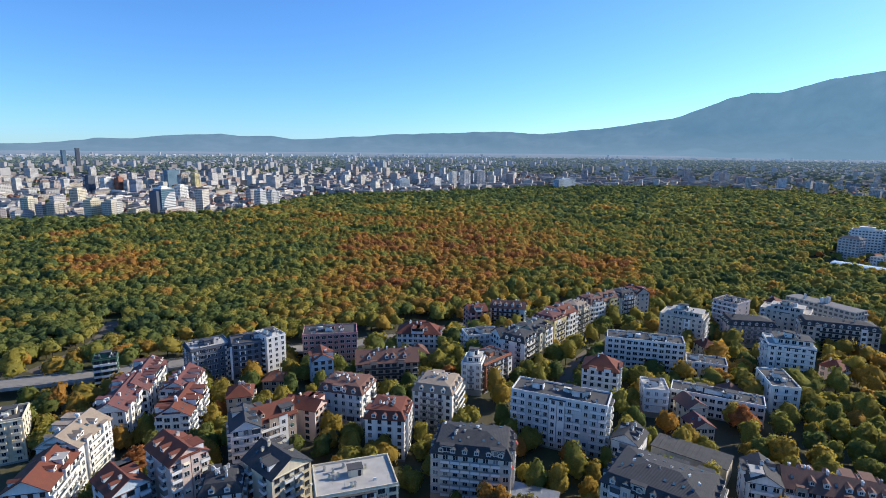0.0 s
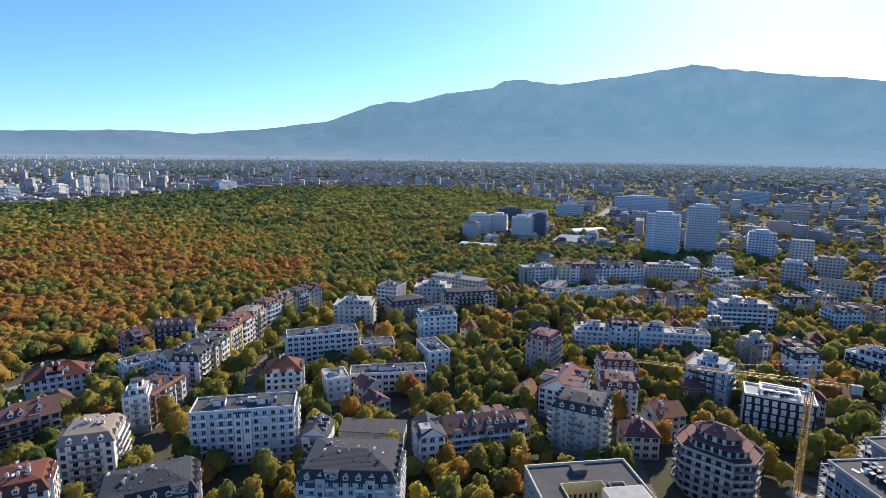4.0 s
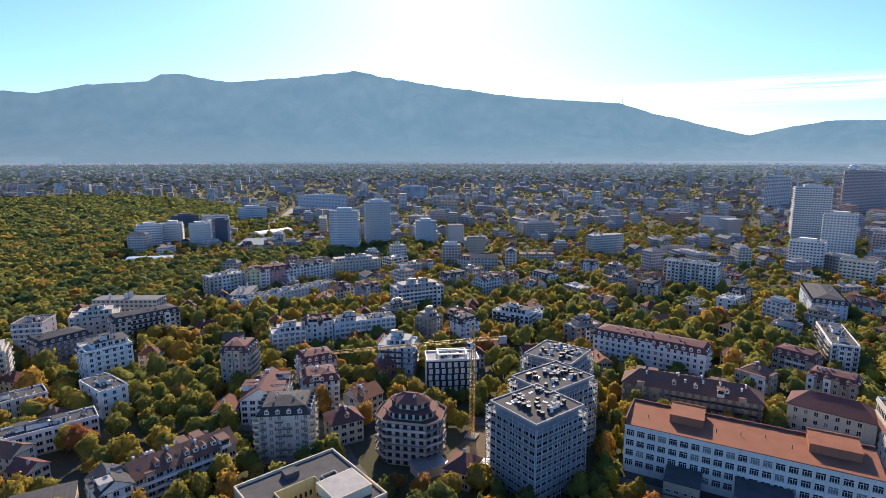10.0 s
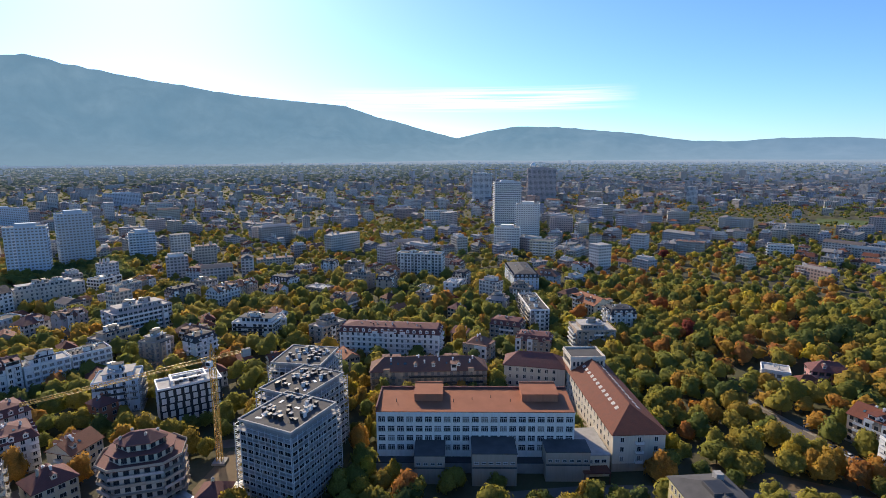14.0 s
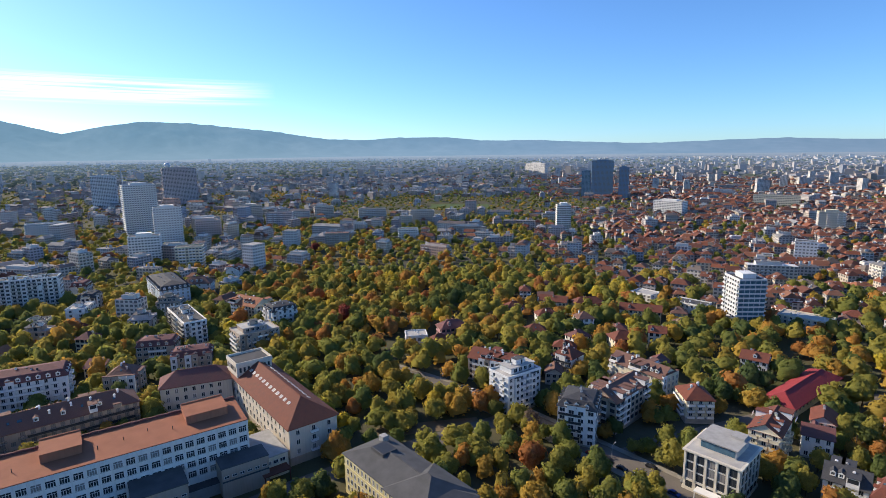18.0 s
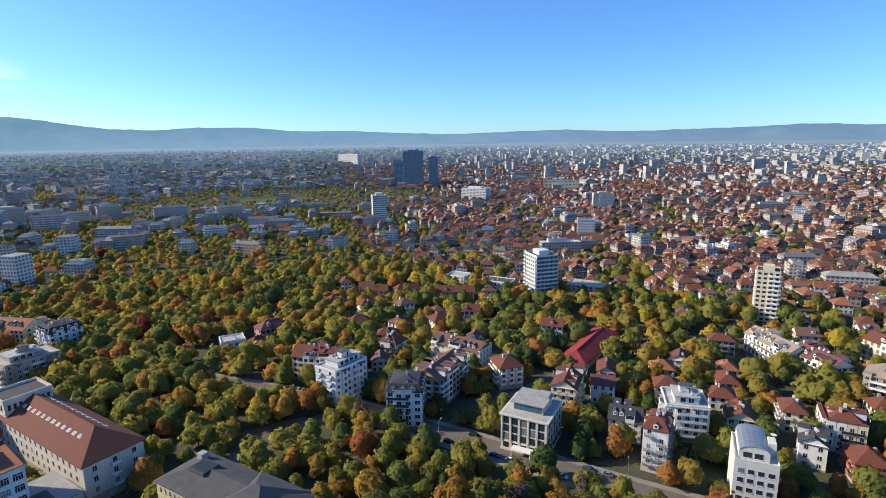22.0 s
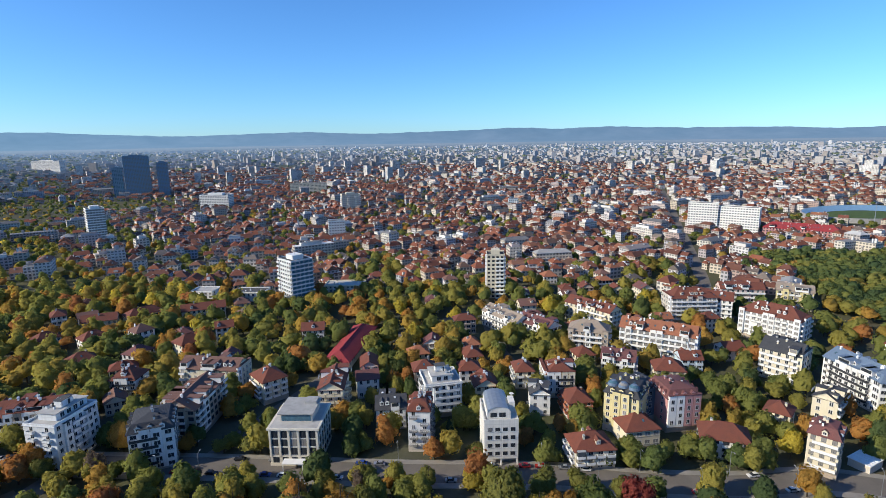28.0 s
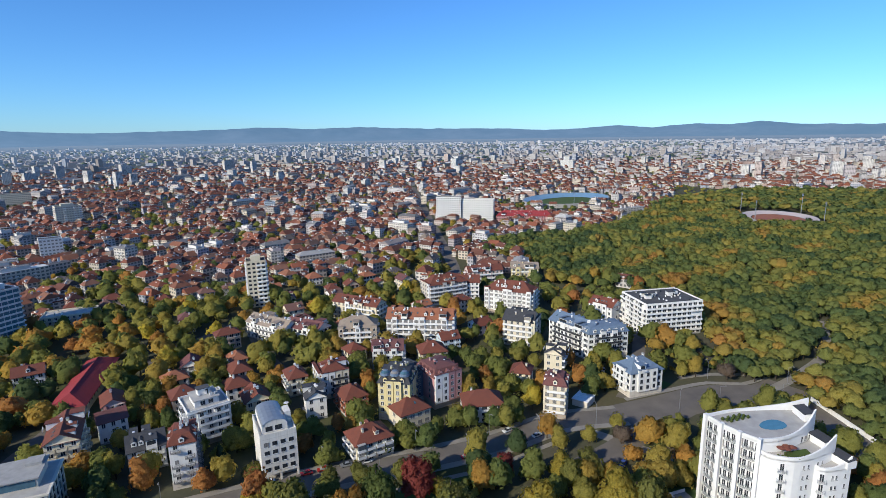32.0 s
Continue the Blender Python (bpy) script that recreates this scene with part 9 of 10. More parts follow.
def far_town():
    lots = []
    for cell, r0, r1, seed in ((15.5, 430, 760, 21), (18.0, 760, 1500, 22), (24.0, 1500, 2400, 23), (40.0, 2400, 4700, 24), (78.0, 4700, 8800, 25)):
        x, y, g = scatter(cell, r0, r1, seed, 0.33 if r1 < 1000 else 0.5)
        yaw, r = headings(x, y), np.hypot(x, y)
        ok = ~in_wood(x, y) & (yaw > -250)
        ok &= ~((yaw < -222) & (r < 1280)) & ~((yaw > -30) & (r < 950))
        green = patches(x, y, 170 if r0 < 2400 else 700, 31)
        north = (yaw < -137)
        west = (yaw > -140) & (yaw < -95)
        south = (yaw >= -95) & (yaw < -28)
        east = yaw >= -28
        keep = np.full(len(x), 0.88)
        keep[west] = 0.27 if r1 <= 1500 else 0.42
        keep[south] = 0.21 if r1 <= 1500 else 0.2
        keep[east] = 0.52
        keep[east & (yaw < -8)] = 0.36
        if r0 >= 2400:
            keep[north], keep[west], keep[south], keep[east] = 0.8, 0.6, 0.22, np.where(yaw[east] < -6, 0.2, 0.42)
        if r0 >= 4700:
            keep[north], keep[west], keep[south], keep[east] = 0.5, 0.42, 0.13, np.where(yaw[east] < -2, 0.08, 0.2)
        keep[(yaw > -150) & (yaw < -112) & (r > 480) & (r < 1250)] *= 0.75
        keep[in_belt(x, y)] = 0.03
        keep[in_far_park(x, y)] = 0.03
        keep[(yaw > -105) & (yaw < -50) & (r < 560)] = 0.1
        keep *= np.where(green > 0.62, 0.4, 1.0)
        ok &= g.uniform(size=len(x)) < keep
        if r0 < 2400:
            ok &= is_free(x, y, 5)
        lots.append((cell, x[ok], y[ok], yaw[ok], r[ok], g))
    houses, blocks, towers, rims = [], [], [], []
    for cell, x, y, yaw, r, g in lots:
        n = len(x)
        turn = radians(14) + np.round(patches(x, y, 420, 9) * 4) * radians(11) + g.integers(0, 2, n) * math.pi / 2 + g.normal(0, 0.05, n)
        lit = g.uniform(size=n) < np.where(yaw > 16, 0.55, 0.2)  # the slabs of the eastern estates stand in two directions
        turn = np.where(yaw > -30, np.where(lit, radians(69), radians(159)) + g.normal(0, 0.08, n), turn)
        pick = g.uniform(size=n)
        if cell > 30:
            tall = pick > np.where(yaw > -28, np.where(patches(x, y, 500, 35) > 0.62, 0.72, 0.965), np.where(r < 4700, 0.965, 0.97))
            s = rim(r) / r
            wide = np.where(tall, g.uniform(18, 34, n), g.uniform(16, 46, n)) * (1.0 if cell < 60 else 1.5)
            high = np.where(tall, g.choice([24, 27, 33, 40.0], n), g.choice([5, 6, 7, 9, 12, 15.0], n))
            rims.append((x * s, y * s, turn, wide * s, g.uniform(12, 18, n) * s, high * s))
            continue
        north = (yaw < -137) & (yaw > -250)
        p_house = np.where(north, np.where(r < 1500, 0.93, 0.80), np.where(r < 1500, 0.38, 0.2))
        p_tower = np.where(r > 1500, np.where(yaw > -28, np.where(patches(x, y, 330, 36) > 0.6, 0.22, 0.03), 0.02), np.where(north, 0.0, 0.02))
        hs = pick < p_house
        tw = pick > 1 - p_tower
        bl = ~hs & ~tw
        k = hs.sum()
        hw, hd, hh, hr = g.uniform(9, 15, k), g.uniform(8, 11.5, k), g.choice([6.0, 7.0, 8.5, 9.5, 11.0], k), g.uniform(2.4, 4.2, k)
        houses.append((x[hs], y[hs], turn[hs], hw, hd, hh, hr))
        if cell < 20:  # wings
            m = g.uniform(size=k) < 0.45
            side = g.choice([-1, 1], m.sum()) * hw[m] * 0.3
            deep = g.choice([-1, 1], m.sum()) * hd[m] * 0.45
            c, s = np.cos(turn[hs][m]), np.sin(turn[hs][m])
            houses.append((x[hs][m] + side * c - deep * s, y[hs][m] + side * s + deep * c, turn[hs][m] + math.pi / 2, hd[m] * g.uniform(0.7, 1.0, m.sum()), hw[m] * 0.45, hh[m] * g.uniform(0.7, 0.97, m.sum()), hr[m] * 0.72))
        k = bl.sum()
        sun_side = (yaw[bl] > -110) & (yaw[bl] < -28)
        blocks.append((x[bl], y[bl], turn[bl], np.where(g.uniform(size=k) < np.where(yaw[bl] > -28, 0.6, 0.25), g.uniform(25, 48, k), g.uniform(12, 22, k)), g.uniform(10, 14, k),
                       np.where(sun_side, g.choice([9, 9, 12, 12, 15, 18.0, 24.0], k), g.choice([9, 12, 14, 17.0], k)), np.where(g.uniform(size=k) < 0.35, 2.8, 0)))
        k = tw.sum()
        towers.append((x[tw], y[tw], turn[tw], g.uniform(15, 26, k), g.uniform(13, 17, k), g.choice([24, 27, 30, 36, 42.0], k), np.zeros(k)))
    j = lambda rows: [np.concatenate(c) for c in zip(*rows)]
    town("town_houses", *j(houses), [TOWN_WALL, TOWN_TILE], 51, "dense quarter of pale houses with red tiled roofs", 0.5)
    town("town_blocks", *j(blocks), [TOWN_WALL, TOWN_FLAT], 52, "rows of pale apartment blocks with flat grey roofs")
    town("town_towers", *j(towers), [TOWER_WALL, TOWN_FLAT], 53, "scattered white and beige tower blocks across the city")
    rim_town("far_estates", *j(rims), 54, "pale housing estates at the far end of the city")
    roof_clutter("town_roof_clutter", "set-back storeys, chimneys and balconies of the blocks", *j(blocks), 1600, 1000)
    roof_clutter("house_chimneys", "chimneys and dormers on the tiled roofs", *j(houses), 1150, 0)
    return j(houses), j(blocks), j(towers)


HOUSES, BLOCKS, TOWERS = far_town()


# ---- trees ----
def crown_lumps(g, lumps, spread=1.0):
    """Centres and radii of the lumps that make up a crown of radius 1."""
    c = g.normal(size=(lumps, 3))
    c /= np.linalg.norm(c, axis=1)[:, None]
    c *= spread * g.uniform(0.3, 0.68, lumps)[:, None]
    c[:, 2] = np.abs(c[:, 2]) * 1.25 - 0.2
    return np.concatenate([c, [[0, 0, 0.05]]]), np.append(g.uniform(0.28, 0.5, lumps), 0.52)


def crown_surface(way, c, rad):
    """Where rays from the middle of the crown leave its outermost lump, and the normals there."""
    along = way @ c.T
    gap = rad ** 2 - (c ** 2).sum(1) + along ** 2
    reach = np.where(gap > 0, along + np.sqrt(np.maximum(gap, 0)), 0.0)
    k = reach.argmax(1)
    p = way * reach[np.arange(len(way)), k][:, None]
    v = p - c[k]
    return p, v / np.linalg.norm(v, axis=1)[:, None]


def leaf_quads(g, p, v, size):
    """A bent leafy quad at each place, facing more or less outwards."""
    n = len(p)
    nrm = v + g.normal(size=(n, 3)) * 0.28
    nrm /= np.linalg.norm(nrm, axis=1)[:, None]
    t = np.cross(nrm, g.normal(size=(n, 3)))
    t /= np.linalg.norm(t, axis=1)[:, None]
    b = np.cross(nrm, t)
    s = (size * g.uniform(0.6, 1.35, n))[:, None]
    q = s * g.uniform(0.6, 1.1, n)[:, None]
    co = np.stack([p - t * s - nrm * s * 0.25, p - b * q, p + t * s - nrm * s * 0.3, p + b * q], 1)
    return co.reshape(-1, 3), np.arange(4 * n).reshape(-1, 4)


def crown_template(seed, n, size, tall=1.0, lumps=7, around=9, rings=4, spread=1.0):
    """A lumpy crown of radius 1 with soft normals: its closed inner surface, and n leaf clumps that fray its outline."""
    g = np.random.default_rng(seed)
    c, rad = crown_lumps(g, lumps, spread)
    a, e = np.meshgrid(np.arange(around) * 2 * math.pi / around, np.linspace(radians(-38), radians(90), rings + 1))
    a = a + np.arange(rings + 1)[:, None] * 0.4 + g.normal(0, 0.12, a.shape)
    way = np.stack([np.cos(e) * np.cos(a), np.cos(e) * np.sin(a), np.sin(e)], -1).reshape(-1, 3)
    dome, v = crown_surface(way, c, rad)
    dome = dome * g.uniform(0.86, 1.05, len(dome))[:, None]
    dome[:around] *= 0.8
    i, j = np.meshgrid(np.arange(rings), np.arange(around), indexing="ij")
    k, m = (j + 1) % around, i * around
    dq = np.stack([m + j, m + k, m + around + k, m + around + j], -1).reshape(-1, 4)
    soft = lambda p, v: p + 0.45 * v + np.array([0, 0, 0.32])
    dn = soft(dome, v)
    w = g.normal(size=(n, 3))
    w /= np.linalg.norm(w, axis=1)[:, None]
    w[:, 2] = np.where(w[:, 2] < -0.4, -w[:, 2], w[:, 2])
    p, v = crown_surface(w, c, rad)
    p = p * g.uniform(0.94, 1.17, n)[:, None]
    co, q = leaf_quads(g, p, v, size)
    nv = np.repeat(soft(p, v) + g.normal(size=p.shape) * 0.3, 4, 0)
    co, q, nv = np.concatenate([dome, co]), np.concatenate([dq, q + len(dome)]), np.concatenate([dn, nv])
    co[:, 2] *= tall
    return co, q, nv / np.linalg.norm(nv, axis=1)[:, None]


def wood(name, x, y, size, kinds, templates, seed, label, trunks=False, lift=0.68, leaf=TOWN_LEAF):
    """Many trees joined in one mesh. size: crown radius."""
    g = np.random.default_rng(seed)
    cos, qs, sl, ks, ns = [], [], [], [], []
    base = 0
    which = g.integers(0, len(templates), len(x))
    for k, (co, q, nv) in enumerate(templates):
        m = which == k
        if not m.any():
            continue
        n = m.sum()
        a = g.uniform(0, 2 * math.pi, n)
        sc = size[m]
        st = g.uniform(0.88, 1.18, n)
        c, s = np.cos(a)[:, None], np.sin(a)[:, None]
        px = (co[None, :, 0] * c - co[None, :, 1] * s) * sc[:, None] + x[m][:, None]
        py = (co[None, :, 0] * s + co[None, :, 1] * c) * sc[:, None] + y[m][:, None]
        pz = (co[None, :, 2] * st[:, None] + lift * st[:, None]) * sc[:, None] + g.uniform(0, 1.6, n)[:, None] + rise_of(np.hypot(x[m], y[m]))[:, None]
        cos.append(np.stack([px, py, pz], -1).reshape(-1, 3))
        ns.append(np.stack([nv[None, :, 0] * c - nv[None, :, 1] * s, nv[None, :, 0] * s + nv[None, :, 1] * c, np.broadcast_to(nv[None, :, 2], px.shape)], -1).reshape(-1, 3))
        qs.append((q[None] + (base + len(co) * np.arange(n))[:, None, None]).reshape(-1, 4))
        sl.append(np.zeros(n * len(q), int))
        ks.append(np.repeat(kinds[m], len(q)))
        base += len(co) * n
    if trunks:
        n = len(x)
        p = BOX[None] * np.stack([0.03 * size, 0.03 * size, 1.1 * size], 1)[:, None, :] + np.stack([x, y, 0 * x], 1)[:, None, :]
        cos.append(p.reshape(-1, 3))
        ns.append(np.tile(np.concatenate([BOX[:, :2] / math.sqrt(2), np.zeros((8, 1))], 1), (n, 1)))
        f = np.array([(0, 1, 5, 4), (1, 2, 6, 5), (2, 3, 7, 6), (3, 0, 4, 7)])
        qs.append((f[None] + (base + 8 * np.arange(n))[:, None, None]).reshape(-1, 4))
        sl.append(np.ones(4 * n, int))
        ks.append(np.zeros(4 * n))
    ob = quads_to_mesh(name, np.concatenate(cos), np.concatenate(qs), [leaf, BARK], np.concatenate(sl), np.concatenate(ks), None, np.concatenate(ns))
    return tagged(ob, label, "trees", kind="stuff")


CLOSE_T = [crown_template(160 + i, 260, 0.105, 1.1, 10, 13, 7) for i in range(6)]
NEAR_T = [crown_template(100 + i, 46, 0.16, 1.05, 7, 9, 5) for i in range(8)]
TOWN_T = [crown_template(110 + i, 72, 0.14, 1.05, 8, 10, 5) for i in range(6)]
WOOD_T = [crown_template(170 + i, 58, 0.14, 0.88, 6, 8, 4, 0.75) for i in range(8)]
MID_T = [crown_template(120 + i, 20, 0.20, 0.86, 5, 7, 3, 0.7) for i in range(8)]
DISTANT_T = [crown_template(150 + i, 3, 0.3, 0.6, 4, 5, 2) for i in range(4)]
FAR_T = [crown_template(140 + i, 6, 0.26, 0.7, 4, 6, 2) for i in range(6)]


def wood_kinds(x, y, g):
    """Colour kinds of the park's trees: rust-coloured stretches among green ones."""
    yaw, r = headings(x, y), np.hypot(x, y)
    bell = lambda v, mid, half: np.exp(-((v - mid) / half) ** 2)
    big, small, fine = patches(x, y, 210, 61), patches(x, y, 70, 62), patches(x, y, 26, 63)
    warm = bell(yaw, 3, 20) * bell(r, 660, 290) + 1.1 * bell(yaw, 34, 5) * bell(r, 590, 95) + 0.9 * bell(yaw, 36, 4) * bell(r, 830, 60) + 0.8 * bell(yaw, -15, 3) * (bell(r, 1090, 60) + bell(r, 560, 60)) + 0.45 * bell(yaw, 12, 20) * bell(r, 1000, 160)
    warm = np.where(yaw > -100, warm, 0.30 * bell(yaw, -226, 10))
    k = np.where(yaw > -20, 0.21 + 0.17 * np.clip((24 - yaw) / 12, 0, 1) * np.clip((900 - r) / 300, 0.2, 1), np.where(yaw > -100, 0.36, 0.29)) + 0.56 * warm * np.clip(1.7 * big + 0.1, 0, 1) + (small - 0.5) * 0.5 + (fine - 0.5) * 0.34 + g.normal(0, 0.06, len(x))
    k = np.where((r < 480) & (yaw > -25), k + 0.1, k)
    k = np.where((r > 1000) & (yaw > -60), k - 0.06 * np.clip((r - 1000) / 400, 0, 1), k)
    return np.where(k > 0.8, np.clip(0.8 + (k - 0.8) * 0.5, 0, 0.92), np.clip(k, 0.02, 1))


def town_kinds(x, y, g):
    k = g.choice([0.05, 0.2, 0.3, 0.42, 0.5, 0.56, 0.62, 0.7, 0.85, 1.0], len(x), p=[0.10, 0.15, 0.18, 0.19, 0.12, 0.08, 0.06, 0.06, 0.04, 0.02])
    yaw = headings(x, y)
    k = np.where((k < 0.5) & (yaw > -150), k + np.where((yaw > -98) & (np.hypot(x, y) < 900), 0.16, 0.05), k)
    k = np.where((np.hypot(x, y) > 1300) & (k > 0.3), 0.2 + k * 0.3, k)
    k = np.where(in_belt(x, y) & (g.uniform(size=len(x)) < 0.27), g.choice([0.5, 0.62, 0.78, 0.9, 1.0], len(x)), k)
    k = np.where((yaw < -100) & (np.hypot(x, y) < 800) & (k < 0.45), k + 0.09, k)
    k = k + g.normal(0, 0.04, len(x)) + (patches(x, y, 120, 64) - 0.5) * 0.25
    far = in_far_park(x, y)
    k = np.where(far, np.where((yaw > -116) | (g.uniform(size=len(x)) < 0.2), 0.97, 0.3), k)
    return np.clip(k, 0, 1)


def woods():
    for name, cell, r0, r1, tmpl, s0, s1, seed in (("wood_near", 6.1, 180, 520, WOOD_T, 4.4, 6.2, 71), ("wood_middle", 7.1, 520, 900, MID_T, 5.3, 7.3, 72), ("wood_far", 10.5, 900, 1900, FAR_T, 7.6, 10.4, 73)):
        x, y, g = scatter(cell, r0, r1, seed, 0.45)
        yaw = headings(x, y)
        ok = in_wood(x, y) & is_free(x, y, 1.0) & ~((yaw < -250) & (yaw > -312) & (np.hypot(x, y) > 420))
        ok &= g.uniform(size=len(x)) < 0.96
        x, y = x[ok], y[ok]
        size = g.uniform(s0, s1, len(x)) * (0.95 + 0.32 * patches(x, y, 55, 66))
        wood(name, x, y, size, wood_kinds(x, y, g), tmpl, seed, "dense autumn wood of green, rust and yellow crowns", name == "wood_near", 0.68, WOOD_LEAF)
    # trees among the houses further off
    for name, cell, r0, r1, tmpl, s0, s1, seed, share in (("town_trees_near", 9.8, 275, 520, TOWN_T, 4.8, 7.9, 81, 0.6), ("town_trees_middle", 12.0, 520, 950, MID_T, 4.8, 7.4, 82, 0.55),
                                                    ("town_trees_far", 17.0, 950, 1700, FAR_T, 4.2, 6.6, 83, 0.5), ("town_trees_distant", 27.0, 1700, 2400, DISTANT_T, 5.0, 8.5, 84, 0.5),
                                                    ("far_trees", 62.0, 2400, 6800, DISTANT_T, 13.0, 26.0, 85, 0.42)):
        x, y, g = scatter(cell, r0, r1, seed, 0.48)
        yaw, r = headings(x, y), np.hypot(x, y)
        dens = np.full(len(x), share)
        dens[(yaw > -140) & (yaw < -28)] = min(0.95, share * 1.75)
        dens[in_belt(x, y)] = 0.98
        dens[in_far_park(x, y)] = 0.95
        dens[(yaw > -28) & (r < 520)] = 0.9
        dens[(yaw < -140) & (yaw > -195) & (r < 400)] = 0.88
        dens[(yaw < -148) & (yaw > -212) & (r > 430)] *= 0.72
        dens[(yaw > -28) & (r > 1000)] = 0.85
        dens *= np.where(patches(x, y, 170, 31) > 0.6, 1.5, 0.95)
        if r0 >= 2400:
            dens *= np.where((patches(x, y, 700, 33) > 0.5) | (yaw > -100), 1.0, 0.3) * np.where(yaw < -120, 0.45, 1.0)
        ok = ~in_wood(x, y) & (g.uniform(size=len(x)) < dens) & (yaw > -225)
        ok &= is_free(x, y, 1.2)
        x, y = x[ok], y[ok]
        size = g.uniform(s0, s1, len(x))
        if r0 >= 2400:
            s = rim(np.hypot(x, y)) / np.hypot(x, y)
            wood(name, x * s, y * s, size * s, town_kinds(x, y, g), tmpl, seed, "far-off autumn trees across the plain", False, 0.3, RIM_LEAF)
            continue
        for hs in (HOUSES, BLOCKS, TOWERS):
            cellmap = {}
            for k, (hx, hy) in enumerate(zip(hs[0], hs[1])):
                cellmap.setdefault((int(hx // 40), int(hy // 40)), []).append(k)
            keep = np.ones(len(x), bool)
            for i in range(len(x)):
                ci, cj = int(x[i] // 40), int(y[i] // 40)
                for a in (-1, 0, 1):
                    for b in (-1, 0, 1):
                        for k in cellmap.get((ci + a, cj + b), ()):
                            if abs(x[i] - hs[0][k]) < hs[3][k] * 0.45 and abs(y[i] - hs[1][k]) < hs[3][k] * 0.45:
                                keep[i] = False
            x, y, size = x[keep], y[keep], size[keep]
        wood(name, x, y, size, town_kinds(x, y, g), tmpl, seed, "autumn trees in the gardens and streets between houses", name == "town_trees_near", 0.3 if r0 > 1600 else 0.68)


woods()

# near trees, each a thing of its own
def crown_mesh(colour, form, seed):
    tall, n, size, lumps = {"round": (1.0, 660, 0.075, 12), "oval": (1.3, 660, 0.078, 12), "poplar": (3.2, 380, 0.13, 7), "cone": (2.4, 380, 0.13, 7)}[form]
    co, q, nv = crown_template(seed, n, size, tall, lumps, 15, 9)
    if form == "cone":
        up = (co[:, 2] - co[:, 2].min()) / np.ptp(co[:, 2])
        co[:, :2] *= (1.25 * (1 - up) + 0.08)[:, None]
    co[:, 2] -= co[:, 2].min()
    me = bpy.data.meshes.new("crown")
    me.from_pydata(co.tolist(), [], q.tolist())
    me.materials.append(LEAF[colour])
    me.polygons.foreach_set("use_smooth", np.ones(len(q), bool))
    me.update()
    me.normals_split_custom_set_from_vertices(nv.tolist())
    return me


def trunk_mesh(seed):
    """A tapered trunk that forks into limbs; unit crown radius, crown base at 0.9."""
    r = random.Random(seed)
    s = Shape().tube(0, 0, 0, 1.0, 0.06, 0.045, 7)
    for i in range(4):
        a = i * 1.57 + r.uniform(-0.4, 0.4)
        s.tube(0, 0, 0.85, 1.75, 0.045, 0.015, 5, 0, 0.5 * math.cos(a), 0.5 * math.sin(a))
    return s.tube(0, 0, 1.0, 2.1, 0.055, 0.015, 6).mesh("tree", [BARK])


TRUNKS = [trunk_mesh(i) for i in range(3)]
CROWNS = {}
TREE_WORDS = {"green": "green leafy", "olive": "olive-green autumn", "yellow": "bright yellow autumn", "orange": "orange autumn", "red": "red autumn", "dark": "dark evergreen", "bare": "thin brown half-bare"}


def tree(x, y, size, colour, form, seed):
    rnd = random.Random(seed)
    key = (colour, form, seed % 3)
    if key not in CROWNS:
        CROWNS[key] = crown_mesh(colour, form, 300 + len(CROWNS))
    ob = new("tree", TRUNKS[seed % 3])
    ob.location, ob.rotation_euler = (x, y, 0), (0, 0, rnd.uniform(0, 6.28))
    ob.scale = (size, size, size * rnd.uniform(0.85, 1.15))
    shape = {"round": "tree with a broad crown", "oval": "tree with a tall crown", "poplar": "slender poplar beside the houses", "cone": "conifer between other trees"}[form]
    tagged(ob, f"{TREE_WORDS[colour]} {shape}", "tree", "trees of the near streets")
    c = new("crown", CROWNS[key])
    c.parent, c.location = ob, (0, 0, 0.42 if form in ("round", "oval") else 0.2)


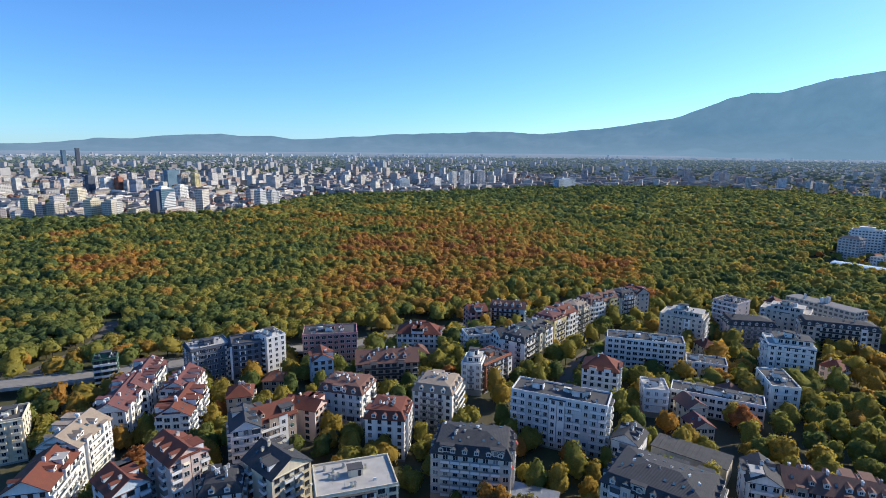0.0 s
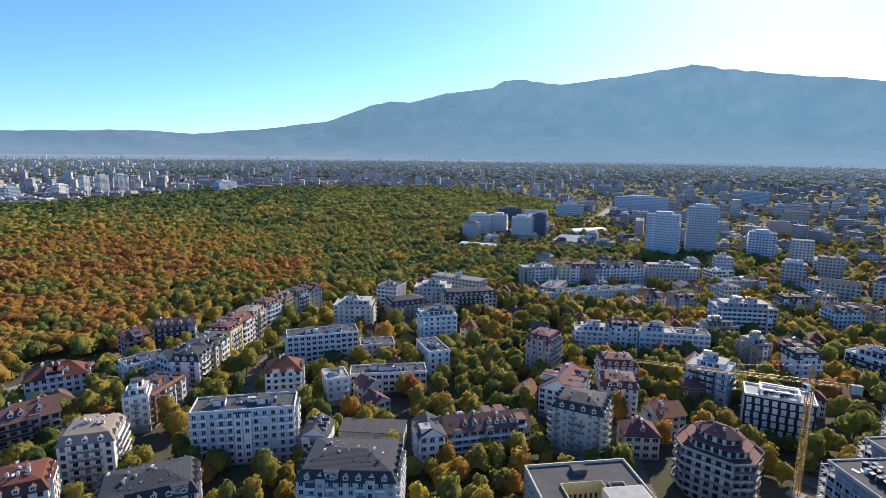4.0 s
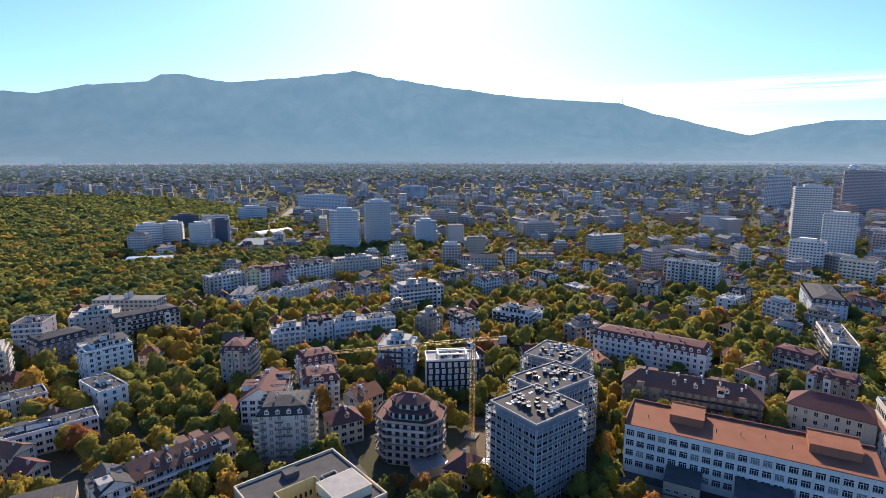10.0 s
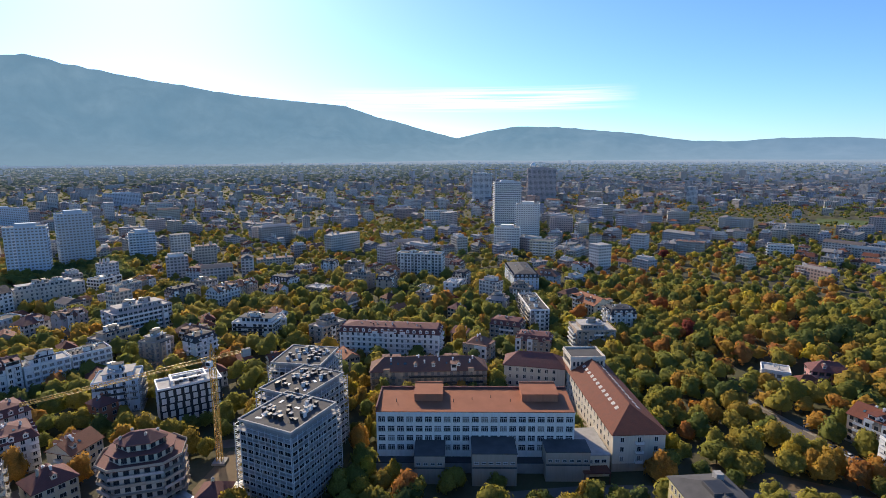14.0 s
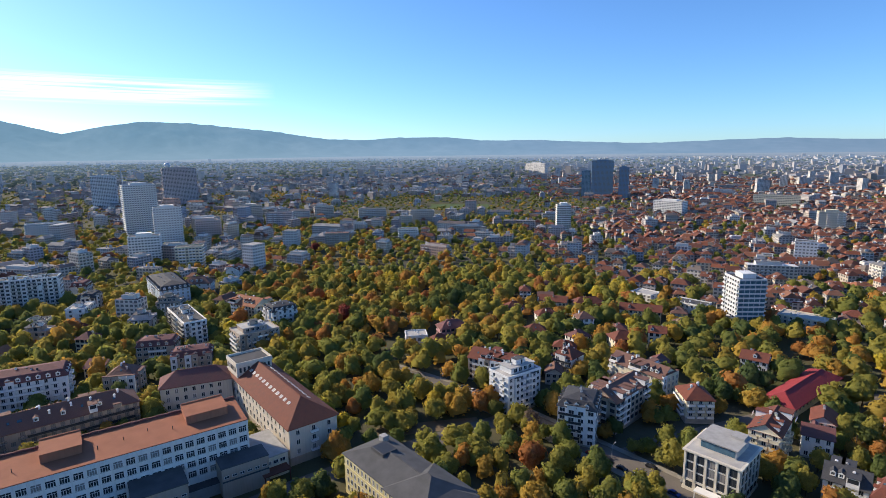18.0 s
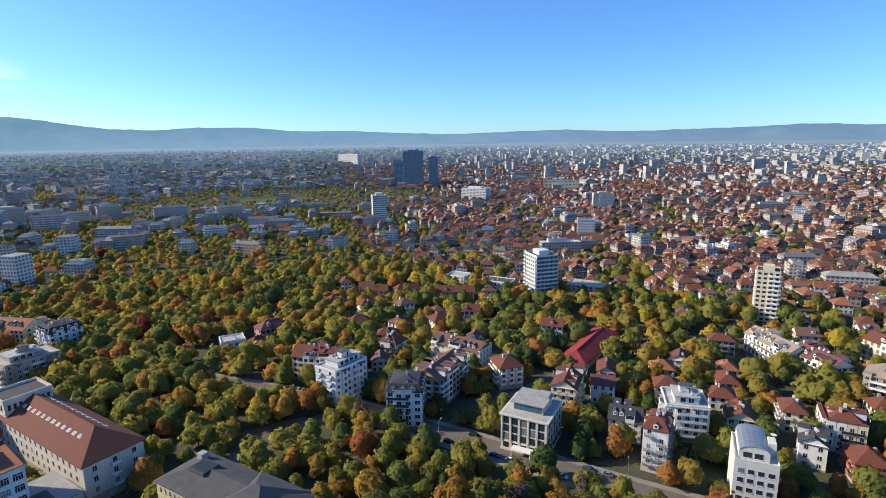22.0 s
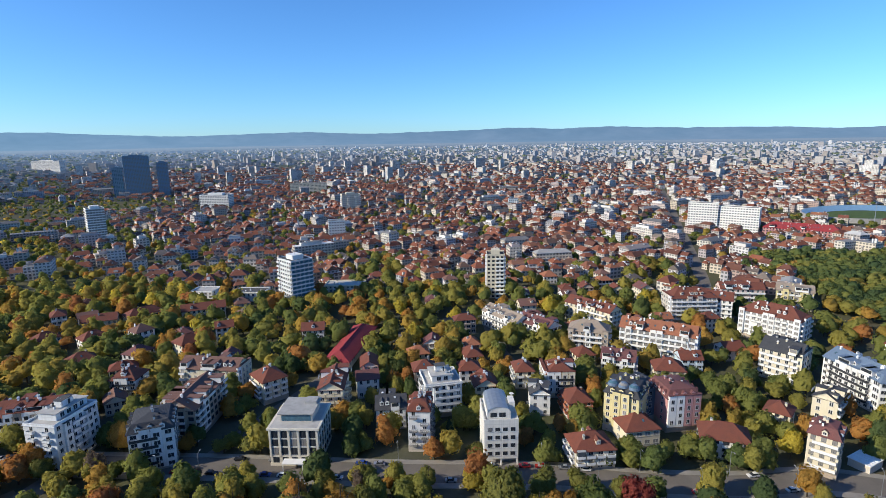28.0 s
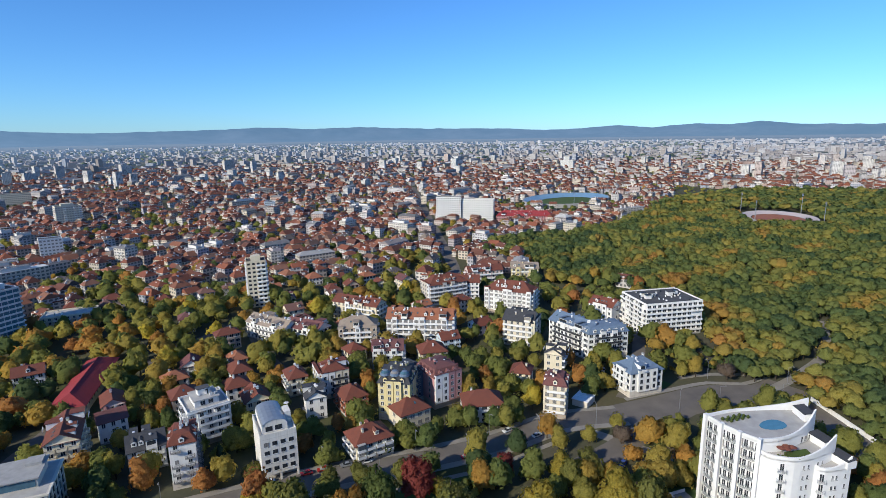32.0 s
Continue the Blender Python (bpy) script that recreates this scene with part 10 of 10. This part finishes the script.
def near_trees():
    x, y, g = scatter(8.6, 95, 280, 91, 0.46)
    yaw, r = headings(x, y), np.hypot(x, y)
    dens = np.full(len(x), 0.74)
    dens[(yaw < -98) & (yaw > -180) & (y > -166)] = 0.96
    dens[(yaw < -98) & (yaw > -152) & (y <= -166)] = 0.86
    dens[(yaw <= -152) & (yaw > -205) & (y <= -166)] = 0.86
    dens[(yaw > -48) & (yaw < -14) & (r > 170)] = 0.78
    dens[(yaw <= -172) & (yaw > -214) & (y > -165) & (y < -140)] = 0.5
    dens[(yaw <= -180) & (yaw > -214) & (y >= -140)] = 0.55
    dens[(yaw <= -214) & (yaw > -250)] = 0.9
    dens[r < 120] = 0
    dens[(r < 140) & (yaw > -95)] = 0.3
    ok = (g.uniform(size=len(x)) < dens) & is_free(x, y, 0.8) & ~in_wood(x, y) & (yaw > -250)
    x, y, yaw, r = x[ok], y[ok], yaw[ok], r[ok]
    order = np.argsort(r)
    n = 0
    for i in order[:270]:
        rnd = random.Random(9000 + n)
        mix = [44, 11, 20, 12, 6, 5, 2] if yaw[i] < -98 else [30, 11, 30, 18, 5, 4, 2]
        colour = rnd.choices(["olive", "green", "yellow", "orange", "dark", "bare", "red"], mix)[0]
        form = "cone" if colour == "dark" and rnd.random() < 0.6 else rnd.choices(["round", "oval", "poplar"], [62, 34, 4])[0]
        size = (rnd.uniform(4.3, 7.4) if yaw[i] < -98 else rnd.uniform(3.8, 6.6)) * (0.62 if form in ("poplar", "cone") else 1.0)
        tree(float(x[i]), float(y[i]), size, colour, form, 9000 + n)
        n += 1
    rest = order[270:]  # the others are joined
    x, y = x[rest], y[rest]
    wood("garden_trees", x, y, g.uniform(3.9, 6.5, len(x)), town_kinds(x, y, g), CLOSE_T, 92, "autumn trees in gardens between the apartment houses", True)


near_trees()
for _k, _p in enumerate(smooth_line(BOULEVARD, 10.5)[6:-8]):
    for _o in (9.4, -9.8):
        _r = random.Random(7000 + _k * 2 + (_o > 0))
        if _r.random() < 0.62:
            tree(_p.x + _r.uniform(-2, 2), _p.y + _o + _r.uniform(-0.6, 1.0), _r.uniform(3.2, 4.9), _r.choice(["olive", "orange", "olive", "green", "bare", "yellow"]), _r.choice(["round", "oval"]), 7000 + _k * 2)
# trees that stand out by themselves
for _x, _y, _s, _c, _f in ((213, 22, 2.6, "yellow", "poplar"), (221, 17, 2.4, "olive", "poplar"), (217, 28, 3.2, "olive", "oval"), (150, 14, 4.2, "yellow", "round"), (157, 6, 3.8, "yellow", "oval"),
                           (150, -40, 4.0, "yellow", "oval"), (147, -47, 3.2, "olive", "round"), (-75, -155.5, 3.9, "red", "oval"), (-46.4, -160, 2.0, "red", "oval"), (-93, -146, 4.4, "yellow", "oval"), (146, 211, 4.4, "yellow", "round"),
                           (44, 233, 5.0, "green", "round"), (262, -2, 2.5, "yellow", "poplar"), (180, 30, 3.0, "yellow", "round"), (236, -36, 3.8, "olive", "round"), (240, -42, 3.0, "orange", "round"), (327, -172, 6.4, "red", "oval"), (593, -276, 6.5, "red", "round"), (51, -297, 5.4, "yellow", "oval"), (52, -243, 4.8, "orange", "round"),
                           (84, -145, 4.6, "orange", "round"), (118, -120, 4.4, "orange", "round"), (20, -197, 2.7, "dark", "cone"), (-57, -186, 2.6, "dark", "cone"), (171, 21, 4.6, "yellow", "round"), (177, 11, 4.6, "yellow", "oval"),
                           (163, -38, 3.7, "yellow", "round"), (178, 186, 5.2, "yellow", "round"), (180, 203, 4.6, "orange", "oval"), (160, 53, 3.6, "olive", "round"), (163, 13, 4.2, "olive", "oval"),
                           (-93.4, -141, 5.0, "olive", "oval"), (-126, -157.7, 4.2, "bare", "round"), (-137.6, -150.8, 2.6, "green", "round"), (-141.8, -147.2, 2.4, "green", "oval"), (-82.1, -150.9, 3.0, "olive", "round"),
                           (-105.9, -151, 3.4, "olive", "round"), (-208, -186, 4.8, "bare", "round"), (-52.9, -152, 3.2, "green", "oval")):
    tree(_x, _y, _s, _c, _f, int(9900 + _x))


def shrubs():
    """Low bushes along the junction, the lawns and the wood's edge."""
    g = np.random.default_rng(95)
    spots = [(-214, -199, 7), (-226, -192, 6), (-205, -206, 8), (-196, -204, 6), (-236, -186, 5), (-246, -168, 7), (-240, -155, 6), (-243, -140, 7), (-146, -156, 6), (-152, -160, 5), (-158, -163, 4), (-128, -158, 5),
             (-205, -222, 9), (-222, -212, 9), (-190, -215, 7), (-238, -200, 7), (-100, -150, 6), (-112, -152, 6), (-90, -148, 6), (-60, -152, 5), (-30, -155, 5)]
    x, y, s = [], [], []
    for cx, cy, spread in spots:
        for _ in range(int(spread * 1.8)):
            x.append(cx + g.normal(0, spread * 0.5))
            y.append(cy + g.normal(0, spread * 0.5))
            s.append(g.uniform(1.1, 2.6))
    x, y, s = np.array(x), np.array(y), np.array(s)
    ok = is_free(x, y, 0.2)
    x, y, s = x[ok], y[ok], s[ok]
    wood("shrubs", x, y, s, np.clip(g.normal(0.3, 0.18, len(x)), 0, 0.95), NEAR_T, 96, "olive and brown bushes beside the junction", False, 0.5)


shrubs()
